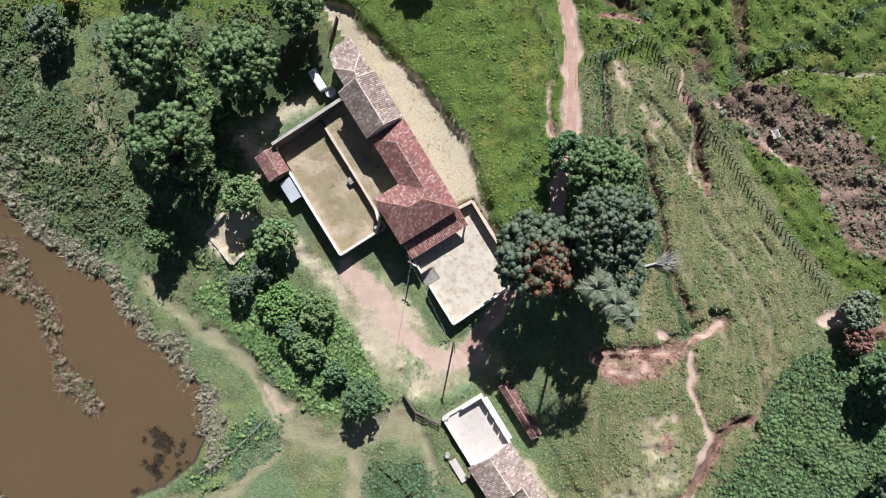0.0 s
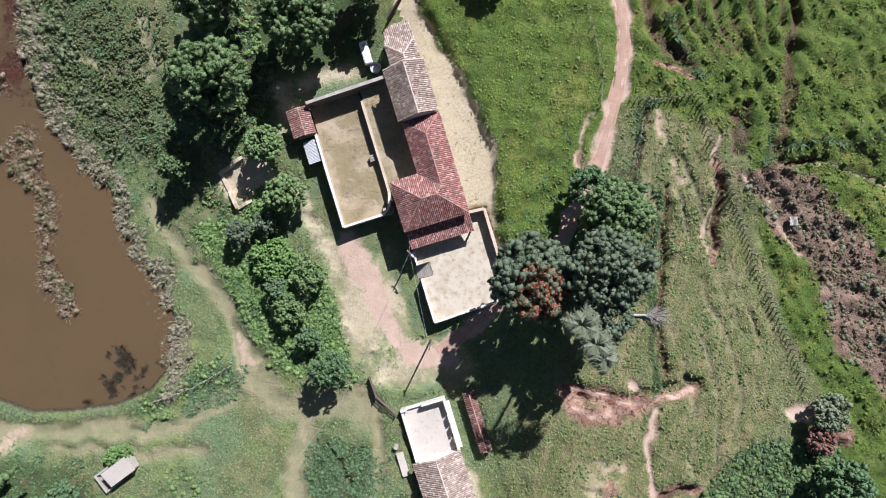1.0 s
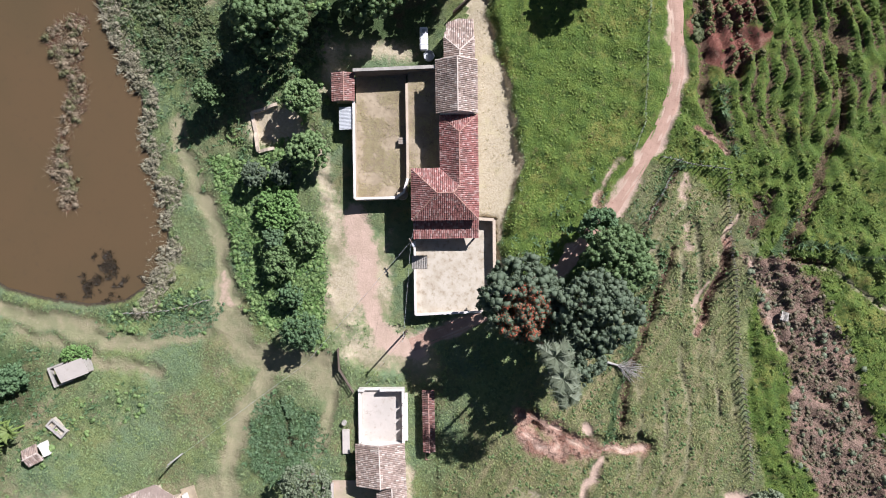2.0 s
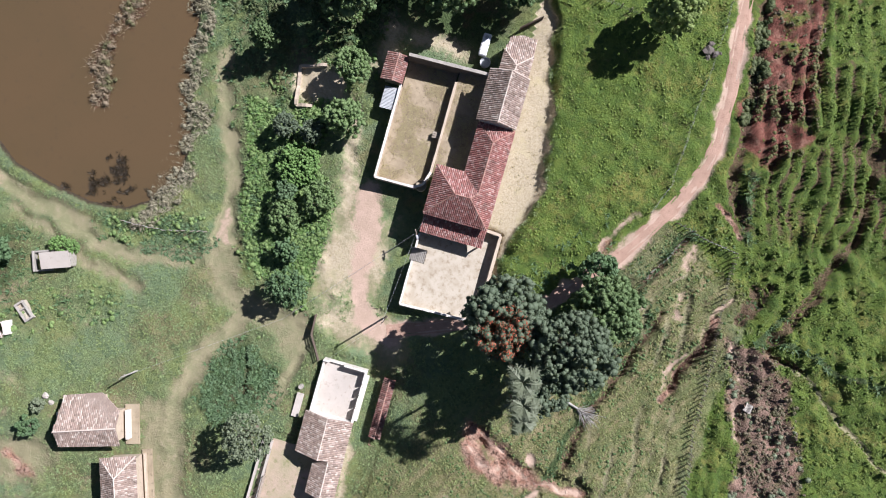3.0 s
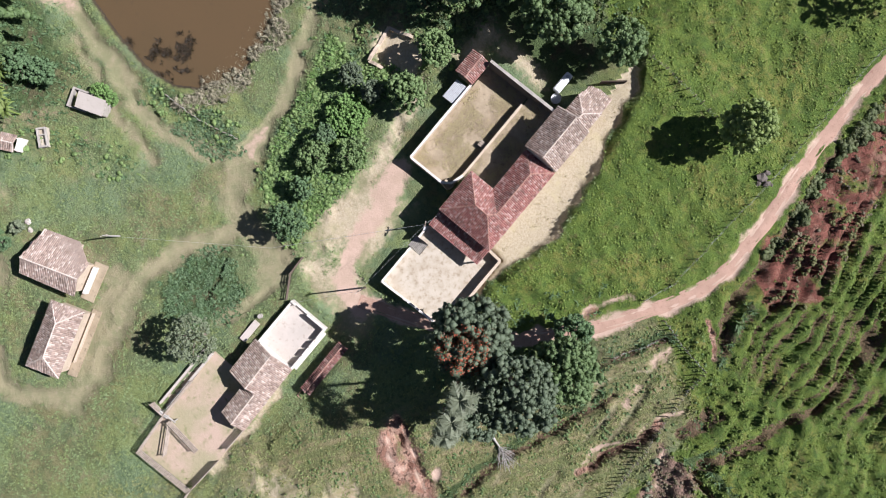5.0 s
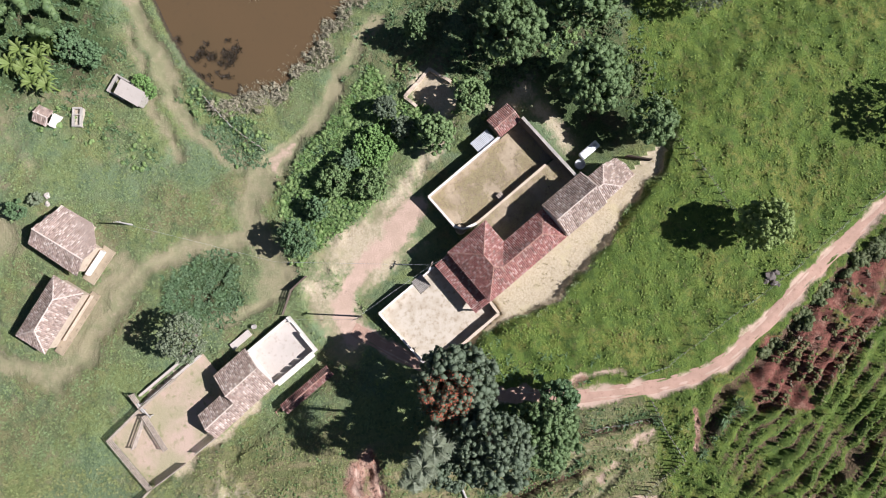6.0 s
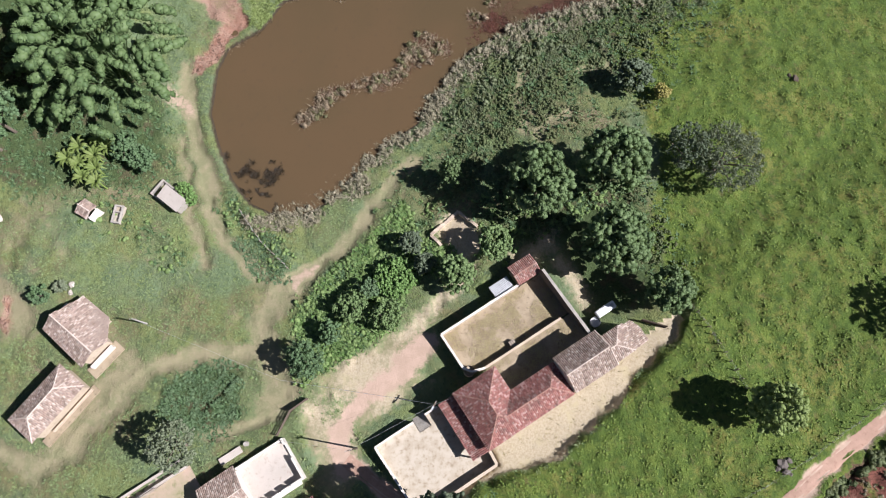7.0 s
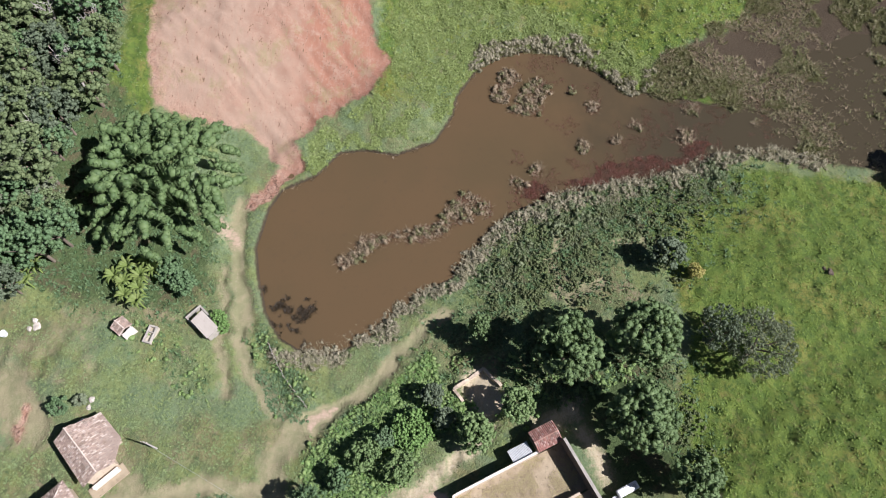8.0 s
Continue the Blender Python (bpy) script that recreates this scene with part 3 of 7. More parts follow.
    pasture = pasture * (1 - area(wx, wy, MARSH, 2.0)) * (1 - 0.45 * area(wx, wy, NORTH, 2.5))
    p = depth_in(x, y, POND)
    mud = np.maximum(np.clip(0.5 + (p + 0.2) / 1.5, 0, 1), area(wx, wy, MARSH, 2.0) * 0.9)
    road = stroke(x, y, ROAD_LINE, 3.0)
    pale = area(x, y, BANK, 3.0)
    dry = area(wx, wy, [(20, 30), (30, 30), (36, 20), (46, 6), (55, -10), (50, -22), (38, -42), (22, -44), (18, -30), (22, -14), (22, 0), (20, 16)], 4.0)
    return earth, straw, red, pasture, brush, mud, road, track, pale, dry


def pads(x, y):
    """Levelled ground under the milking yard, its barn and pen, and the cottages."""
    a, b = house_ab(x + 0.6 + HX, y + 25.5 + HY)
    p = np.where((-a > -1) & (-a < 20.5) & (-b > -0.6) & (-b < 12), 1.0, 0.0)
    p = np.maximum(p, np.where((-a > 13) & (-a < 34.5) & (-b > -4.8) & (-b < 7.6), 1.0, 0.0))
    for cx, cy, r in ((-16.5, -57.5, 6.0), (-14, -54.5, 5.0), (-7.5, -61, 5.5), (-4, -62.5, 5)):
        p = np.maximum(p, np.clip(1.6 - np.hypot(x - cx, y - cy) / r, 0, 1))
    return p


def terrace(x, y):
    """Cattle terraces running along the hillside: steep on the side away from the sun, 0 to 1."""
    ph = (x * 0.70 + y * 0.71 + 6.0 * vnoise(x, y, 24) + 2.0 * vnoise(x, y, 6.5) + 0.7 * vnoise(x, y, 2.2)) * 0.50
    f = ph - np.floor(ph)
    lip = 0.24 + 0.12 * (vnoise(y, x, 3.0) - 0.5)
    return sstep(0, 1, f / lip) * sstep(1.0, 0.35, f) * (0.2 + 1.05 * vnoise(y, x, 4.2))


DITCHES = [
    ([(28.3, 16.5), (29.3, 12.7), (30.5, 7.8), (31.8, 3.2), (32.4, -2.5), (34.6, -7.1), (35.9, -9.9)], 0.75),
    ([(34.9, 29.0), (36.9, 24.0)], 0.9), ([(42.1, 34.8), (42.1, 30.4), (42.5, 24.0)], 0.8), ([(48.1, 25.8), (44.0, 24.1)], 0.6),
    ([(27.8, 61.5), (35.6, 50.9), (39.5, 44.0), (40.2, 36.1)], 1.0), ([(4.5, 61.0), (9.5, 54.0), (14.7, 47.8), (19.0, 40.7), (20.9, 37.7), (23.3, 35.5), (27.4, 34.2)], 1.1),
    ([(40.9, 36.4), (41.4, 30.2), (42.1, 24.8)], 0.7), ([(36.1, 30.6), (37.2, 26.0)], 1.1), ([(35.6, 20.0), (36.8, 13.2), (37.8, 10.2)], 0.9),
    ([(43.8, -24.6), (41.8, -26.2), (39.8, -27.8), (37.9, -31.7), (35.4, -36.2)], 0.8), ([(22.9, 27), (23.4, 15)], 0.6), ([(-10.5, -33.2), (-7.8, -35.6), (-5.3, -38.2)], 0.45),
]


def ditch_depth(x, y):
    """How deep old furrows and water cuts go: 0 to 1, with ragged sides."""
    out = np.zeros(np.shape(x))
    for line, w in DITCHES:
        d = line_dist(x, y, line) + 0.7 * (vnoise(x, y, 1.3) - 0.5)
        out = np.maximum(out, sstep(w, w * 0.4, d))
    return out


def ditchy(x, y):
    """Old furrows and gullies cut into the slope."""
    gully = line_dist(x, y, [(23.4, -16.2), (26.1, -15.6), (29.7, -16.0), (33.2, -14.5), (36.2, -12.9), (39.6, -10.7)]) + 1.6 * (vnoise(x, y, 1.6) - 0.5)
    return -1.0 * ditch_depth(x, y) - 0.75 * sstep(1.7, 0.9, gully) * (0.4 + 0.8 * vnoise(x, y, 2.4)) - 0.7 * sstep(2.2, 1.2, gully) * sstep(0.52, 0.62, vnoise(x + 0.4 * y, y, 1.1))


def terraced(x, y, m):
    """Where the hillside is stepped by cattle, 0 to 1."""
    return np.maximum(m[3], sstep(42, 48, y) * m[2]) * sstep(18, 26, x + 0.6 * np.maximum(y - 40, 0)) * sstep(-2, 4, x) * (1 - sstep(0.1, 0.5, m[6])) * sstep(1.5, 5.0, line_dist(x, y, ROAD_LINE)) * (0.5 + 0.5 * sstep(0.3, 0.55, vnoise(x, y, 13))) * (0.38 + 0.62 * sstep(31, 43, y - 0.35 * (x - 30)))


def bumps(x, y, m):
    earth, straw, red, pasture, brush, mud, road, track, pale, dry = m
    a, b = house_ab(x, y)
    calm = np.maximum.reduce([earth * 0.9, road, np.where((a > -15.5) & (a < 32) & (b > -0.8) & (b < 22), 1.0, 0.0), pads(x, y)])
    h = 0.12 * (vnoise(x, y, 1.3) - 0.5) + pasture * (0.6 + 0.6 * sstep(14, 24, x)) * (vnoise(x, y, 1.7) - 0.5) + 0.3 * pasture * (vnoise(x, y, 0.95) - 0.5) + ditchy(x, y) + 0.6 * brush * (vnoise(x, y, 2.2) - 0.4)
    sward = sstep(0.62, 0.38, np.maximum.reduce([track, earth, straw, red, road]) + 0.5 * (vnoise(x, y, 1.5) - 0.5))
    h = h + sward * (0.40 + 0.5 * (vnoise(x, y, 1.9) - 0.5))
    h = h + red * (1.0 - 0.4 * pale) * (vnoise(x, y, 2.1) - 0.5) + pale * 0.5 * (vnoise((x * 0.77 - y * 0.64) * 1.0, (x * 0.64 + y * 0.77) * 0.22, 0.9) - 0.5)
    g = 1.3 * terraced(x, y, m) * (terrace(x, y) - 0.3)
    return (h + g) * (1 - np.clip(calm, 0, 1)) * (1 - mud)


def height(x, y):
    x, y = np.atleast_1d(np.asarray(x, float)), np.atleast_1d(np.asarray(y, float))
    return land(x, y) + bumps(x, y, masks(x, y))


def gz(x, y):
    return float(height(x, y)[0])


# ---- ground: one sheet, fine where the camera passes, coarse to the horizon ----
def sheet_axis(lo, hi, step):
    out = np.array([4, 10, 20, 40, 80, 160, 320, 640, 1300, 2400.0])
    return np.concatenate([lo - out[::-1], *[np.arange(a, b - d / 2, d) for a, b, d in zip((lo, *[q for q, _ in step]), ([q for q, _ in step] + [hi]), (0.6, *[d for _, d in step]))], [hi], hi + out])


def ground():
    xs, ys = sheet_axis(-130, 84, [(8, 0.42), (56, 0.6)]), sheet_axis(-108, 108, [(-45, 0.45), (72, 0.6)])
    X, Y = np.meshgrid(xs, ys)
    x, y = X.ravel(), Y.ravel()
    m = masks(x, y)
    z = land(x, y) + bumps(x, y, m)
    nx, ny = len(xs), len(ys)
    i = (np.arange(ny - 1)[:, None] * nx + np.arange(nx - 1)[None, :]).ravel()
    me = raw_mesh("ground", np.stack([x, y, z], 1), np.stack([i, i + 1, i + nx + 1, i + nx], 1), GROUND, True)
    earth, straw, red, pasture, brush, mud, road, track, pale, dry = m
    one = np.ones_like(x)
    # exposed soil in the cuts; on terraces widened to deepen the troughs' shade by colour
    cut = np.maximum(ditch_depth(x, y) * (x > 0), 0.95 * terraced(x, y, m) * sstep(0.45, 0.1, terrace(x, y)) * sstep(0.15, 0.45, vnoise(x, y, 3.2)))
    for name, cols in (("cover", (earth, straw, red)), ("growth", (pasture, brush, mud)), ("extra", (track, pale, dry)), ("soil", (np.where(x < -60, 0.55 * sstep(-46, -27, y), sstep(36, 42, y) * sstep(-12, -2, x)), cut, area(x, y, SCRUB, 2.0)))):
        at = me.attributes.new(name, "FLOAT_COLOR", "POINT")
        at.data.foreach_set("color", np.stack([*cols, one], 1).astype(np.float32).ravel())
    tagged(new("ground", me), "grass and bare earth rolling farmland round a pond", "ground", kind="structure")


ground()

wb = bmesh.new()
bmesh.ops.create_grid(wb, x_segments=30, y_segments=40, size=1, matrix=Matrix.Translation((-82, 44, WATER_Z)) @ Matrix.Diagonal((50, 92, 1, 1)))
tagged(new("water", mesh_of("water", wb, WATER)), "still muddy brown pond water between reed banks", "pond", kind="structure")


def road():
    """The dirt road: a strip with ragged edges lying on the ground."""
    pts = []
    for (x0, y0), (x1, y1) in zip(ROAD_LINE, ROAD_LINE[1:]):
        n = max(2, int(math.hypot(x1 - x0, y1 - y0) / 0.7))
        pts += [(x0 + (x1 - x0) * k / n, y0 + (y1 - y0) * k / n) for k in range(n)]
    pts = np.array(pts)
    for _ in range(12):
        pts[1:-1] = (pts[:-2] + 2 * pts[1:-1] + pts[2:]) / 4
    d = np.gradient(pts, axis=0)
    nrm = np.stack([-d[:, 1], d[:, 0]], 1) / np.hypot(d[:, 0], d[:, 1])[:, None]
    w = 1.1 + 0.4 * (vnoise(pts[:, 0], pts[:, 1], 6) - 0.5)
    w2 = 1.1 + 0.4 * (vnoise(pts[:, 1], pts[:, 0], 6) - 0.5)
    rows = []
    for k in range(9):
        u = -1 + 2 * k / 8
        q = pts + nrm * (u * np.where(u < 0, w, w2))[:, None]
        z = land(q[:, 0], q[:, 1]) + 0.05 - 0.10 * (abs(u) > 0.9) - 0.05 * (0.3 < abs(u) < 0.6)
        rows.append(np.column_stack([q, z + 0.04 * (vnoise(q[:, 0], q[:, 1], 0.8) - 0.5)]))
    v = np.stack(rows, 1).reshape(-1, 3)
    n = len(pts)
    i = (np.arange(n - 1)[:, None] * 9 + np.arange(8)[None, :]).ravel()
    tagged(new("road", raw_mesh("road", v, np.stack([i, i + 1, i + 10, i + 9], 1), ROAD, True)), "narrow pinkish dirt road with wheel ruts", "road", kind="structure")


road()


# ---- roofs ----
def roof_plane(bm, poly, eave_dir, pitch=0.28, course=0.42, rise=0.095, rng=None):
    """Rows of half-round tiles over a sloping polygon (a list of 3D points)."""
    rng = rng or random.Random(3)
    P = [Vector(p) for p in poly]
    e = Vector(eave_dir).normalized()
    n = (P[1] - P[0]).cross(P[2] - P[0]).normalized()
    if n.z < 0:
        n = -n
    s = n.cross(e).normalized()
    if s.z < 0:
        s = -s
    o = P[0]
    uv = [((p - o).dot(e), (p - o).dot(s)) for p in P]
    u0, u1 = min(u for u, v in uv), max(u for u, v in uv)
    cols = max(1, round((u1 - u0) / pitch))
    w = (u1 - u0) / cols
    for c in range(cols):
        u = u0 + (c + 0.5) * w
        hits = []
        for k in range(len(uv)):
            (ua, va), (ub, vb) = uv[k], uv[(k + 1) % len(uv)]
            if (ua > u) != (ub > u):
                hits.append(va + (vb - va) * (u - ua) / (ub - ua))
        if len(hits) < 2:
            continue
        lo, hi = min(hits), max(hits)
        k = max(1, round((hi - lo) / course))
        step = (hi - lo) / k
        for r in range(k):
            va, vb = lo + r * step - 0.03, lo + (r + 1) * step + 0.05
            sk, li = rng.uniform(-0.06, 0.06), rng.uniform(-0.02, 0.045)
            ring = []
            for v, g, dz in ((va, 0.50, 0.035), (vb, 0.40, 0.0)):
                row = []
                for q in range(5):
                    t = math.pi * q / 4
                    row.append(bm.verts.new(o + e * (u + sk * (v - va) - math.cos(t) * w * g) + s * v + n * (0.03 + dz + li + math.sin(t) * rise)))
                ring.append(row)
            for q in range(4):
                bm.faces.new((ring[0][q], ring[0][q + 1], ring[1][q + 1], ring[1][q]))
            bm.faces.new(ring[0][::-1])


def roof_slab(bm, poly, thick=0.12):
    top = [bm.verts.new(Vector(p)) for p in poly]
    low = [bm.verts.new(Vector(p) - Vector((0, 0, thick))) for p in poly]
    bm.faces.new(top)
    bm.faces.new(low[::-1])
    for k in range(len(poly)):
        j = (k + 1) % len(poly)
        bm.faces.new((top[j], top[k], low[k], low[j]))


def ridge_caps(bm, p, q, r=0.12, length=0.45, rng=None):
    rng = rng or random.Random(5)
    p, q = Vector(p), Vector(q)
    n = max(1, round((q - p).length / length))
    d = (q - p) / n
    side = d.cross(Vector((0, 0, 1))).normalized()
    up = side.cross(d).normalized()
    for k in range(n):
        j = rng.uniform(-0.02, 0.03)
        rows = []
        for f, g in ((-0.05, r * 1.1), (1.05, r * 0.9)):
            rows.append([bm.verts.new(p + d * (k + f) + side * math.cos(math.pi * t / 5) * g + up * (math.sin(math.pi * t / 5) * g + 0.02 + j)) for t in range(6)])
        for t in range(5):
            bm.faces.new((rows[0][t], rows[0][t + 1], rows[1][t + 1], rows[1][t]))


def tiled_roof(parent, slopes, ridges, tile, name="roof", label=""):
    """slopes: list of (polygon, eave direction); ridges: list of point pairs."""
    bm = bmesh.new()
    for poly, e in slopes:
        roof_slab(bm, poly)
    body = part(name, bm, UNDERTILE_OLD if tile is TILE_OLD else UNDERTILE, parent, "clay channel tiles")
    bm = bmesh.new()
    rng = random.Random(len(slopes) * 7 + 1)
    for poly, e in slopes:
        roof_plane(bm, poly, e, rng=rng)
    part("tiles", bm, tile, body, label)["kind"] = "stuff"
    if ridges:
        bm = bmesh.new()
        for p, q in ridges:
            ridge_caps(bm, p, q, rng=rng)
        part("ridge_tiles", bm, MORTAR if tile is not TILE_OLD else LIMECAP, body, "mortared ridge tiles")
    return body


TILE_DARK = tile_mat("sooty_clay_tile", (0.15, 0.070, 0.060), (0.22, 0.105, 0.090), (0.31, 0.20, 0.175), 0.8)
UNDERTILE = worn("clay_channel_tile", (0.25, 0.115, 0.098), (0.20, 0.088, 0.075), (0.12, 0.070, 0.058), 0.8, 5)
UNDERTILE_OLD = worn("old_channel_tile", (0.33, 0.265, 0.225), (0.26, 0.200, 0.165), (0.14, 0.110, 0.090), 0.8, 5)
LIMECAP = worn("limed_ridge", (0.62, 0.54, 0.48), (0.52, 0.44, 0.38), (0.40, 0.32, 0.27), 0.8, 5)


# ---- the farmhouse and its yards (local x to the rear, y to the west) ----
HOUSE_TURN = math.degrees(math.atan2(AY, AX))


def hp(a, b):
    return HX + a * AX - b * AY, HY + a * AY + b * AX


def at_house(name, label, category, a=0.0, b=0.0, z=0.0, group="", turn=0.0):
    return thing(name, (*hp(a, b), z), HOUSE_TURN + turn, label, category, group)


def walls(parent, x0, y0, x1, y1, z0, z1, mat, t=0.4, gables=None):
    """Four walls round a room, and the gable ends if asked (x or y: the way of the ridge, height)."""
    for name, q in (("wall", (x0, y0, x0 + t, y1)), ("wall", (x1 - t, y0, x1, y1)), ("wall", (x0 + t, y0, x1 - t, y0 + t)), ("wall", (x0 + t, y1 - t, x1 - t, y1))):
        part(name, box(bmesh.new(), q[0], q[1], z0, q[2], q[3], z1), mat, parent)


# dark grey: the high wall's inner shade put into its colour; also dark boulders
DARK_SHADED = worn("dark_and_shaded_grey", (0.16, 0.14, 0.125), (0.12, 0.105, 0.095), (0.08, 0.07, 0.06), 0.8, 3)
EAVE, K = 6.4, 0.72
SLIM = Matrix.Diagonal((0.98, 0.98, 1, 1))
house = at_house("farmhouse", "old white farmhouse with hipped red clay tile roofs and a veranda", "house")
house.matrix_basis = house.matrix_basis @ SLIM
walls(house, 0.5, 0.5, 7.0, 9.3, -0.6, EAVE, LIME, 0.5)
walls(house, 7.0, 0.5, 14.8, 5.0, -0.6, EAVE, LIME, 0.5)
R1, R2 = EAVE + 3.75 * K, EAVE + 2.75 * K
e = EAVE
tiled_roof(house, [
    ([(0, 0, e), (0, 9.8, e), (3.75, 6.05, R1), (3.75, 3.75, R1)], (0, 1, 0)),
    ([(0, 9.8, e), (7.5, 9.8, e), (3.75, 6.05, R1)], (1, 0, 0)),
    ([(7.5, 9.8, e), (7.5, 5.5, e), (4.75, 2.75, R2), (3.75, 3.75, R1), (3.75, 6.05, R1)], (0, 1, 0)),
    ([(0, 0, e), (3.75, 3.75, R1), (4.75, 2.75, R2), (12.6, 2.75, R2), (15.4, 0, e)], (1, 0, 0)),
    ([(7.5, 5.5, e), (15.3, 5.5, e), (12.6, 2.75, R2), (4.75, 2.75, R2)], (1, 0, 0)),
    ([(15.4, 0, e), (12.6, 2.75, R2), (15.3, 5.5, e)], (0, 1, 0)),
], [((0, 0, e), (3.75, 3.75, R1)), ((0, 9.8, e), (3.75, 6.05, R1)), ((7.5, 9.8, e), (3.75, 6.05, R1)), ((3.75, 6.05, R1), (3.75, 3.75, R1)),
    ((3.75, 3.75, R1), (4.75, 2.75, R2)), ((4.75, 2.75, R2), (12.6, 2.75, R2)), ((12.6, 2.75, R2), (15.4, 0, e)), ((12.6, 2.75, R2), (15.3, 5.5, e))],
    TILE_RED, label="red clay tiles with dark lichen")
tiled_roof(house, [([(-2.7, -0.1, 4.2), (-2.7, 9.75, 4.2), (0.35, 9.75, 5.2), (0.35, -0.1, 5.2)], (0, 1, 0))], [], TILE_RED, "veranda_roof", "lighter red veranda tiles")
for b in (0.15, 3.3, 6.4, 9.5):
    part("veranda_post", box(bmesh.new(), -2.55, b - 0.11, 1.5, -2.33, b + 0.11, 4.25, 0.02), LIME if b < 1 else DARKWOOD, house)
part("veranda_beam", box(bmesh.new(), -2.55, -0.05, 3.87, -2.33, 9.7, 4.07), DARKWOOD, house)

rear = at_house("rear_wing", "long rear wing with old bleached clay tile roof", "house")
rear.matrix_basis = rear.matrix_basis @ SLIM
walls(rear, 15.45, 0.45, 23.0, 5.5, -0.6, 6.9, LIME, 0.5)
tiled_roof(rear, [
    ([(15.5, 6.0, 6.9), (23.4, 6.0, 6.9), (23.4, 2.9, 9.1), (15.5, 2.9, 9.1)], (1, 0, 0)),
    ([(15.5, 0.0, 6.9), (15.5, 2.9, 9.1), (23.4, 2.9, 9.1), (23.4, 0.0, 6.9)], (1, 0, 0)),
], [((15.5, 2.9, 9.1), (23.4, 2.9, 9.1)), ((23.35, 6.0, 6.92), (23.35, 2.9, 9.1)), ((23.35, 0.0, 6.92), (23.35, 2.9, 9.1))], TILE_OLD, label="bleached uneven clay tiles")
for x in (15.5, 23.0):
    bm = bmesh.new()
    vs = [bm.verts.new(p) for p in ((x, 0.5, 6.8), (x, 5.5, 6.8), (x, 2.9, 8.85))]
    r = bmesh.ops.extrude_face_region(bm, geom=[bm.faces.new(vs)])
    bmesh.ops.translate(bm, vec=(0.4, 0, 0), verts=[v for v in r["geom"] if isinstance(v, bmesh.types.BMVert)])
    part("gable", bm, LIME, rear)

store = at_house("end_store", "low tiled lean end room with bleached hipped roof", "outbuilding")
store.matrix_basis = store.matrix_basis @ SLIM
walls(store, 23.4, 0.8, 29.2, 4.2, -0.6, 5.1, ADOBE, 0.4)
zr = lambda a: 7.5 - 0.49 * (a - 24.7)
tiled_roof(store, [
    ([(23.4, 4.75, 6.4), (26.9, 4.75, 6.42), (24.7, 2.5, 7.5), (23.4, 2.5, 7.5)], (1, 0, 0)),
    ([(23.4, 0.3, 6.4), (23.4, 2.5, 7.5), (24.7, 2.5, 7.5), (26.9, 0.3, 6.42)], (1, 0, 0)),
    ([(24.7, 2.5, 7.5), (26.9, 4.75, zr(26.9)), (29.3, 4.3, zr(29.3)), (30.0, 2.6, zr(30.0)), (29.9, 0.4, zr(29.9)), (26.9, 0.3, zr(26.9))], (0, 1, 0)),
], [((24.7, 2.5, 7.5), (26.9, 4.75, 6.42)), ((24.7, 2.5, 7.5), (26.9, 0.3, 6.42)), ((23.5, 2.5, 7.5), (24.7, 2.5, 7.5))], TILE_OLD, label="bleached clay tiles")


def wall_line(name, pts, top, t, mat, cap, label, base=-0.9, ground=True):
    """A free-standing wall along points in the house's plan, with a worn cap."""
    w = at_house(name, label, "wall")
    for (a0, b0), (a1, b1) in zip(pts, pts[1:]):
        d = Vector((a1 - a0, b1 - b0, 0))
        n = max(1, int(d.length / 1.6))
        side = Vector((-d.y, d.x, 0)).normalized() * t / 2
        for nm, z0, z1, grow, m in (("wall_body", base, top - 0.12, 1.0, mat), ("coping", top - 0.12, top, 1.12, cap)):
            bm = bmesh.new()
            rows = []
            for k in range(n + 1):
                p = Vector((a0, b0, 0)) + d * k / n
                j = 0.05 * (vnoise(p.x * 3 + top, p.y * 3, 1.0) - 0.5) if nm == "coping" else 0
                g = grow * (1 + 0.3 * (vnoise(p.x + 9, p.y, 0.7) - 0.5)) if nm == "coping" else 1
                rows.append([bm.verts.new(p + side * s * g + Vector((0, 0, z))) for s, z in ((-1, z0), (-1, z1 + j), (1, z1 + j), (1, z0))])
            for r0, r1 in zip(rows, rows[1:]):
                for q in range(4):
                    bm.faces.new((r0[q], r0[(q + 1) % 4], r1[(q + 1) % 4], r1[q]))
            bm.faces.new(rows[0][::-1])
            bm.faces.new(rows[-1])
            part(nm, bm, m, w)
    return w


wall_line("yard_wall", [(18.0, 18.35), (3.45, 18.35), (3.55, 12.2), (4.3, 11.0), (6.4, 10.35)], 2.7, 0.32, ADOBE, LIME, "whitewashed earth wall round the dry yard")
# the high wall's body is coloured dark to stand for its shaded inner face
wall_line("yard_wall", [(22.35, 18.2), (22.7, 6.0)], 4.3, 0.42, DARK_SHADED, STONE, "high grey earth wall closing the dry yard")
wall_line("inner_wall", [(20.7, 10.35), (6.4, 10.35)], 2.5, 0.35, ADOBE, ADOBE, "low crumbling earth wall dividing the yard")
wall_line("patio_wall", [(-3.0, 9.45), (-5.2, 9.45)], 2.65, 0.28, LIME, LIME, "low whitewashed wall of the raised patio", -1.0)
wall_line("patio_wall", [(-7.3, 9.45), (-14.1, 9.45), (-13.7, -2.3)], 2.65, 0.28, LIME, LIME, "low whitewashed wall of the raised patio", -1.0)
wall_line("patio_wall", [(-13.7, -2.45), (0.0, -2.45), (0.2, 0.4)], 3.55, 0.4, ADOBE, ADOBE, "earth retaining wall behind the raised patio", -0.5)

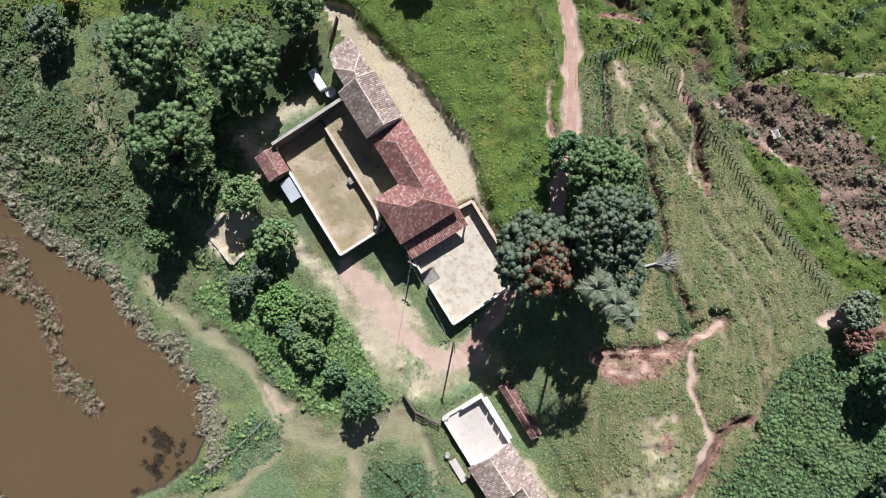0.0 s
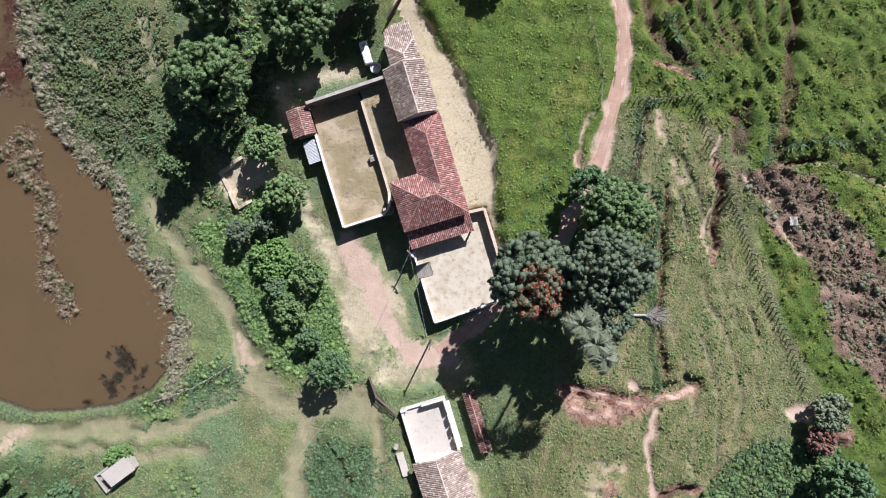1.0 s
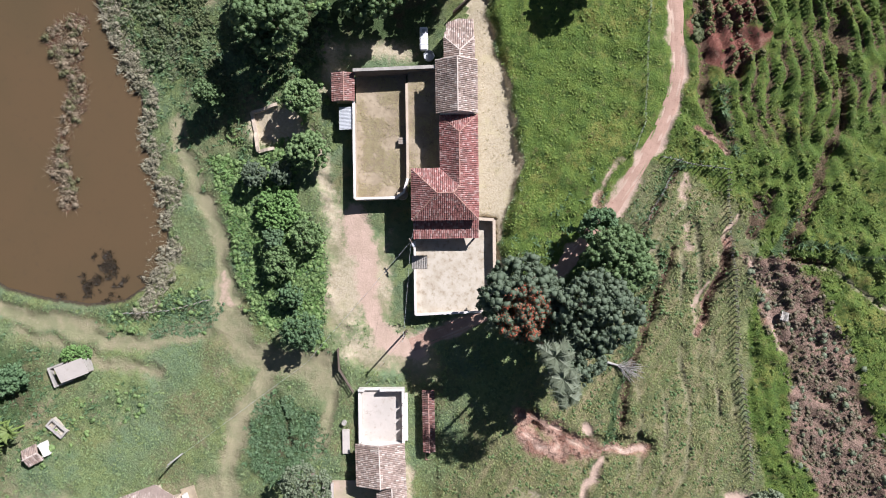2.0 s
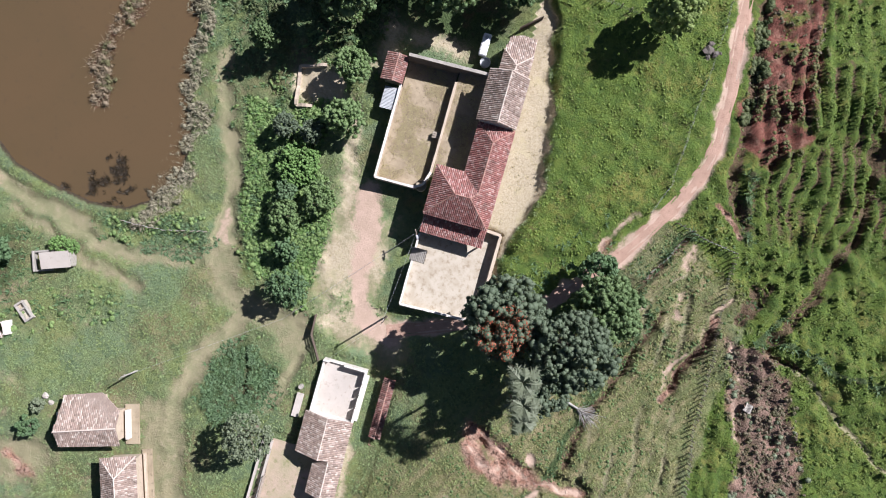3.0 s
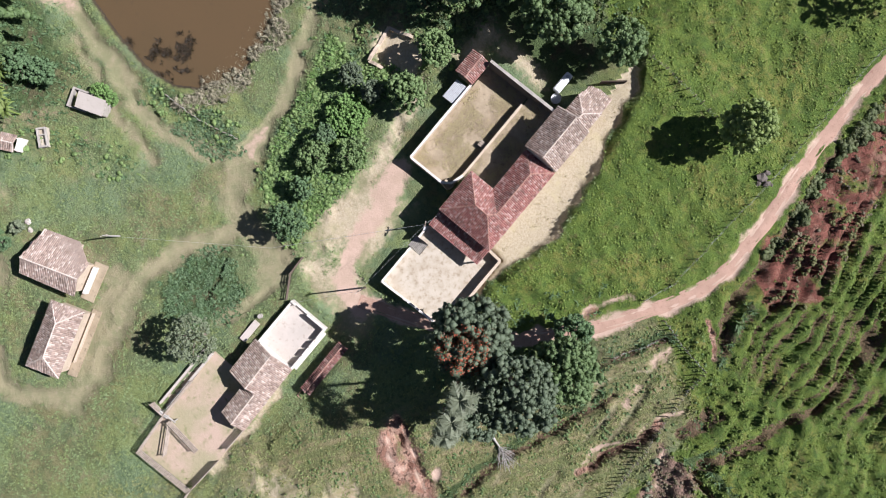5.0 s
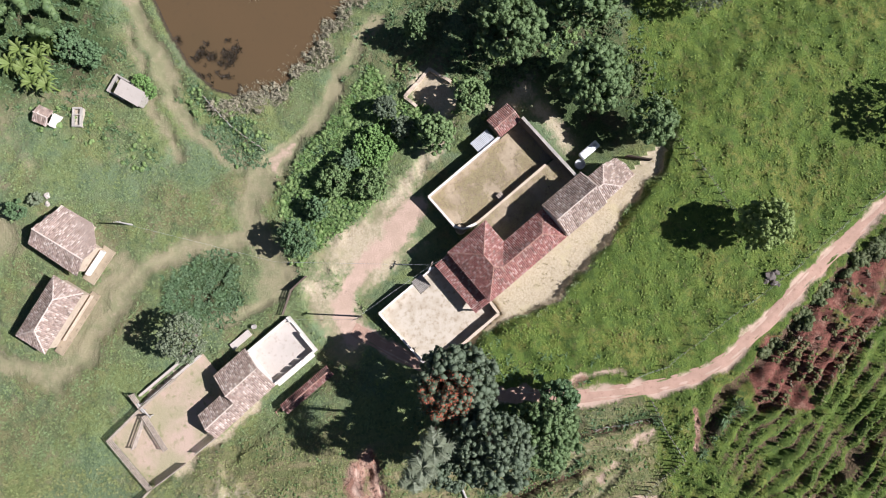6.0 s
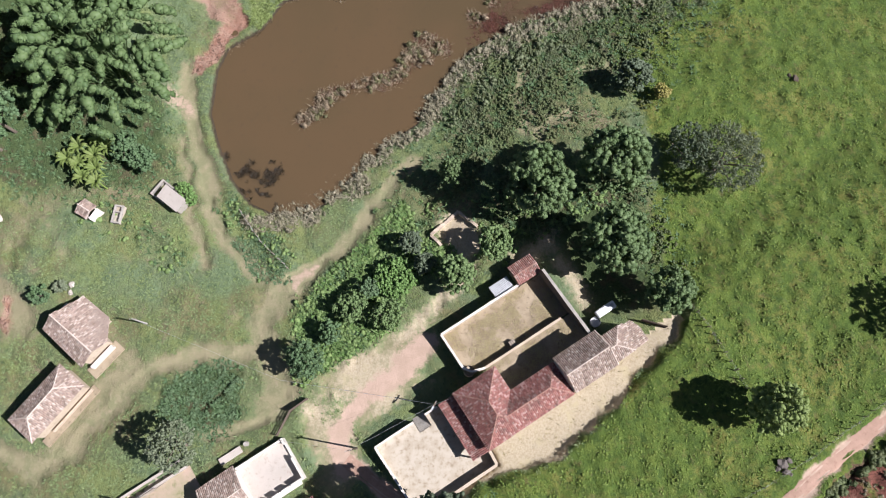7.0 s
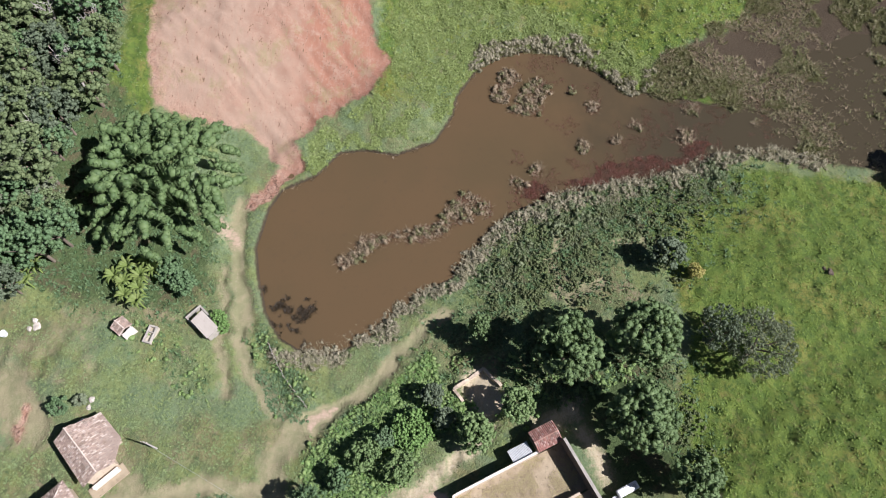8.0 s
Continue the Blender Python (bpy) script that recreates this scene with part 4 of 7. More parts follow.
# raised patio with its steps
floor = at_house("patio_floor", "worn cement patio floor raised above the yard", "floor", 0, 0, 0)
floor["kind"] = "structure"
bm = bmesh.new()
box(bm, -13.9, -2.3, -1.0, 0.6, 7.6, 1.75)
box(bm, -5.2, 7.6, -1.0, 0.6, 9.4, 1.75)
box(bm, -13.9, 7.6, -1.0, -7.3, 9.4, 1.75)
part("slab", bm, CONCRETE, floor)
stairs = at_house("stairs", "short worn stone steps from patio to yard", "stairs")
for k in range(9):
    part("step", box(bmesh.new(), -7.25, 7.6 + 0.27 * k, -0.8, -5.25, 7.87 + 0.27 * k, 1.57 - 0.18 * k, 0.02), STONE, stairs)

yard = at_house("yard_floor", "dry trampled straw-coloured yard earth", "yard")
yard["kind"] = "structure"


def rough_floor(parent, a0, b0, a1, b1, z, mat, wave=0.09):
    n, m = int((a1 - a0) / 0.25), int((b1 - b0) / 0.25)
    A, B = np.meshgrid(np.linspace(a0, a1, n), np.linspace(b0, b1, m))
    Z = z + wave * (vnoise(A, B, 1.1) - 0.5) + wave * (vnoise(A, B, 0.45) - 0.5)
    i = (np.arange(m - 1)[:, None] * n + np.arange(n - 1)[None, :]).ravel()
    ob = new("surface", raw_mesh("surface", np.stack([A.ravel(), B.ravel(), Z.ravel()], 1), np.stack([i, i + 1, i + n + 1, i + n], 1), mat, True))
    ob.parent = parent


rough_floor(yard, 3.6, 10.5, 22.4, 18.2, 0.85, DRYEARTH)
rough_floor(yard, 7.2, 5.1, 22.6, 10.2, 2.2, DRYEARTH)

hut = at_house("yard_hut", "small rust-red tiled hut at the yard corner", "hut")
walls(hut, 18.3, 18.5, 22.0, 21.1, -1.0, 2.9, ADOBE, 0.3)
tiled_roof(hut, [([(18.0, 21.5, 2.9), (22.3, 21.5, 2.9), (22.3, 19.7, 3.6), (18.0, 19.7, 3.6)], (1, 0, 0)), ([(18.0, 18.2, 2.9), (18.0, 19.7, 3.6), (22.3, 19.7, 3.6), (22.3, 18.2, 2.9)], (1, 0, 0))],
           [((18.0, 19.7, 3.6), (22.3, 19.7, 3.6))], TILE_RUST, label="rusty red clay tiles")
shed = at_house("sheet_shed", "small lean-to under grey zinc sheets beside the wall", "shed")
for k in range(4):
    bm = bmesh.new()
    n = 16
    rows = [[bm.verts.new((13.95 + 0.84 * k + 0.86 * q / n, b, (2.35 if b < 19 else 1.95) + 0.025 * math.cos(q * math.pi / 2) + 0.01 * k)) for q in range(n + 1)] for b in (18.45, 20.65)]
    for q in range(n):
        bm.faces.new((rows[0][q], rows[0][q + 1], rows[1][q + 1], rows[1][q]))
    part("zinc_sheet", bm, SHEET, shed)
for a in (14.1, 17.1):
    part("post", box(bmesh.new(), a - 0.07, 20.4, -1.0, a + 0.07, 20.54, 1.93), WOOD, shed)
    part("rafter", box(bmesh.new(), a - 0.05, 18.5, 1.84, a + 0.05, 20.55, 1.92), WOOD, shed)

basin = at_house("round_basin", "grey round cement water basin at the yard corner", "basin", 4.1, 11.3, 0.9)
bm = bmesh.new()
for r0, z in ((0.85, 1.6),):
    bmesh.ops.create_cone(bm, cap_ends=True, segments=24, radius1=r0, radius2=r0, depth=2.0, matrix=Matrix.Translation((0, 0, 0.6)))
    top = [f for f in bm.faces if f.normal.z > 0.9]
    bmesh.ops.inset_region(bm, faces=top, thickness=0.14)
    bmesh.ops.translate(bm, vec=(0, 0, -0.7), verts=list({v for f in bm.faces if f.normal.z > 0.9 and all(v.co.x ** 2 + v.co.y ** 2 < 0.6 for v in f.verts) for v in f.verts}))
part("shell", bm, CONCRETE, basin)

tank = at_house("water_tank", "long white fibreglass tank lying in the shade", "tank", 27.6, 7.7, 0.75)
bm = box(bmesh.new(), -1.75, -0.62, 0.25, 1.75, 0.62, 1.2, 0.16)
part("shell", bm, WHITE, tank)
for x in (-0.9, 0.0, 0.9):
    part("rib", box(bmesh.new(), x - 0.05, -0.65, 0.3, x + 0.05, 0.65, 1.235, 0.02), WHITE, tank)
part("hatch", beam(bmesh.new(), (1.1, 0, 1.15), (1.1, 0, 1.3), 0.3, sides=16), SHEET, tank)
for x in (-1.3, 1.3):
    part("bearer", box(bmesh.new(), x - 0.1, -0.6, -0.6, x + 0.1, 0.6, 0.27), WOOD, tank)
drum = at_house("open_tub", "round grey open tub standing on the ground", "tub", 25.1, 6.95, 0.75)
bm = bmesh.new()
bmesh.ops.create_cone(bm, cap_ends=True, segments=28, radius1=0.75, radius2=0.82, depth=0.9, matrix=Matrix.Translation((0, 0, 0.3)))
top = [f for f in bm.faces if f.normal.z > 0.9]
bmesh.ops.inset_region(bm, faces=top, thickness=0.08)
bmesh.ops.translate(bm, vec=(0, 0, -0.5), verts=list({v for f in bm.faces if f.normal.z > 0.9 and all(v.co.x ** 2 + v.co.y ** 2 < 0.58 for v in f.verts) for v in f.verts}))
part("shell", bm, SHEET, drum)
crate = at_house("feed_box", "small dark wooden box by the dividing wall", "box", 12.2, 11.2, 0.8)
part("body", box(bmesh.new(), -0.45, -0.5, 0, 0.45, 0.5, 0.8, 0.03), DARKWOOD, crate)
for k in range(3):
    part("lid_board", box(bmesh.new(), -0.5 + 0.35 * k, -0.55, 0.81, -0.2 + 0.35 * k, 0.55, 0.86), WOOD, crate)


# ---- fences and gates ----
def rail_fence(name, pts, label, rails=4, top=1.95, gap=2.2, group="corral fences", mat=WOOD):
    """Board fence: posts and rails along points in the world."""
    f = thing(name, (0, 0, 0), 0, label, "fence", group)
    for (x0, y0), (x1, y1) in zip(pts, pts[1:]):
        n = max(1, round(math.hypot(x1 - x0, y1 - y0) / gap))
        q = [(x0 + (x1 - x0) * k / n, y0 + (y1 - y0) * k / n) for k in range(n + 1)]
        for x, y in q:
            z = gz(x, y)
            part("post", beam(bmesh.new(), (x, y, z - 0.3), (x, y, z + top + 0.12), 0.11, 0.10), mat, f)
        za, zb = gz(x0, y0), gz(x1, y1)
        for k in range(rails):
            h = top * (k + 0.8) / rails
            part("rail", beam(bmesh.new(), (x0, y0, za + h), (x1, y1, zb + h), 0.115, square=True), mat, f)
    return f


def wire_fence(pts, label, gap=1.0, top=1.5, thick=1.0):
    f = thing("wire_fence", (0, 0, 0), 0, label, "fence", "wire fences")
    rng = random.Random(len(pts))
    tops = []
    me = mesh_of("post", beam(bmesh.new(), (0, 0, -0.4), (0, 0, top), 0.095 * thick, 0.075 * thick), WOOD)
    for (x0, y0), (x1, y1) in zip(pts, pts[1:]):
        n = max(1, round(math.hypot(x1 - x0, y1 - y0) / gap))
        for k in range(n):
            x, y = x0 + (x1 - x0) * (k + rng.uniform(-0.1, 0.1)) / n, y0 + (y1 - y0) * (k + rng.uniform(-0.1, 0.1)) / n
            z = gz(x, y)
            ob = new("post", me)
            ob.parent = f
            ob.matrix_basis = pose(x, y, z, rng.uniform(-5, 5), rng.uniform(-5, 5), 0) @ Matrix.Diagonal((1, 1, rng.uniform(0.85, 1.15), 1))
            tops.append(Vector((x, y, z)))
    for h in (0.45, 0.8, 1.15):
        bm = bmesh.new()
        for p, q in zip(tops, tops[1:]):
            beam(bm, p + Vector((0, 0, h)), q + Vector((0, 0, h)), 0.012, sides=3)
        part("wire", bm, SHEET, f)
    return f


wire_fence([(16.2, 25.5), (15.2, 30.4), (11.2, 37.6), (7.5, 44.6), (3.3, 52.7), (-6.4, 69.0), (-17, 87)], "wire fence on weathered posts along the road", 1.7, 1.25, 0.75)
wire_fence([(20.0, 27.2), (23.1, 28.0), (28.7, 30.2), (32.6, 24.4), (36.2, 19.6), (41.0, 13.6), (44.2, 8.3), (49.1, 2.5), (55.6, -6.9)], "wire fence on weathered posts across the slope", 0.8)
wire_fence([(22.9, 18.0), (22.5, 27.7)], "short old wire fence on the slope", 1.3)
wire_fence([(-38.5, -35.2), (-33, -31.5), (-27.4, -25.7)], "short wire fence by the pond path", 1.2)
wire_fence([(-20.5, 37.5), (-14.5, 40.5), (-9, 43.0), (-5, 45)], "wire fence across the pasture below the tree", 1.4)

# ---- the white milking yard with its tiled barns (local x along its length, y to the east) ----
DX, DY, DTURN = -0.6, -25.5, HOUSE_TURN - 180


def dp(x, y):
    c, s = math.cos(radians(DTURN)), math.sin(radians(DTURN))
    return DX + x * c - y * s, DY + x * s + y * c


def at_dairy(name, label, category, group="", z=0.0):
    return thing(name, (DX, DY, z), DTURN, label, category, group)


milk = at_dairy("milking_yard", "roofless white cement pen with low whitewashed walls", "yard")
bm = box(bmesh.new(), 0.1, 0.1, -0.9, 8.4, 6.9, 0.28)
part("floor_slab", bm, PALE, milk, "pale cement floor")
for q in ((0, 0, 0.35, 1.0, 1.8), (0, 1.0, 0.35, 3.3, 0.75), (0, 3.3, 0.35, 7.0, 1.8), (0.35, 0, 8.3, 0.35, 1.5)):
    part("wall", box(bmesh.new(), q[0], q[1], -0.9, q[2], q[3], q[4], 0.03), LIME, milk)
for k, (x0, x1) in enumerate(((0.35, 2.2), (2.7, 3.9), (4.4, 5.6), (6.1, 8.4))):
    part("wall", box(bmesh.new(), x0, 6.62, -0.9, x1, 7.0, 1.75, 0.03), LIME, milk)
for x0 in (2.2, 3.9, 5.6):
    part("sill", box(bmesh.new(), x0, 6.62, -0.9, x0 + 0.5, 7.0, 0.8), LIME, milk)
part("feeding_ledge", box(bmesh.new(), 0.9, 7.0, -0.9, 8.2, 7.45, 0.5, 0.03), LIME, milk)
barn = at_dairy("barn", "long milking barn under bleached clay tile gables", "barn")
walls(barn, 8.3, 0.4, 14.0, 6.9, -0.9, 2.7, LIME, 0.35)
walls(barn, 14.0, 3.3, 19.6, 6.9, -0.9, 2.5, ADOBE, 0.35)
tiled_roof(barn, [
    ([(7.9, -0.3, 2.8), (14.3, -0.1, 2.8), (14.3, 3.5, 4.5), (7.9, 3.3, 4.5)], (1, 0, 0)),
    ([(7.9, 3.3, 4.5), (14.3, 3.5, 4.5), (14.3, 7.2, 2.8), (7.9, 7.0, 2.8)], (1, 0, 0)),
], [((7.9, 3.3, 4.5), (14.3, 3.5, 4.5))], TILE_OLD, label="bleached clay tiles")
tiled_roof(barn, [
    ([(14.3, 2.8, 2.6), (19.9, 3.0, 2.6), (20.0, 5.3, 3.9), (14.3, 5.1, 3.9)], (1, 0, 0)),
    ([(14.3, 5.1, 3.9), (20.0, 5.3, 3.9), (20.1, 7.4, 2.7), (14.3, 7.2, 2.7)], (1, 0, 0)),
], [((14.3, 5.1, 3.9), (20.0, 5.3, 3.9))], TILE_OLD, "lower_roof", "bleached clay tiles")
annex = at_dairy("stone_trough", "pale cement trough along the pen wall", "trough")
bm = box(bmesh.new(), 6.3, -2.6, -0.8, 10.0, -1.5, 0.8, 0.05)
top = [f for f in bm.faces if f.normal.z > 0.9]
bmesh.ops.inset_region(bm, faces=top, thickness=0.14)
part("basin", bm, PALE, annex)
tubt = at_dairy("water_barrel", "old grey barrel standing beside the trough", "barrel")
part("body", beam(bmesh.new(), (5.3, -2.3, -0.5), (5.3, -2.3, 0.9), 0.4, 0.36, 14), STONE, tubt)

manger = at_dairy("covered_manger", "long narrow feed trough under a dark red tile roof", "feeder")
part("trough", box(bmesh.new(), 0.6, 10.2, -0.8, 9.6, 11.0, 0.55, 0.04), CONCRETE, manger)
bm = box(bmesh.new(), 9.7, 10.1, -0.8, 11.2, 11.4, 0.6, 0.04)
bmesh.ops.inset_region(bm, faces=[f for f in bm.faces if f.normal.z > 0.9], thickness=0.16)
r = [f for f in bm.faces if f.normal.z > 0.9 and f.calc_area() > 0.5]
bmesh.ops.translate(bm, vec=(0, 0, -0.4), verts=list({v for f in r for v in f.verts}))
part("open_end", bm, MORTAR, manger, "open salt trough")
tiled_roof(manger, [([(0.2, 9.8, 1.75), (9.6, 9.9, 1.75), (9.6, 10.75, 2.15), (0.2, 10.65, 2.15)], (1, 0, 0)), ([(0.2, 10.65, 2.15), (9.6, 10.75, 2.15), (9.6, 11.6, 1.75), (0.2, 11.5, 1.75)], (1, 0, 0))],
           [((0.2, 10.65, 2.15), (9.6, 10.75, 2.15))], TILE_DARK, label="dark sooty red clay tiles")
for x in (0.5, 3.5, 6.5, 9.3):
    for y in (10.0, 11.25):
        part("post", box(bmesh.new(), x - 0.07, y - 0.07, -0.8, x + 0.07, y + 0.07, 1.75), DARKWOOD, manger)

pen = at_dairy("pen_floor", "bare trodden earth floor of the cattle pen", "yard")
pen["kind"] = "structure"
PENEARTH = worn("pen_earth", (0.44, 0.335, 0.265), (0.33, 0.295, 0.190), (0.225, 0.225, 0.115), 0.22, 0.9, bump=0.8, dist=0.06)
bm = bmesh.new()
ring = [(14.3, -4.3), (20.0, -4.0), (27.0, -3.9), (33.6, -3.3), (33.4, 6.8), (26.8, 7.2), (20.0, 7.3), (14.4, 2.9)]
low = [bm.verts.new((x, y, -1.0)) for x, y in ring]
up = [bm.verts.new((x, y, 0.16)) for x, y in ring]
bm.faces.new(up)
for k in range(len(ring)):
    j = (k + 1) % len(ring)
    bm.faces.new((low[k], low[j], up[j], up[k]))
part("surface", bm, PENEARTH, pen)
D = lambda *ps: [dp(*p) for p in ps]
rail_fence("board_fence", D((20.0, -4.0), (26.8, -3.9), (33.6, -3.3)), "weathered board fence of the cattle pen")
rail_fence("board_fence", D((33.6, -3.3), (33.4, 6.8)), "weathered board fence of the cattle pen")
rail_fence("board_fence", D((33.4, 6.8), (38.5, 7.6)), "weathered board fence running into the grass")
rail_fence("board_fence", D((26.8, -3.9), (26.4, -6.4)), "weathered board fence of the loading chute")
rail_fence("board_fence", D((27.2, -2.6), (27.9, 3.6)), "weathered board fence dividing the pen")
rail_fence("gate", D((27.0, -2.6), (31.6, 0.2)), "open weathered board gate in the pen", 4, 1.8, 4.5, "pen gates")
rail_fence("gate", D((20.4, 7.2), (24.5, 7.1)), "closed weathered board gate of the pen", 4, 1.8, 4, "pen gates")
rail_fence("gate", D((27.2, 7.2), (32.6, 6.9)), "closed weathered board gate of the pen", 4, 1.8, 5, "pen gates")
race = at_dairy("cattle_race", "narrow cattle race between two low pale walls", "race")
for y0, y1 in ((-4.45, -4.1), (-5.75, -5.4)):
    part("wall", box(bmesh.new(), 14.6, y0, -0.9, 25.8, y1, 1.0, 0.04), PALE, race)
part("floor_slab", box(bmesh.new(), 14.6, -5.4, -0.9, 25.8, -4.45, 0.05), CONCRETE, race, "trodden cement floor")
for q, w in (((26.7, -4.6), 1.7), ((26.3, -3.2), 1.9)):
    x, y = dp(*q)
    lg = thing("leaning_log", (x, y, gz(x, y)), 20, "thick bleached log laid over the pen corner", "log")
    part("log", beam(bmesh.new(), (-1.4, -0.5, w - 0.3), (1.5, 0.4, w), 0.17, 0.13, 8), DEADWOOD, lg)
    part("prop", beam(bmesh.new(), (1.2, 0.3, -0.3), (1.2, 0.3, w), 0.10, 0.09, 8), DEADWOOD, lg)
    part("prop", beam(bmesh.new(), (-1.2, -0.4, -0.3), (-1.2, -0.4, w - 0.25), 0.10, 0.09, 8), DEADWOOD, lg)
rail_fence("gate", [(-4.6, -24.6), (-6.4, -22.0)], "dark board gate by the track", 5, 1.4, 3.2, "track gates", DARKWOOD)
rail_fence("board_fence", [(-4.6, -24.6), (-1.0, -26.4)], "dark board fence beside the track", 3, 1.2, 1.3, "track gates", DARKWOOD)
rail_fence("gate", [hp(31.2, 3.2), hp(33.4, 0.4)], "dark board gate behind the end room", 5, 1.5, 3.4, "track gates", DARKWOOD)


# ---- the two labourers' cottages ----
def cottage(name, x, y, turn, label, rings, ridges, body, z0, wallmat=ADOBE):
    c = thing(name, (x, y, z0), turn, label, "cottage")
    for q in body:
        walls(c, *q, wallmat, 0.3)
    tiled_roof(c, rings, ridges, TILE_OLD, label="mossy bleached clay tiles")
    return c


ca = cottage("cottage", -19.3, -63.6, 48.5, "earthen cottage with uneven weathered clay tile roof", [
    ([(0.9, -0.9, 2.9), (10.2, -1.0, 2.9), (10.2, 1.9, 4.3), (0.9, 1.6, 4.3)], (1, 0, 0)),
    ([(0.9, 1.6, 4.3), (10.2, 1.9, 4.3), (10.4, 4.3, 3.2), (7.3, 6.9, 2.1), (1.6, 6.6, 2.1)], (1, 0, 0)),
], [((0.9, 1.6, 4.3), (10.2, 1.9, 4.3))], [(1.4, -0.4, 9.8, 4.0, -1.2, 2.9), (2.0, 4.0, 7.0, 6.2, -1.2, 2.1)], 0.0)
part("apron", box(bmesh.new(), 9.8, -1.6, -1.0, 12.0, 4.6, 0.12, 0.04), DRYEARTH, ca, "trodden earth apron")
part("bench_wall", box(bmesh.new(), 10.25, -0.6, -1.0, 10.8, 3.9, 1.15, 0.04), LIME, ca, "whitewashed low wall")
part("lean_to", box(bmesh.new(), 0.2, -0.6, -1.0, 1.3, 4.0, 1.9, 0.04), LIME, ca, "whitewashed end porch")
cb = cottage("cottage", -12.3, -59.9, -40, "earthen cottage with hipped weathered clay tile roof", [
    ([(0.0, 0.0, 3.3), (10.7, 0.0, 3.3), (8.1, 2.7, 4.9), (2.7, 2.6, 4.9)], (1, 0, 0)),
    ([(0.0, 0.0, 3.3), (2.7, 2.6, 4.9), (-0.1, 5.3, 3.3)], (0, 1, 0)),
    ([(10.7, 0.0, 3.3), (10.8, 5.3, 3.3), (8.1, 2.7, 4.9)], (0, 1, 0)),
    ([(-0.1, 5.3, 3.3), (2.7, 2.6, 4.9), (8.1, 2.7, 4.9), (10.8, 5.3, 3.3)], (1, 0, 0)),
], [((2.7, 2.6, 4.9), (8.1, 2.7, 4.9)), ((0, 0, 3.3), (2.7, 2.6, 4.9)), ((8.1, 2.7, 4.9), (10.7, 0, 3.3)), ((8.1, 2.7, 4.9), (10.8, 5.3, 3.3)), ((2.7, 2.6, 4.9), (-0.1, 5.3, 3.3))],
    [(0.5, 0.5, 10.2, 4.9, -1.2, 3.3)], 0.0)
part("apron", box(bmesh.new(), -0.2, 4.9, -1.0, 10.9, 6.4, 0.12, 0.04), DRYEARTH, cb, "trodden earth apron")
part("bench_wall", box(bmesh.new(), 0.3, 5.3, -1.0, 8.6, 5.6, 0.7, 0.04), ADOBE, cb, "low earth wall under the eaves")

# pig shelter, store hut and trough by the pond
pz = gz(-40.3, -47.2)
pig = thing("pig_shelter", (-40.4, -47.1, pz), 51.5, "small white-roofed pig shelter with low walls", "shelter")
for q in ((-3.5, -1.2, -3.2, 2.1, 0.9), (-3.2, 1.8, -0.2, 2.1, 0.75), (-3.2, -1.2, -0.6, -0.95, 0.55), (2.5, -0.7, 2.75, 1.4, 1.3), (-1.5, -0.7, -1.25, 1.5, 1.3)):
    part("wall", box(bmesh.new(), q[0], q[1], -0.6, q[2], q[3], q[4], 0.03), STONE, pig)
for x in (-1.4, 0.6, 2.6):
    part("post", beam(bmesh.new(), (x, -0.75, -0.5), (x, -0.75, 1.7), 0.08, 0.07), WOOD, pig)
bm = bmesh.new()
roof_slab(bm, [(-1.7, -0.9, 1.75), (2.9, -0.9, 1.75), (2.9, 1.7, 2.15), (-1.7, 1.7, 2.15)], 0.08)
part("roof", bm, PALE, pig, "sun-bleached fibre cement roof")
hz = gz(-38, -59.6)
h2 = thing("store_hut", (-38.0, -59.6, hz), 58, "tiny tiled hut beside the banana plants", "hut")
walls(h2, -1.3, -1.0, 1.3, 1.0, -0.5, 1.5, LIME, 0.2)
tiled_roof(h2, [([(-1.6, -1.3, 1.5), (1.0, -1.3, 1.5), (1.0, 0.0, 2.1), (-1.6, 0.0, 2.1)], (1, 0, 0)), ([(-1.6, 0.0, 2.1), (1.0, 0.0, 2.1), (1.0, 1.3, 1.5), (-1.6, 1.3, 1.5)], (1, 0, 0))], [((-1.6, 0, 2.1), (1.0, 0, 2.1))], TILE_OLD, label="old clay tiles")
part("whitewashed_step", box(bmesh.new(), 1.05, -1.1, -0.5, 1.7, 1.1, 1.2, 0.03), LIME, h2)
cz = gz(-37.6, -55.2)
feed = thing("cement_trough", (-37.6, -55.2, cz), -9, "grey cement feed trough standing on the grass", "trough")
part("base", box(bmesh.new(), -1.6, -0.75, -0.4, 1.6, 0.75, 0.35, 0.04), CONCRETE, feed)
for q in ((-1.6, -0.75, 1.6, -0.5), (-1.6, 0.5, 1.6, 0.75), (-1.6, -0.5, -1.3, 0.5), (1.3, -0.5, 1.6, 0.5), (-0.5, -0.5, -0.3, 0.5)):
    part("rim", box(bmesh.new(), q[0], q[1], 0.35, q[2], q[3], 0.95, 0.03), STONE, feed)

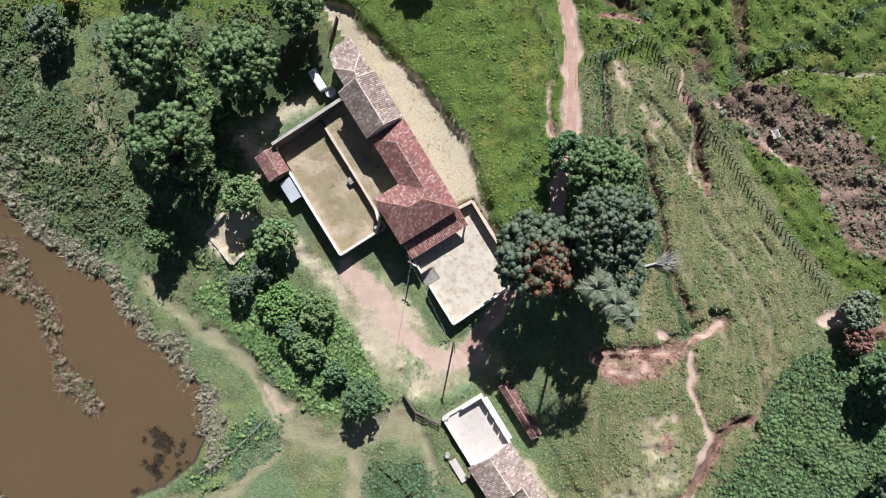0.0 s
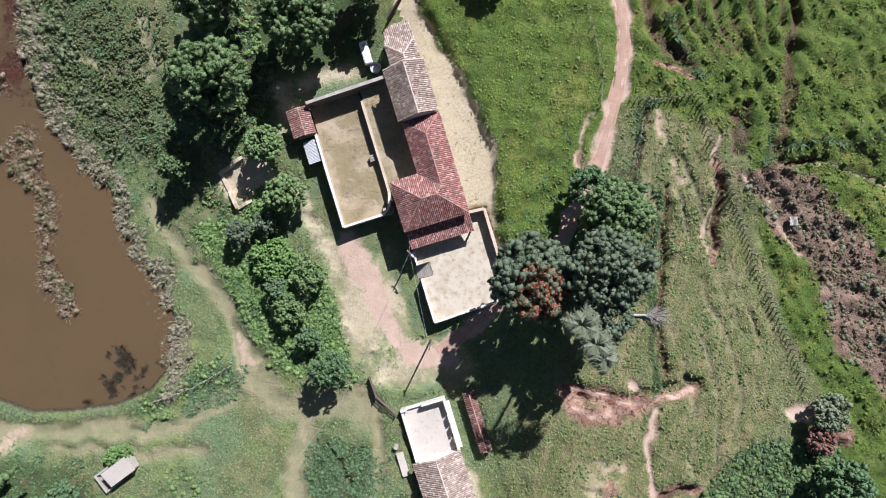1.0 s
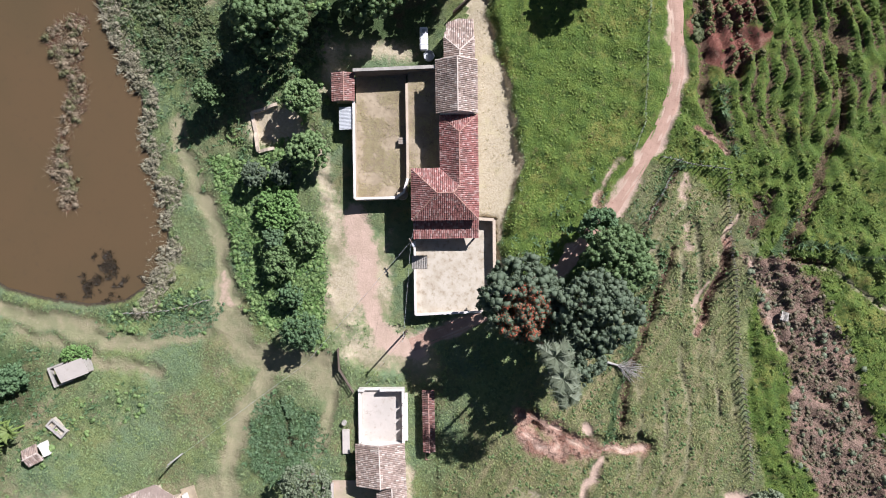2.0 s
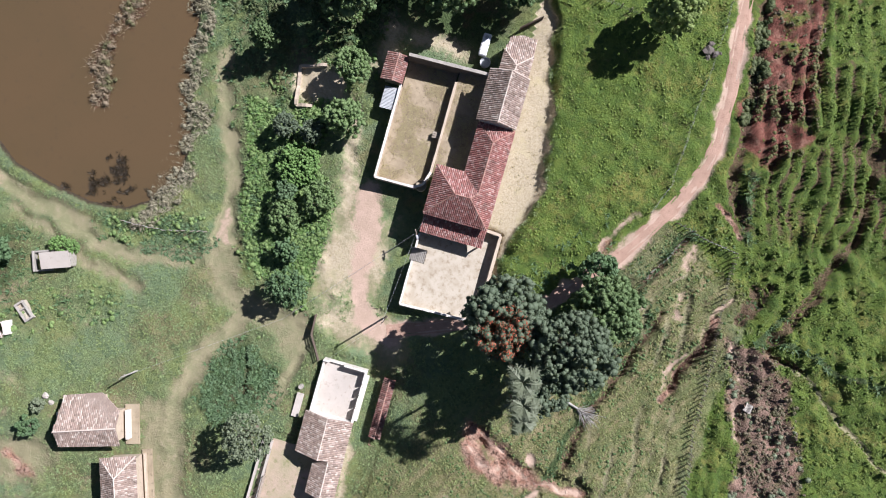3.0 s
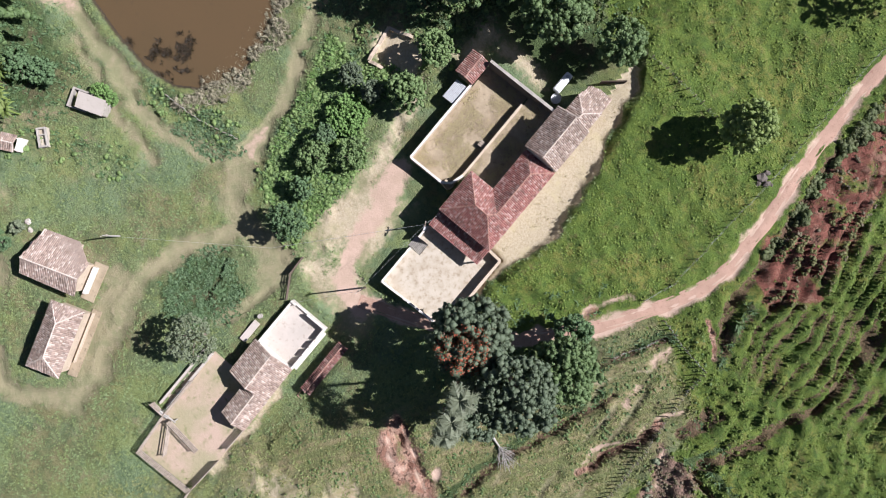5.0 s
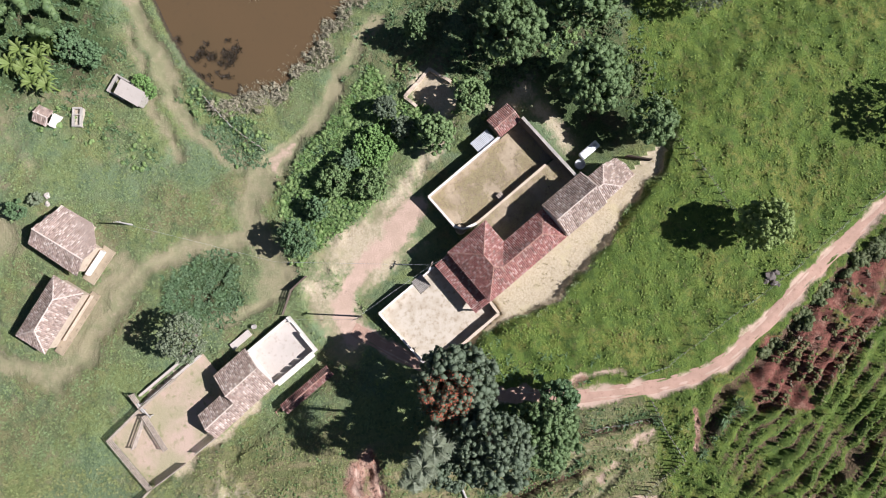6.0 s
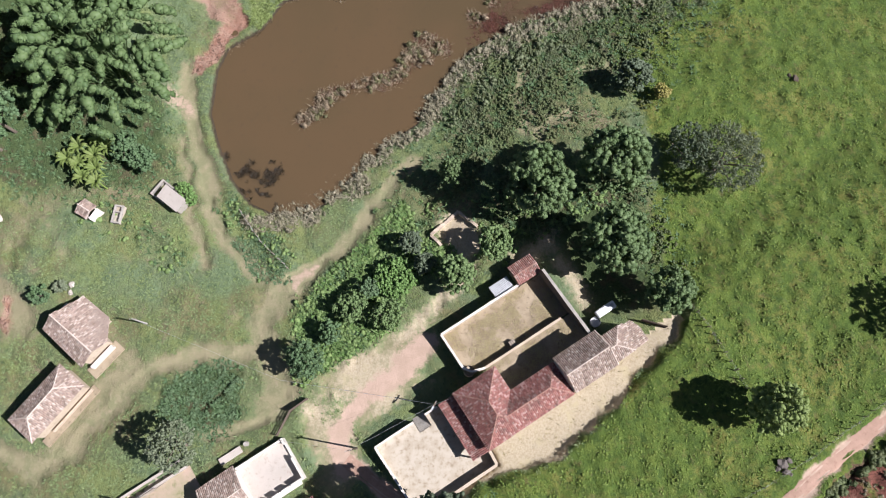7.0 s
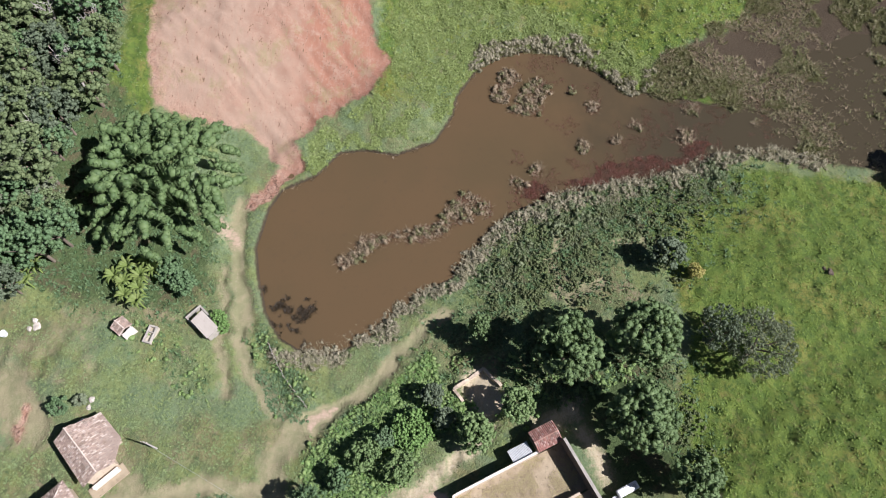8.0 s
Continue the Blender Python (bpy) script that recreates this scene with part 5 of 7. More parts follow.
# ruined garden wall
rw = thing("ruined_wall", (0, 0, 0), 0, "low ruined earth wall of an old garden plot", "wall")
for (x0, y0), (x1, y1), h in (((-33.0, -2.3), (-37.0, 2.4), 0.6), ((-37.0, 2.4), (-34.0, 5.5), 0.4), ((-33.0, -2.3), (-31.0, -0.6), 0.5)):
    d = Vector((x1 - x0, y1 - y0, 0))
    s = Vector((-d.y, d.x, 0)).normalized() * 0.3
    bm = bmesh.new()
    n = 8
    rows = []
    for k in range(n + 1):
        p = Vector((x0, y0, 0)) + d * k / n
        g = gz(p.x, p.y)
        t = g + h * (0.7 + 0.6 * float(vnoise(p.x * 2, p.y * 2, 1.0)))
        rows.append([bm.verts.new(p + s * a + Vector((0, 0, z))) for a, z in ((-1, g - 0.4), (-0.8, t), (0.8, t), (1, g - 0.4))])
    for r0, r1 in zip(rows, rows[1:]):
        for q in range(4):
            bm.faces.new((r0[q], r0[(q + 1) % 4], r1[(q + 1) % 4], r1[q]))
    bm.faces.new(rows[0][::-1])
    bm.faces.new(rows[-1])
    part("wall_stretch", bm, ADOBE, rw)


# ---- poles and cables ----
def pole(x, y, h, turn, label, mat=None):
    p = thing("utility_pole", (x, y, gz(x, y)), turn, label, "pole", "utility poles")
    part("mast", beam(bmesh.new(), (0, 0, -0.5), (0, 0, h), 0.15, 0.10, 10), mat or DARKWOOD, p)
    part("crossarm", box(bmesh.new(), -0.06, -0.55, h - 0.4, 0.06, 0.55, h - 0.28), WOOD, p)
    for y0 in (-0.45, 0.45):
        part("insulator", beam(bmesh.new(), (0, y0, h - 0.28), (0, y0, h - 0.1), 0.05), LIME, p)
    return p


pole(1.2, -14.2, 9.6, 20, "dark wooden utility pole beside the path")
lp = pole(-5.0, -2.0, 6.4, 60, "dark wooden lamp pole at the house corner")
part("lamp_head", box(bmesh.new(), -0.15, -0.9, 6.25, 0.15, -0.35, 6.4, 0.04), SHEET, lp, "grey street lamp head")
pole(-18.9, -48.6, 5.4, 0, "pale weathered pole standing in the grass", DEADWOOD)
cable = thing("cable", (0, 0, 0), 0, "thin overhead electric cable from pole to house", "cable")
for p, q in (((1.2, -14.2, 9.4), (-5.0, -2.0, 6.2)), ((-5.0, -2.0, 6.2), (*hp(0.5, 9.0), 5.6)), ((1.2, -14.2, 9.4), (*dp(0.2, 0.4), 2.2)), ((-5.0, -2.0, 6.2), (-9, -25, 6.0)), ((-9, -25, 6.0), (-18.9, -48.6, 5.1))):
    bm = bmesh.new()
    p, q = Vector(p), Vector(q)
    pts = [p.lerp(q, k / 8) - Vector((0, 0, 0.5 * 4 * (k / 8) * (1 - k / 8))) for k in range(9)]
    for u, v in zip(pts, pts[1:]):
        beam(bm, u, v, 0.015, sides=3)
    part("span", bm, SHEET, cable)


# ---- plants ----
L_STRAWREED = leaf_mat("tan_reed", (0.215, 0.165, 0.110), (0.430, 0.350, 0.250), (0.285, 0.228, 0.158))
L_PALEGREEN = leaf_mat("pale_scrub_leaf", (0.170, 0.225, 0.080), (0.330, 0.390, 0.165), (0.240, 0.300, 0.115))
L_MARSH = leaf_mat("marsh_grass_blade", (0.110, 0.122, 0.050), (0.235, 0.235, 0.110), (0.160, 0.160, 0.070))
L_LUSH = leaf_mat("lush_leaf", (0.125, 0.212, 0.075), (0.300, 0.410, 0.158), (0.220, 0.315, 0.112))
L_TUSSOCK = leaf_mat("tussock_blade", (0.095, 0.160, 0.030), (0.225, 0.298, 0.074), (0.165, 0.222, 0.046))
L_HILLTUFT = leaf_mat("hill_tuft_blade", (0.078, 0.132, 0.026), (0.195, 0.262, 0.066), (0.150, 0.190, 0.044))
L_DARKBED = leaf_mat("dark_weed_bed", (0.030, 0.024, 0.018), (0.070, 0.054, 0.040), (0.045, 0.036, 0.026))
L_DARKRED = leaf_mat("dark_red_weed", (0.095, 0.040, 0.030), (0.190, 0.085, 0.066), (0.125, 0.056, 0.044))
L_REDWEED = leaf_mat("red_water_weed", (0.075, 0.030, 0.022), (0.150, 0.060, 0.044), (0.060, 0.038, 0.026))
L_BANKSCRUB = leaf_mat("bank_scrub_leaf", (0.190, 0.260, 0.085), (0.345, 0.415, 0.165), (0.255, 0.330, 0.112))
L_FIELD = leaf_mat("field_blade", (0.170, 0.225, 0.042), (0.350, 0.400, 0.098), (0.270, 0.320, 0.062), 0.2)
L_TREEPALE = leaf_mat("pale_tree_leaf", (0.150, 0.215, 0.068), (0.330, 0.415, 0.152), (0.240, 0.320, 0.104))
L_GREYTREE = leaf_mat("feathery_leaf", (0.120, 0.150, 0.092), (0.270, 0.310, 0.205), (0.185, 0.220, 0.138))
L_SCRUB = leaf_mat("scrub_leaf", (0.075, 0.105, 0.045), (0.175, 0.215, 0.098), (0.125, 0.135, 0.068))
L_OLIVE = leaf_mat("olive_reed", (0.115, 0.115, 0.058), (0.240, 0.230, 0.125), (0.165, 0.165, 0.080))


def unit(v):
    return v / (np.linalg.norm(v, axis=1, keepdims=True) + 1e-9)


def leaf_quads(pos, out, length, width, rs, droop=0.16, loose=0.22):
    """A folded leaf at each place, facing about outwards."""
    n = len(pos)
    nrm = unit(out + loose * rs.normal(size=(n, 3)))
    ax = unit(np.cross(nrm, rs.normal(size=(n, 3))))
    sd = np.cross(nrm, ax)
    L = (length * rs.uniform(0.6, 1.25, n))[:, None]
    W = (width * rs.uniform(0.7, 1.2, n))[:, None]
    v = np.stack([pos - ax * L * 0.5, pos + sd * W * 0.5 - nrm * L * 0.06, pos + ax * L * 0.5 - nrm * L * droop, pos - sd * W * 0.5 - nrm * L * 0.06], 1)
    i = np.arange(n)[:, None] * 4
    return v.reshape(-1, 3), np.concatenate([i, i + 1, i + 2, i + 3], 1)


def ball_dirs(n, rs, low=-0.35):
    z = rs.uniform(low, 1, n)
    t = rs.uniform(0, 2 * math.pi, n)
    r = np.sqrt(1 - z * z)
    return np.stack([r * np.cos(t), r * np.sin(t), z], 1)


def crown_leaves(centres, radii, count, leaf, rs, flat=0.85):
    """Leaves over many clumps."""
    k = rs.choice(len(centres), count, p=radii ** 2 / (radii ** 2).sum())
    d = ball_dirs(count, rs)
    r = radii[k] * rs.uniform(0.0, 1.0, count) ** 0.22 * 1.06
    pos = centres[k] + d * np.stack([r, r, r * flat], 1)
    return leaf_quads(pos, d, leaf, leaf * 0.6, rs)


def ico(level):
    bm = bmesh.new()
    bmesh.ops.create_icosphere(bm, subdivisions=level, radius=1)
    v, f = np.array([tuple(q.co) for q in bm.verts]), np.array([[q.index for q in p.verts] for p in bm.faces])
    bm.free()
    return v, f


ICO_SMALL = ico(1)


def foliage(centres, radii, per, leaf, rs, flat=0.85, rough=0.16, shape=ICO_SMALL, low=-0.35, core=1.0, slim=0.6):
    """Knobbly leaf clumps with loose leaves standing out from each: triangles."""
    V, F = shape
    n, k = len(centres), len(V)
    r = core * radii[:, None, None] * (1 + rough * rs.normal(size=(n, k, 1)))
    v = (centres[:, None, :] + V[None] * r * np.array([1, 1, flat])).reshape(-1, 3)
    f = (F[None] + (np.arange(n) * k)[:, None, None]).reshape(-1, 3)
    m = np.repeat(np.arange(n), per)
    d = ball_dirs(len(m), rs, low)
    pos = centres[m] + d * (radii[m] * rs.uniform(0.92 * core, 1.16, len(m)))[:, None] * np.array([1, 1, flat])
    lv, lq = leaf_quads(pos, d, leaf, leaf * slim, rs, loose=0.4)
    lq = lq + len(v)
    return np.concatenate([v, lv]), np.concatenate([f, lq[:, [0, 1, 2]], lq[:, [0, 2, 3]]])


def limbs(bm, h0, h1, spread, n, r, rng):
    """A tapered trunk with limbs that end inside the crown."""
    p = Vector((0, 0, -0.6))
    bend = Vector((rng.uniform(-0.3, 0.3), rng.uniform(-0.3, 0.3), h0))
    beam(bm, p, bend, r * 1.25, r, 9)
    for k in range(n):
        t = 2 * math.pi * (k + rng.uniform(-0.3, 0.3)) / n
        q = bend + Vector((math.cos(t) * spread * 0.45, math.sin(t) * spread * 0.45, (h1 - h0) * rng.uniform(0.35, 0.6)))
        e = q + Vector((math.cos(t) * spread * 0.35, math.sin(t) * spread * 0.35, (h1 - h0) * rng.uniform(0.2, 0.4)))
        beam(bm, bend - Vector((0, 0, 0.2)), q, r * 0.6, r * 0.35, 7)
        beam(bm, q, e, r * 0.35, r * 0.12, 6)


TREE_MESH = {}


def tree(name, x, y, h, r, mat, label, seed=1, leaf=0.5, count=9000, clump=0.27, nclump=70, group="", bare=0.16, category="tree", share=None, bloom=None, gap=0.0, depth=None, core=1.0, firm=False):
    """A tree of height h and crown radius r; depth is the crown's half height; a firm crown is a close dome."""
    rng, rs = random.Random(seed), np.random.RandomState(seed)
    z0 = gz(x, y)
    ob = thing(name, (x, y, z0), rng.uniform(0, 360) if share else 0, label, category, group)
    if share in TREE_MESH:
        for nm, me in TREE_MESH[share]:
            c = new(nm, me)
            c.parent = ob
            c.scale = (r / TREE_MESH[share + "r"][0], r / TREE_MESH[share + "r"][0], h / TREE_MESH[share + "r"][1])
        return ob
    rz = depth or h * (1 - bare) / 2
    cz = h - rz
    d = ball_dirs(nclump * 6, rs, -0.6)
    pick = [0]
    for j in range(1, nclump * 6):
        if len(pick) < nclump and np.min(((d[pick] - d[j]) ** 2).sum(1)) > 1.55 ** 2 * 3.2 / nclump / 1.6:
            pick.append(j)
    nclump = len(pick)
    d = d[pick]
    f = rs.uniform(0.66, 0.88, nclump)
    f[rs.uniform(size=nclump) < 0.15] *= 0.55
    if firm:
        f = rs.uniform(0.74, 0.84, nclump)
        f[::5] *= 0.5
    cen = d * f[:, None] * np.array([r, r, rz]) + np.array([0, 0, cz])
    cen[:, :2] *= (1 + 0.18 * (vnoise(cen[:, 0] + seed * 3, cen[:, 1], r * 0.9) - 0.5))[:, None]
    rad = r * clump * rs.uniform(0.6, 1.25, nclump)
    keep = rs.uniform(size=nclump) > gap
    cen, rad = cen[keep], rad[keep]
    sub = np.repeat(np.arange(len(cen)), 9)
    sd = ball_dirs(len(sub), rs, -0.15)
    lump = cen[sub] + sd * (rad[sub] * rs.uniform(0.45, 0.85, len(sub)))[:, None]
    v, q = foliage(lump, rad[sub] * rs.uniform(0.24, 0.46, len(sub)), max(6, int(count * 0.42 / len(sub))), leaf, rs, rough=0.2, shape=ICO_SMALL, core=core)
    crown = raw_mesh("crown", v, q, mat, True)
    bm = bmesh.new()
    limbs(bm, max(0.8, cz - rz * 0.7), cz + rz * 0.4, r, 6, max(0.08, r * 0.055), rng)
    trunk = mesh_of("trunk", bm, BARK)
    got = [("trunk", trunk), ("crown", crown)]
    if bloom:
        bx, by, br, bn = bloom
        sel = np.hypot(lump[:, 0] - bx, lump[:, 1] - by) < br
        sel &= lump[:, 2] > cz
        v, q = crown_leaves(lump[sel], rad[sub][sel] * 0.42, bn, leaf * 1.2, rs)
        got.append(("blossom", raw_mesh("blossom", v, q, L_RED)))
    for nm, me in got:
        c = new(nm, me)
        c.parent = ob
    if share:
        TREE_MESH[share], TREE_MESH[share + "r"] = got, (r, h)
    return ob


MG = "mango trees behind the house"
tree("mango_tree", -41.6, 27.0, 15, 5.6, L_MANGO, "broad dense dark green mango tree", 11, 0.3, 40000, 0.24, 88, MG, firm=True, core=0.92)
tree("mango_tree", -28.8, 26.3, 14, 5.3, L_MANGO, "broad dense dark green mango tree beside the yard", 12, 0.3, 40000, 0.24, 88, MG, firm=True, core=0.92)
tree("mango_tree", -38.6, 15.0, 15, 5.4, L_MANGO, "broad dense dark green mango tree above the pond", 13, 0.3, 40000, 0.24, 88, MG, firm=True, core=0.92)
tree("mango_tree", -21.0, 34.0, 9.6, 3.8, L_MANGO, "dense green tree beside the farmhouse gate", 15, 0.3, 24000, 0.26, 60, MG, firm=True, core=0.92)
tree("grey_tree", -42.6, 45.6, 9.5, 6.2, L_GREYTREE, "grey-green tree with feathery airy crown", 16, 0.24, 46000, 0.15, 150, gap=0.05, core=0.35)
tree("dark_tree", -44.2, 39.4, 9, 4.4, L_BLUE, "dark shaggy tree beside the pasture", 17, 0.34, 10000, 0.22, 60, gap=0.15, core=0.5)
tree("round_tree", -42.8, 1.2, 8.2, 2.1, L_MANGO, "small clipped-looking round tree above the pond", 18, 0.4, 4500, 0.3, 45, bare=0.1)
tree("shade_tree", -59.5, 33.2, 6.5, 3.0, L_BLUE, "small dark tree in the scrub", 19, 0.42, 4000, 0.28, 40)
tree("yellow_bush", -57.2, 38.2, 3.2, 1.4, L_YELLOW, "pale yellow flowering bush", 20, 0.35, 1500, 0.4, 20, category="bush", bare=0.05)
tree("creeper_bush", -42.3, -45.0, 2.2, 1.7, L_VINE, "bright green creeper over the pig shelter wall", 44, 0.3, 3000, 0.3, 26, category="bush", bare=0.02)
tree("creeper_bush", -40.6, -43.9, 1.8, 1.3, L_VINE, "bright green creeper beside the pig shelter roof", 49, 0.3, 2000, 0.3, 22, category="bush", bare=0.02)
tree("dark_shrub", -47.5, -52.0, 4.0, 2.6, L_WEED, "dark green shrub behind the pig shelter", 45, 0.4, 3200, 0.3, 34, category="bush", bare=0.05)
tree("dark_shrub", -49.6, -54.6, 4.5, 2.8, L_WEED, "dark green shrub beside the banana plants", 46, 0.4, 3200, 0.3, 34, category="bush", bare=0.05)
tree("dark_shrub", -23.6, -65.4, 3.0, 1.6, L_WEED, "dark green shrub beside the cottage", 47, 0.36, 1600, 0.3, 24, category="bush", bare=0.05)
tree("dark_shrub", -25.0, -62.3, 2.2, 1.1, L_GREY, "small grey shrub beside the cottage", 48, 0.34, 1000, 0.34, 18, category="bush", bare=0.05)
tree("orange_tree", -30.2, 8.0, 6.2, 3.0, L_BRIGHT, "rounded green fruit tree inside the ruined plot", 21, 0.26, 16000, 0.27, 54, firm=True, core=0.92)
tree("orange_tree", -25.3, 1.6, 6.0, 3.1, L_BRIGHT, "rounded green fruit tree near the yard wall", 22, 0.26, 16000, 0.27, 54, firm=True, core=0.92)
GD = "garden trees below the yard"
tree("garden_tree", -31.2, -5.6, 4.6, 2.1, L_BLUE, "bluish green shrubby tree in the garden strip", 23, 0.26, 6500, 0.3, 36, GD)
tree("garden_tree", -27.6, -3.4, 4.2, 1.9, L_BLUE, "bluish green shrubby tree in the garden strip", 24, 0.26, 5500, 0.3, 34, GD)
tree("vine_thicket", -25.4, -8.3, 2.8, 3.7, L_VINE, "bright green creeper covering low shrubs", 25, 0.28, 14000, 0.2, 90, GD, 0.0, "thicket", core=0.8)
tree("garden_tree", -19.0, -9.4, 4.8, 2.6, L_BRIGHT, "dark green tree in the garden strip", 26, 0.28, 9500, 0.26, 52, GD, gap=0.1, core=0.8)
tree("garden_tree", -20.7, -14.9, 4.6, 2.8, L_BRIGHT, "dark green tree in the garden strip", 27, 0.28, 9500, 0.26, 52, GD, gap=0.1, core=0.8)
tree("garden_tree", -23.6, -12.6, 3.6, 1.7, L_TEAL, "low green shrub in the garden strip", 28, 0.26, 5000, 0.3, 30, GD)
tree("garden_tree", -12.2, -21.8, 6.8, 3.2, L_WEED, "airy dark tree at the end of the garden", 29, 0.28, 12000, 0.24, 62, GD, gap=0.14, core=0.7)
tree("garden_tree", -16.6, -18.6, 3.8, 1.9, L_WEED, "low green tree beside the path", 30, 0.28, 5000, 0.3, 34, GD)
tree("barn_tree", 0.2, -40.2, 10.5, 3.9, L_GREY, "grey-green airy tree beside the cattle pen", 31, 0.28, 15000, 0.22, 80, gap=0.1, core=0.55, depth=3.8)
tree("pasture_tree", -3.2, 45.9, 12.0, 3.7, L_TREEPALE, "lone leafy tree in the pasture", 32, 0.3, 26000, 0.26, 85, bare=0.06, firm=True, core=0.92)
RG = "tall trees beside the patio"
tree("flame_tree", 11.9, -0.8, 15.4, 6.2, L_BLUE, "tall flame tree with red blossom beside the patio", 33, 0.28, 42000, 0.2, 110, RG, bloom=(1.0, -1.6, 3.6, 3800), depth=4.8, core=0.9, firm=True)
tree("tall_tree", 20.6, 10.0, 13, 5.0, L_MANGO, "tall dark green tree beside the road", 34, 0.28, 30000, 0.22, 90, RG, depth=4.6, core=0.9, firm=True)
tree("tall_tree", 20.9, 2.7, 18.2, 6.0, L_BLUE, "tall dark green tree beside the road", 35, 0.28, 40000, 0.2, 110, RG, depth=5.6, core=0.9, firm=True)
tree("tall_tree", 21.8, -3.3, 16.2, 4.2, L_BLUE, "tall bluish tree beside the road", 36, 0.28, 20000, 0.23, 70, RG, depth=4.8, core=0.9, firm=True)
tree("tall_tree", 16.4, 13.4, 8, 2.8, L_WEED, "small green tree beside the road", 37, 0.45, 3800, 0.28, 40, RG)
SL = "bushes on the eroded slope"
tree("grey_bush", 58.0, -8.6, 4.5, 3.0, L_GREY, "grey-green spreading bush on the slope", 38, 0.4, 4000, 0.24, 45, SL, category="bush")
tree("pink_bush", 58.0, -12.6, 4.4, 2.2, L_PINK, "dusky pink bush on the slope", 39, 0.35, 3000, 0.28, 35, SL, category="bush")
tree("slope_tree", 61.5, -17.5, 8.5, 3.6, L_WEED, "green tree on the brushy slope", 40, 0.45, 5500, 0.26, 55, SL)
tree("slope_tree", 63.5, -32.8, 8.5, 4.2, L_BLUE, "bluish tree on the brushy slope", 41, 0.45, 6500, 0.25, 60, SL)
tree("far_tree", -16.5, 76.0, 12, 5.2, L_MANGO, "airy tree at the edge of the far pasture", 42, 0.34, 14000, 0.19, 90, gap=0.1, core=0.55)
tree("far_tree", -82.0, 92.0, 14, 7.0, L_MANGO, "dense tree at the edge of the far marsh", 43, 0.5, 10000, 0.25, 70)

# woods on the hill above the pond
L_WOOD = leaf_mat("wood_leaf", (0.092, 0.136, 0.062), (0.235, 0.290, 0.142), (0.155, 0.205, 0.096))
L_WOODGREY = leaf_mat("wood_grey_leaf", (0.115, 0.140, 0.090), (0.265, 0.295, 0.205), (0.185, 0.210, 0.140))
WM = (L_WOOD, L_WEED, L_WOODGREY, L_BLUE, L_LIME)
WOODS = [(-94, -71), (-83, -69), (-77, -67.5), (-73, -73), (-61, -74.5), (-50, -71), (-42, -77), (-36, -95), (-60, -122), (-138, -124), (-136, -78), (-112, -73)]
rngw, spots = random.Random(91), []
tries = 0
while len(spots) < 285 and tries < 30000:
    tries += 1
    p = (rngw.uniform(-138, -36), rngw.uniform(-124, -69))
    if bool(inside(np.array([p[0]]), np.array([p[1]]), WOODS)[0]) and all(math.hypot(p[0] - q[0], p[1] - q[1]) > 3.2 for q in spots):
        spots.append(p)
WL = ("dark green tree in the hillside wood", "green tree in the hillside wood", "greyish tree in the hillside wood", "bluish tree in the hillside wood", "light green tree in the hillside wood")
for k, (x, y) in enumerate(spots):
    j = (0, 1, 3, 2, 1, 0, 3, 1)[k % 8]
    rr = rngw.choice((1.6, 2.0, 2.5, 3.0, 3.8, 4.6)) * rngw.uniform(0.9, 1.12)
    tree("wood_tree", x, y, rr * rngw.uniform(1.6, 3.3) + 1.5, rr * 1.08, WM[j], WL[j], 50 + j, 0.34, 6500, 0.3, 30, "hillside wood", core=0.75, share="wood%d" % j)
for x, y in ((-82, -72.5), (-79.5, -74.5), (-72, -78), (-93, -76), (-97, -84), (-88, -72), (-90, -81), (-66, -77), (-103, -78)):
    z = gz(x, y)
    dt = thing("dead_tree", (x, y, z), 0, "bare bleached dead tree in the wood", "tree", "dead trees")
    bm = bmesh.new()
    rg = random.Random(int(-x))
    beam(bm, (0, 0, -0.5), (0, 0, 6), 0.25, 0.16, 8)
    for k in range(22):
        t, r = rg.uniform(0, 6.28), rg.uniform(1.2, 3.4)
        a = Vector((0, 0, rg.uniform(4, 6)))
        b = a + Vector((math.cos(t) * r * 0.6, math.sin(t) * r * 0.6, rg.uniform(2, 4.5)))
        beam(bm, a, b, 0.09, 0.05, 5)
        beam(bm, b, b + Vector((rg.uniform(-1.4, 1.4), rg.uniform(-1.4, 1.4), rg.uniform(0.2, 1.2))), 0.05, 0.02, 4)
    part("bare_crown", bm, DEADWOOD, dt)


L_BAMBOO = leaf_mat("bamboo_leaf", (0.062, 0.118, 0.048), (0.185, 0.265, 0.110), (0.115, 0.185, 0.070))


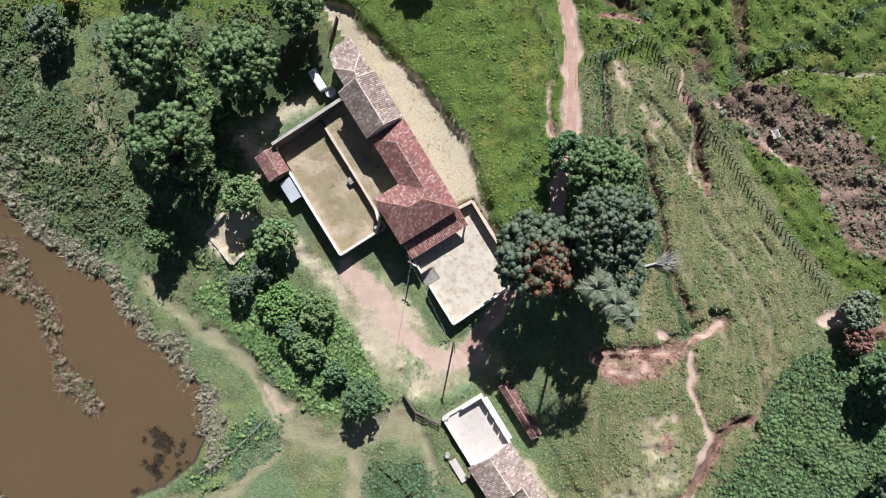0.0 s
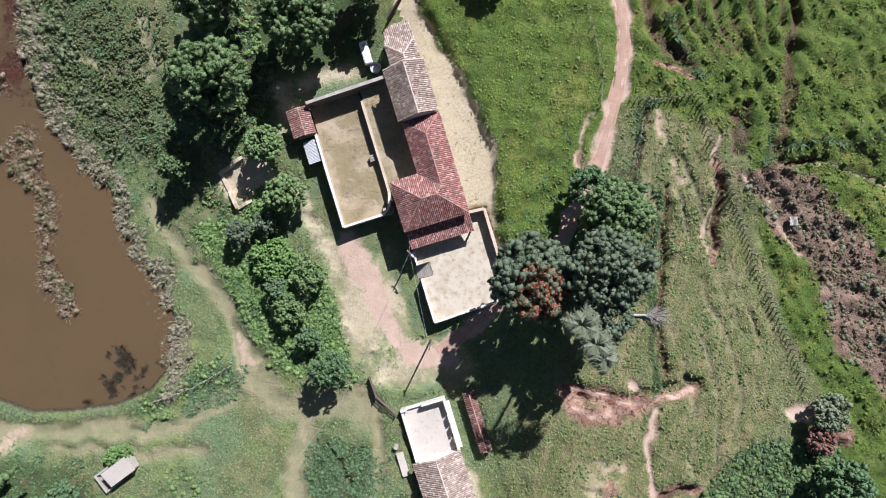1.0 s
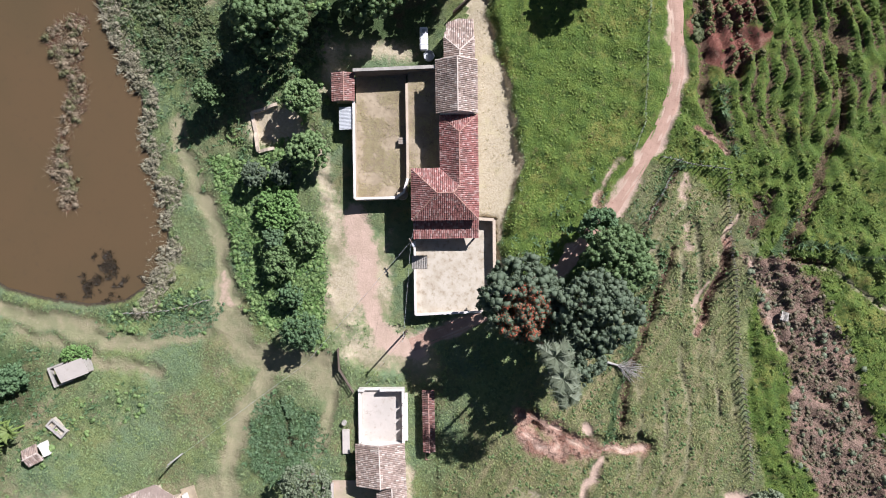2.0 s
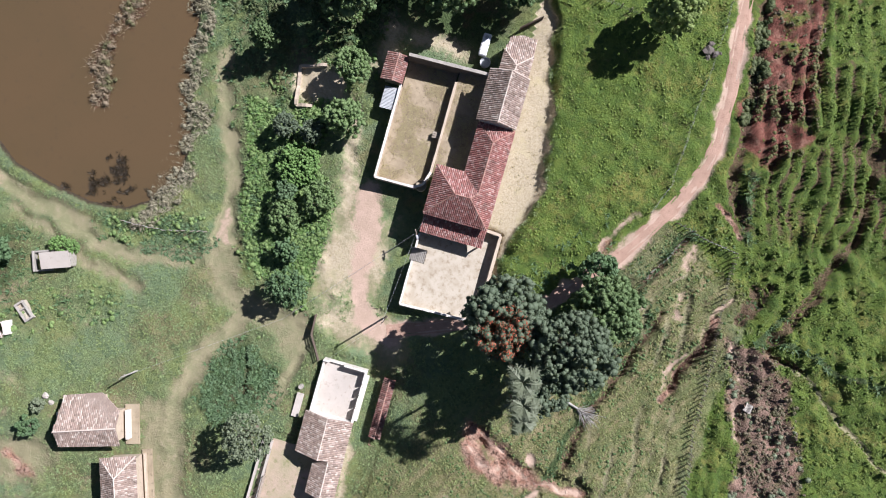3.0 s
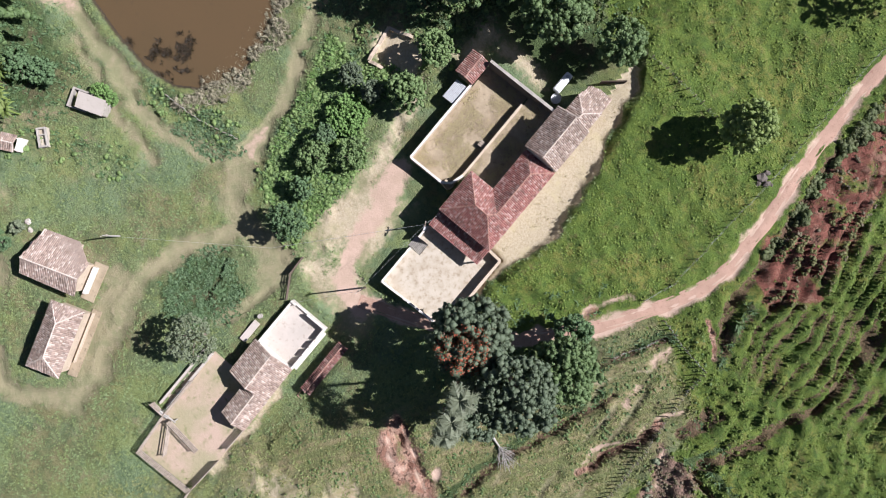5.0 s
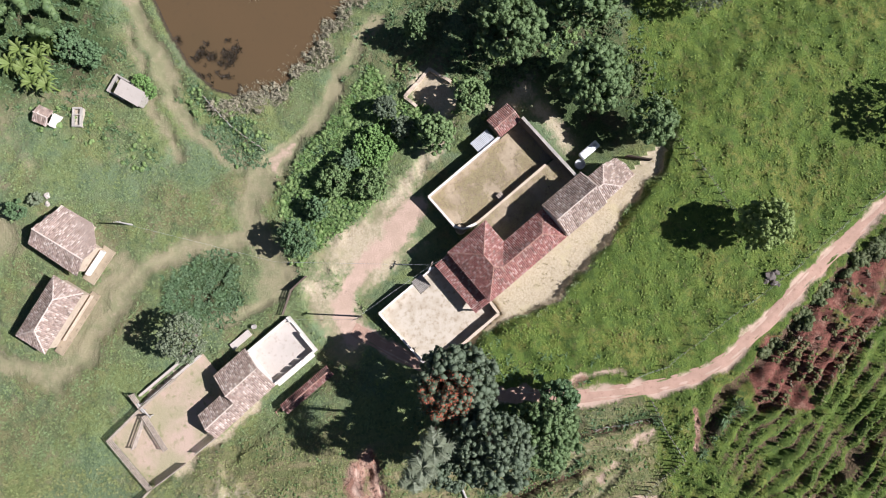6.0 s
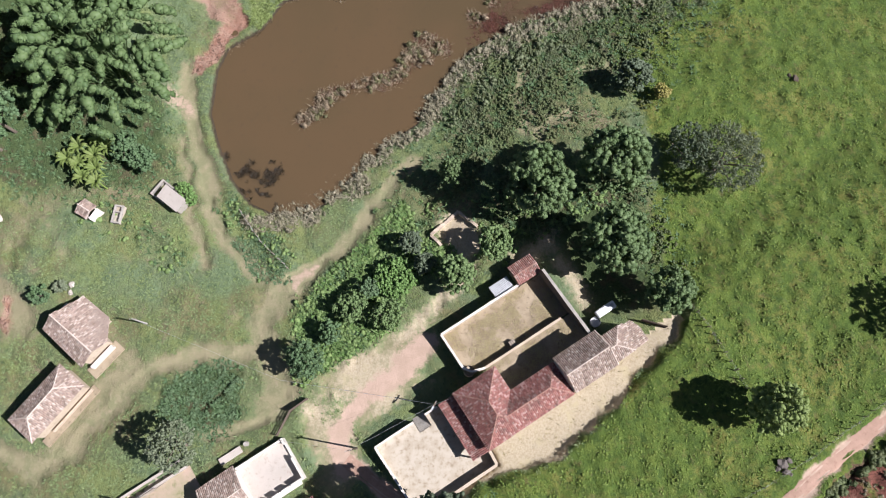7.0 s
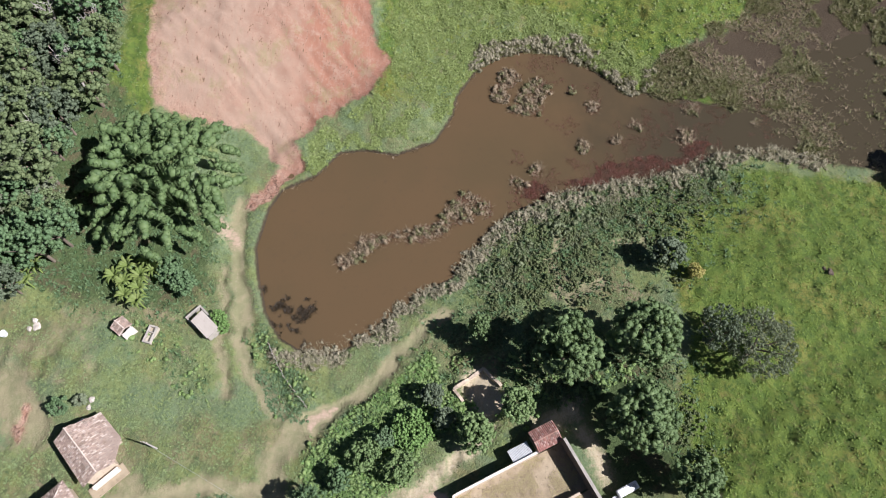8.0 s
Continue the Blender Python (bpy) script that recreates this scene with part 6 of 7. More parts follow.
def bamboo(x, y, r, h, n, label, seed):
    """A great clump: arching culms, each ending in a leafy plume."""
    rng, rs = random.Random(seed), np.random.RandomState(seed)
    ob = thing("bamboo_clump", (x, y, gz(x, y)), 0, label, "bamboo")
    for k in range(n):
        t, f = k * 2.39996 + rng.uniform(-0.2, 0.2), math.sqrt((k + 0.5) / n)
        d = Vector((math.cos(t), math.sin(t), 0))
        tip = d * r * f * rng.uniform(0.88, 1.08)
        tip.z = h * (1 - 0.62 * f ** 2.4) * rng.uniform(0.8, 1.15)
        root = d * 2.2 * f
        mid = root.lerp(tip, 0.55) + Vector((0, 0, h * 0.18))
        bm = bmesh.new()
        beam(bm, root - Vector((0, 0, 0.3)), mid, 0.07, 0.05, 4)
        beam(bm, mid, tip, 0.05, 0.02, 4)
        along = (tip - mid).normalized()
        yaw = rng.uniform(-0.9, 0.9)
        along = Vector((along.x * math.cos(yaw) - along.y * math.sin(yaw), along.x * math.sin(yaw) + along.y * math.cos(yaw), along.z * 0.5 - 0.12))
        axis = np.array(along.normalized()) * rng.uniform(3.4, 4.8)
        u = np.linspace(0, 1, 8)
        c = np.array(tip) + axis * (u - 0.7)[:, None] - np.array([0, 0, 0.9]) * (u * u)[:, None] + 0.12 * rs.normal(size=(8, 3))
        w = rng.uniform(0.7, 1.05) * np.sin(u * 2.35 + 0.45) ** 0.7
        v, q = foliage(c, w, 24, 0.36, rs, 0.9, 0.2, ICO_SMALL)
        stem = part("culm", bm, L_BAMBOO, ob)
        c = new("plume", raw_mesh("plume", v, q, L_BAMBOO, True))
        c.parent = stem


bamboo(-64.2, -58.2, 14.4, 18.5, 140, "huge clump of plumed green bamboo above the pond", 61)


def long_leaves(bm, n, length, width, lift, rng, start=0.0, seg=6):
    """Arching strap leaves round a point."""
    for k in range(n):
        t = 2 * math.pi * (k + rng.uniform(-0.3, 0.3)) / n
        d, s = Vector((math.cos(t), math.sin(t), 0)), Vector((-math.sin(t), math.cos(t), 0))
        L, rise = length * rng.uniform(0.75, 1.15), lift * rng.uniform(0.6, 1.3)
        rows = []
        for j in range(seg + 1):
            f = j / seg
            c = d * (L * f * (1 - 0.15 * f)) + Vector((0, 0, start + rise * math.sin(f * 2.3) - L * 0.30 * f * f))
            w = width * math.sin(math.pi * min(1, 0.12 + 0.88 * f)) * 0.5 + 0.02
            rows.append([bm.verts.new(c - s * w - Vector((0, 0, w * 0.3))), bm.verts.new(c), bm.verts.new(c + s * w - Vector((0, 0, w * 0.3)))])
        for a, b in zip(rows, rows[1:]):
            bm.faces.new((a[0], a[1], b[1], b[0]))
            bm.faces.new((a[1], a[2], b[2], b[1]))


L_BANANA = leaf_mat("banana_leaf", (0.16, 0.23, 0.06), (0.27, 0.33, 0.12), (0.20, 0.28, 0.08), 0.35)


def banana(x, y, h, rng, group="banana plants"):
    ob = thing("banana_plant", (x, y, gz(x, y)), rng.uniform(0, 360), "tall banana plant with pale arching leaves", "plant", group)
    part("stem", beam(bmesh.new(), (0, 0, -0.3), (0, 0, h), 0.14, 0.09, 8), L_LIME, ob)
    bm = bmesh.new()
    long_leaves(bm, 13, 2.3, 0.46, 1.3, rng, h - 0.1)
    part("leaves", bm, L_BANANA, ob)


rb = random.Random(71)
for x, y in ((-43.4, -60.4), (-45.0, -58.4), (-45.8, -61.2), (-42.5, -57.8), (-47.4, -59.0), (-49.2, -57.2), (-50.7, -58.8), (-48.8, -61.4), (-44.4, -79.4), (-46.4, -76.3), (-43.6, -77.0), (-48.2, -78.6), (-47.0, -63.4)):
    banana(x, y, rb.uniform(2.4, 3.8), rb)


def palm(x, y, h, label, seed, n=15, L=2.2):
    rng = random.Random(seed)
    ob = thing("palm_tree", (x, y, gz(x, y)), 0, label, "palm", RG)
    part("trunk", beam(bmesh.new(), (0, 0, -0.5), (0, 0, h), 0.24, 0.15, 10), BARK, ob)
    for k in range(n):
        t, rise = 2 * math.pi * k / n + rng.uniform(-0.25, 0.25), rng.uniform(-0.4, 2.2)
        d, s = Vector((math.cos(t), math.sin(t), 0)), Vector((-math.sin(t), math.cos(t), 0))
        bm, last, LL = bmesh.new(), None, L * rng.uniform(0.75, 1.15)
        for j in range(11):
            f = j / 10
            c = d * LL * f + Vector((0, 0, h + rise * math.sin(f * 2.4) - 1.5 * f * f * LL * 0.4))
            if last:
                beam(bm, last, c, 0.035, 0.025, 3)
                w = 0.95 * math.sin(math.pi * (0.15 + 0.8 * f))
                for sg in (-1, 1):
                    q = rng.uniform(0.7, 1.2)
                    e = c + s * sg * w * q + d * rng.uniform(0.2, 0.6) - Vector((0, 0, 0.35 * w))
                    bm.faces.new([bm.verts.new(p) for p in (c - d * 0.08, c + d * 0.2, e)])
            last = c
        part("frond", bm, L_WOODGREY, ob)


palm(20.6, -6.7, 17.4, "tall pale-fronded palm beside the patio trees", 81)
palm(17.9, -4.7, 19.2, "tall pale-fronded palm above the patio trees", 82, L=2.1)
palm(22.4, -8.2, 15.0, "shorter pale-fronded palm beside the patio trees", 83, L=1.9)

# fallen dead tree on the slope
ft = thing("fallen_tree", (28.6, -2.6, gz(28.6, -2.6)), 12, "fallen bleached tree with bare twigs in the grass", "tree")
bm = bmesh.new()
beam(bm, (-0.6, 0, 0.25), (3.0, 0.2, 0.6), 0.2, 0.12, 8)
part("trunk", bm, DEADWOOD, ft)
rg = random.Random(5)
bm = bmesh.new()
for k in range(34):
    a = Vector((rg.uniform(1.6, 3.0), 0.1, 0.5))
    b = a + Vector((rg.uniform(0.8, 3.4), rg.uniform(-2.0, 1.6), rg.uniform(0.1, 1.3)))
    beam(bm, a, b, 0.06, 0.02, 4)
    beam(bm, a.lerp(b, 0.6), a.lerp(b, 0.6) + Vector((rg.uniform(0.2, 1.2), rg.uniform(-0.8, 0.8), rg.uniform(0, 0.6))), 0.03, 0.012, 3)
part("bare_crown", bm, DEADWOOD, ft)


def boulder(name, x, y, size, label, seed, mat=STONE):
    rg = random.Random(seed)
    ob = thing(name, (x, y, gz(x, y)), rg.uniform(0, 360), label, "rock", "field rocks")
    bm = bmesh.new()
    bmesh.ops.create_icosphere(bm, subdivisions=2, radius=size)
    for v in bm.verts:
        f = 0.75 + 0.5 * noise.noise(v.co * 1.3 / size + Vector((seed, 0, 0)))
        v.co = Vector((v.co.x * f * 1.2, v.co.y * f, v.co.z * f * 0.7 + size * 0.25))
    part("stone", bm, mat, ob)


for k, (dx, dy, s) in enumerate(((0, 0, 0.95), (1.1, 0.3, 0.6), (-0.4, 1.0, 0.55), (0.7, -0.8, 0.45), (1.5, 1.0, 0.35))):
    boulder("boulder", 4.4 + dx, 48.0 + dy, s, "dark grey boulder in the pasture grass", 3 + k, DARK_SHADED)
boulder("boulder", -59.2, 61.7, 0.7, "dark stone lying in the pasture", 21, DARKWOOD)
boulder("boulder", -60.0, 60.9, 0.5, "dark stone lying in the pasture", 22, DARKWOOD)
for k, (x, y, s) in enumerate(((-36.8, -74.4, 0.8), (-37.8, -75.0, 0.6), (-36.2, -75.4, 0.5), (-24.2, -61.2, 0.5), (-25.4, -61.0, 0.6))):
    boulder("boulder", x, y, s, "pale weathered stone near the cottages", 31 + k, PALE)
bn = thing("white_tub", (-35.0, -79.6, gz(-35.0, -79.6)), 20, "small white plastic tub on the grass", "tub")
bm = bmesh.new()
bmesh.ops.create_cone(bm, cap_ends=True, segments=20, radius1=0.5, radius2=0.62, depth=0.8, matrix=Matrix.Translation((0, 0, 0.35)))
top = [f for f in bm.faces if f.normal.z > 0.9]
bmesh.ops.inset_region(bm, faces=top, thickness=0.06)
bmesh.ops.translate(bm, vec=(0, 0, -0.3), verts=list({v for f in bm.faces if f.normal.z > 0.9 and all(v.co.xy.length < 0.58 for v in f.verts) for v in f.verts}))
part("shell", bm, WHITE, bn)
jk = thing("sheet_scrap", (47.1, 16.4, gz(47.1, 16.4)), 15, "crumpled grey metal sheet on the eroded slope", "scrap")
bm = bmesh.new()
rows = [[bm.verts.new((0.30 * i - 0.6, 0.42 * j - 0.6, 0.75 + 0.18 * math.sin(i * 2.1 + j))) for j in range(4)] for i in range(5)]
for a, b in zip(rows, rows[1:]):
    for j in range(3):
        bm.faces.new((a[j], a[j + 1], b[j + 1], b[j]))
part("sheet", bm, STONE, jk)


# ---- grass, weeds and reeds (uncounted growth) ----
def scatter(n, x0, y0, x1, y1, chance, seed):
    """Random places kept by a chance that follows the ground cover."""
    rs = np.random.RandomState(seed)
    x, y = rs.uniform(x0, x1, n), rs.uniform(y0, y1, n)
    m = masks(x, y)
    keep = rs.uniform(size=n) < chance(x, y, m)
    x, y = x[keep], y[keep]
    m = [q[keep] for q in m]
    return np.stack([x, y, land(x, y) + bumps(x, y, m)], 1), rs


def blades(pos, rs, blade, length, width, spread=0.9, lift=0.7):
    """Tufts of pointed blades."""
    n = len(pos)
    k = np.repeat(np.arange(n), blade)
    s = np.repeat(rs.uniform(0.6, 1.35, n), blade)
    t = rs.uniform(0, 2 * math.pi, n * blade)
    lean = rs.uniform(0.1, spread, n * blade)
    L = length * s * rs.uniform(0.6, 1.2, n * blade)
    d = np.stack([np.cos(t), np.sin(t), np.zeros_like(t)], 1)
    side = np.stack([-np.sin(t), np.cos(t), np.zeros_like(t)], 1)
    base = pos[k] + d * (0.10 * s)[:, None] * rs.uniform(0, 1.5, n * blade)[:, None]
    w = (width * s)[:, None]
    tip = base + d * (L * lean)[:, None] + np.array([0, 0, 1.0]) * (L * lift * np.sqrt(np.clip(1.1 - lean * lean, 0.05, 1)))[:, None]
    v = np.stack([base - side * w, base + side * w, tip], 1)
    return v.reshape(-1, 3), np.arange(n * blade * 3).reshape(-1, 3)


def growth(name, label, category, mat, pos, rs, blade, length, width, spread=0.9, lift=0.7):
    v, f = blades(pos, rs, blade, length, width, spread, lift)
    tagged(new(name, raw_mesh(name, v, f, mat)), label, category, kind="stuff")


def mounds(name, label, category, mat, pos, rs, size, per, leaf, flat=0.75, knobs=1, core=1.0, slim=0.6):
    """Low bushy cushions of leaves, each its own size."""
    n = len(pos)
    k = np.repeat(np.arange(n), knobs)
    r = size * rs.uniform(0.5, 1.35, n)[k]
    d = ball_dirs(n * knobs, rs, 0.0)
    small = 0.55 if knobs > 6 else 1.0
    c = pos[k] + d * (r * (0.55 / small ** 0.7 if knobs > 1 else 0.1))[:, None] * np.array([1, 1, 0.8 * flat])
    v, f = foliage(c, r * small * (rs.uniform(0.45, 0.7, n * knobs) if knobs > 1 else 0.85), max(3, per // knobs), leaf, rs, flat, 0.22, ICO_SMALL, 0.0, core, slim)
    tagged(new(name, raw_mesh(name, v, f, mat, True)), label, category, kind="stuff")


bare = lambda m: 1 - np.clip(np.maximum.reduce([m[0], m[1] * 1.2, m[2] * 1.1, m[5] * 2, m[6] * 1.5]) * 1.25, 0, 1)
hs = lambda x, y: np.where((house_ab(x, y)[0] > -15) & (house_ab(x, y)[0] < 36) & (house_ab(x, y)[1] > -3) & (house_ab(x, y)[1] < 22), 0.0, 1.0)
grown = lambda m: 1 - np.clip((np.maximum.reduce([m[0], m[1], m[2], m[6], m[7], m[5] * 2]) - 0.3) * 3, 0, 1)
pts, rs = scatter(50000, -84, -14, 84, 108, lambda x, y, m: np.clip(m[3], 0, 1) * bare(m) * (0.25 + vnoise(x, y, 2.2)) * hs(x, y), 201)
growth("pasture_grass", "thick yellow-green pasture tussocks", "grass", L_GRASS, pts[pts[:, 0] < 19], rs, 8, 0.36, 0.065, 1.1, 0.6)
growth("hillside_grass", "rough green grass on the stepped hillside", "grass", L_HILLTUFT, pts[pts[:, 0] >= 19], rs, 8, 0.4, 0.065, 1.1, 0.6)
pts, rs = scatter(40000, -130, -30, -84, 60, lambda x, y, m: np.clip(m[3], 0, 1) * bare(m) * (0.3 + vnoise(x, y, 2.2)), 215)
growth("field_grass", "rough yellow-green grass beyond the pond", "grass", L_FIELD, pts[::2], rs, 7, 0.36, 0.06, 1.1, 0.5)
mounds("field_bushes", "low green bushes beyond the pond", "bush", L_PALEGREEN, pts[1::24], rs, 0.5, 14, 0.24, 0.8, 2, 0.8, 0.4)
pts, rs = scatter(52000, -84, -12, 84, 108, lambda x, y, m: np.clip(m[3], 0, 1) * bare(m) * hs(x, y) * np.where(x > 19, np.where(y < 36, 0.34, 0.16) * (vnoise(x, y, 2.6) > 0.35), (vnoise(x, y, 2.2) > 0.36) * np.where(x > -18, 0.55, 0.16)), 212)
mounds("pasture_tussocks", "rounded green tussocks in the pasture", "grass", L_TUSSOCK, pts[pts[:, 0] < 19], rs, 0.26, 5, 0.22, 0.5, 1, 0.9, 0.4)
mounds("hillside_tufts", "dark green tufts on the stepped hillside", "grass", L_HILLTUFT, pts[pts[:, 0] >= 19], rs, 0.33, 6, 0.22, 0.7, 1, 0.9, 0.4)
pts, rs = scatter(110000, -118, -80, 60, 30, lambda x, y, m: (1 - np.clip(m[3], 0, 1)) * (1 - np.clip(m[4], 0, 1)) * grown(m) * (0.25 + vnoise(x, y, 3.0)) * hs(x, y), 202)
growth("meadow_grass", "grey-green meadow grass standing in mats", "grass", L_LAWN, pts[pts[:, 0] < 18], rs, 8, 0.36, 0.05, 1.1, 0.6)
growth("slope_grass", "green and straw-tipped grass on the open slope", "grass", L_SLOPE, pts[pts[:, 0] >= 18], rs, 8, 0.4, 0.055, 1.1, 0.6)
pts, rs = scatter(15000, 18, -46, 58, 32, lambda x, y, m: m[9] * grown(m) * (1 - np.clip(m[4], 0, 1)) * (0.1 + 0.8 * (vnoise(x, y, 2.6) > 0.5)), 240)
mounds("slope_tussocks", "rough green grass tussocks on the open slope", "grass", L_HILL, pts[::2], rs, 0.27, 6, 0.22, 0.7, 1, 0.85, 0.35)
on_mat = lambda x, y: np.maximum.reduce([area(x, y, q, 1.0) for q in MATS])
pts, rs = scatter(26000, -36, -48, 30, -20, lambda x, y, m: sstep(0.4, 0.7, on_mat(x, y) + 0.5 * (vnoise(x, y, 2.0) - 0.5)) * (0.35 + 0.65 * vnoise(x, y, 1.6)), 241)
growth("weed_mat_blades", "bluish green weeds matted over the lawn", "weeds", L_TEAL, pts, rs, 8, 0.42, 0.06, 1.1, 0.6)
mounds("weed_mats", "low bluish green weed cushions on the lawn", "weeds", L_TEAL, pts[::4], rs, 0.34, 12, 0.2, 0.6, 1, 0.85, 0.4)
pts, rs = scatter(70000, -130, -108, 84, 60, lambda x, y, m: np.clip(m[4], 0, 1) * bare(m) * hs(x, y), 203)
growth("weeds", "rank dark green weeds", "weeds", L_WEED, pts, rs, 8, 0.75, 0.10, 1.05, 0.65)
pts, rs = scatter(16000, -40, -70, 80, 30, lambda x, y, m: np.clip(m[4], 0, 1) * bare(m) * hs(x, y) * (x < 0) * (depth_in(x, y, WEEDPLOT) < -1), 213)
mounds("weed_bushes", "low green bushes and creepers", "bush", L_LUSH, pts, rs, 0.62, 16, 0.28, 0.75, 2, 0.8, 0.45)
pts, rs = scatter(19000, 30, -70, 80, -10, lambda x, y, m: (depth_in(x, y, BRUSHHILL) > 1.5 * (vnoise(x, y, 2.5) - 0.5)) * (0.35 + 0.6 * vnoise(x, y, 2.4)), 242)
mounds("brush", "close dark green brush covering the slope", "bush", L_HILL, pts, rs, 0.43, 4, 0.28, 0.8, 1, 0.88, 0.4)
GARDEN = [(-40, -7), (-33, -4), (-30, 2), (-24, -6), (-17, -8.5), (-12, -17), (-8.5, -23), (-19, -25), (-27, -20), (-33, -13)]
pts, rs = scatter(11000, -41, -26, -8, 3, lambda x, y, m: (depth_in(x, y, GARDEN) > 0.8 * (vnoise(x, y, 2) - 0.5)) * (m[0] < 0.4) * (0.3 + 0.7 * vnoise(x, y, 2.0)), 244)
mounds("garden_weeds", "lush bright green weeds filling the garden strip", "weeds", L_LUSH, pts[::2], rs, 0.5, 16, 0.26, 0.8, 1, 0.8, 0.4)
growth("garden_grass", "tall green grass in the garden strip", "grass", L_VINE, pts[1::2], rs, 8, 0.8, 0.09, 1.1, 0.6)
pts, rs = scatter(4800, -78, 2, -24, 50, lambda x, y, m: np.clip(m[4] * 1.5 - 0.2, 0, 1) * bare(m) * hs(x, y) * (vnoise(x, y, 3.5) > 0.4) * np.where(x < -50, 0.6, 0.85), 219)
mounds("undergrowth", "rank olive undergrowth round the mango trees", "bush", L_SCRUB, pts, rs, 0.8, 28, 0.28, 0.7, 7, 0.8, 0.4)
pts, rs = scatter(26000, 0, -20, 84, 80, lambda x, y, m: np.clip(m[2], 0, 1) * (m[6] < 0.2) * (depth_in(x, y, SCRUB) > -0.6) * (m[0] < 0.4) * 0.75 + 0.10 * (y > 40) * (m[2] > 0.3) * (m[6] < 0.2) * (vnoise(x, y, 3.0) > 0.35), 204)
mounds("slope_scrub", "brownish dry scrub on the eroded red slope", "scrub", L_RUST, pts, rs, 0.55, 22, 0.24, 0.6, 2, 0.65, 0.35)
pts, rs = scatter(4500, 0, -20, 84, 80, lambda x, y, m: np.clip(m[2], 0, 1) * (m[6] < 0.2) * ((depth_in(x, y, SCRUB) > -1) | (y > 40)) * (m[0] < 0.5) * (vnoise(x, y, 5.0) + 0.012 * (x - 50) > 0.5), 214)
side, rs2 = scatter(5000, -2, 42, 18, 76, lambda x, y, m: (line_dist(x, y, [(1.5, 68), (6.0, 58.5), (11.5, 50.5), (15.5, 45.0)]) < 0.6 + 1.6 * vnoise(x, y, 3)) * (m[6] < 0.15) * (vnoise(x, y, 2.2) > 0.42), 246)
mounds("roadside_bushes", "dark olive bushes on the bank beside the road", "bush", L_SCRUB, side, rs2, 0.7, 30, 0.26, 0.9, 3, 0.8, 0.4)
strip, rs2 = scatter(16000, -6, 40, 32, 82, lambda x, y, m: (m[2] > 0.25) * (m[6] < 0.2) * sstep(0.3, 0.75, terrace(x, y)) * (vnoise(x, y, 2.4) > 0.56) * 0.7, 245)
mounds("terrace_tufts", "olive tufts along the eroded red terraces", "scrub", L_MARSH, strip, rs2, 0.34, 10, 0.22, 0.8, 1, 0.8, 0.4)
mounds("slope_bushes", "grey-green bushes on the eroded red slope", "scrub", L_GREY, pts, rs, 0.6, 32, 0.24, 0.9, 1, 0.75, 0.4)
pts, rs = scatter(40000, -30, -60, 20, 40, lambda x, y, m: np.clip(m[1], 0, 1) * 0.12 * (1 - np.clip(m[0] * 2, 0, 1)), 205)
growth("dry_grass", "short dry straw-coloured grass", "grass", L_STRAW, pts, rs, 5, 0.25, 0.04)

rs = np.random.RandomState(231)
ya, yb = rs.uniform(4, 22, 5200), np.where(rs.uniform(size=5200) < 0.75, rs.uniform(10.8, 18, 5200), rs.uniform(6, 10, 5200))
ok = vnoise(ya, yb, 2.5) + 0.4 * rs.uniform(size=5200) > 0.62
ya, yb = ya[ok], yb[ok]
pts = np.stack([HX + ya * AX - yb * AY, HY + ya * AY + yb * AX, np.where(yb > 10.4, 0.92, 2.27)], 1)
growth("loose_straw", "loose straw lying about the dry yard", "straw", L_STRAW, pts, rs, 4, 0.5, 0.03, 1.2, 0.12)

SHORE = [(-36.0, -31.4), (-39.2, -23.4), (-44.2, -16.1), (-49.2, -10.4), (-54.6, -3.0), (-62.3, 2.4), (-68.3, 8.6), (-72.5, 15.8), (-75.9, 24.4), (-78.9, 33.1), (-83.4, 43.1), (-86.9, 52.0), (-86, 64)]


def shore_chance(x, y, m):
    d = line_dist(x, y, SHORE)
    return (d < 2.2 + 2.6 * (vnoise(x, y, 4) - 0.4)) * (vnoise(x, y, 1.8) > 0.3) * (m[0] < 0.4)


pts, rs = scatter(60000, -92, -36, -30, 70, shore_chance, 206)
growth("shore_reeds", "pale dry reeds along the pond shore", "reeds", L_REED, pts[::3], rs, 8, 1.2, 0.07, 1.1, 0.6)
mounds("reed_clumps", "pale dry reed clumps along the pond shore", "reeds", L_REED, pts[1::9], rs, 0.88, 66, 0.34, 1.2, 3, 0.5, 0.25)
WIDE = [(-57, 3), (-62, 8), (-67, 15), (-71, 25), (-76, 34), (-80, 44)]
pts, rs = scatter(3000, -95, -10, -40, 60, lambda x, y, m: (line_dist(x, y, WIDE) < 3.4 + 4 * (vnoise(x, y, 6) - 0.5)) * (m[5] < 0.5) * (vnoise(x, y, 4.5) > 0.3), 207)
mounds("sage_bushes", "grey-green feathery bushes beside the pond", "bush", L_SAGE, pts[::5], rs, 1.35, 260, 0.28, 0.9, 12, 0.6, 0.28)
pts, rs = scatter(9000, -95, -10, -40, 60, lambda x, y, m: (line_dist(x, y, WIDE) < 6.5) * (m[5] < 0.5) * (vnoise(x, y, 2.5) > 0.66), 217)
growth("sage_scrub", "grey-green feathery scrub beside the pond", "scrub", L_SAGE, pts, rs, 10, 0.9, 0.09, 1.1, 0.6)
ISLE = [(-56.0, -24.5), (-60.2, -21.1), (-62.1, -15.9), (-62.8, -11.2), (-64.3, -7.5), (-68.3, -5.7), (-71.7, -2.7), (-69.4, 0.7)]
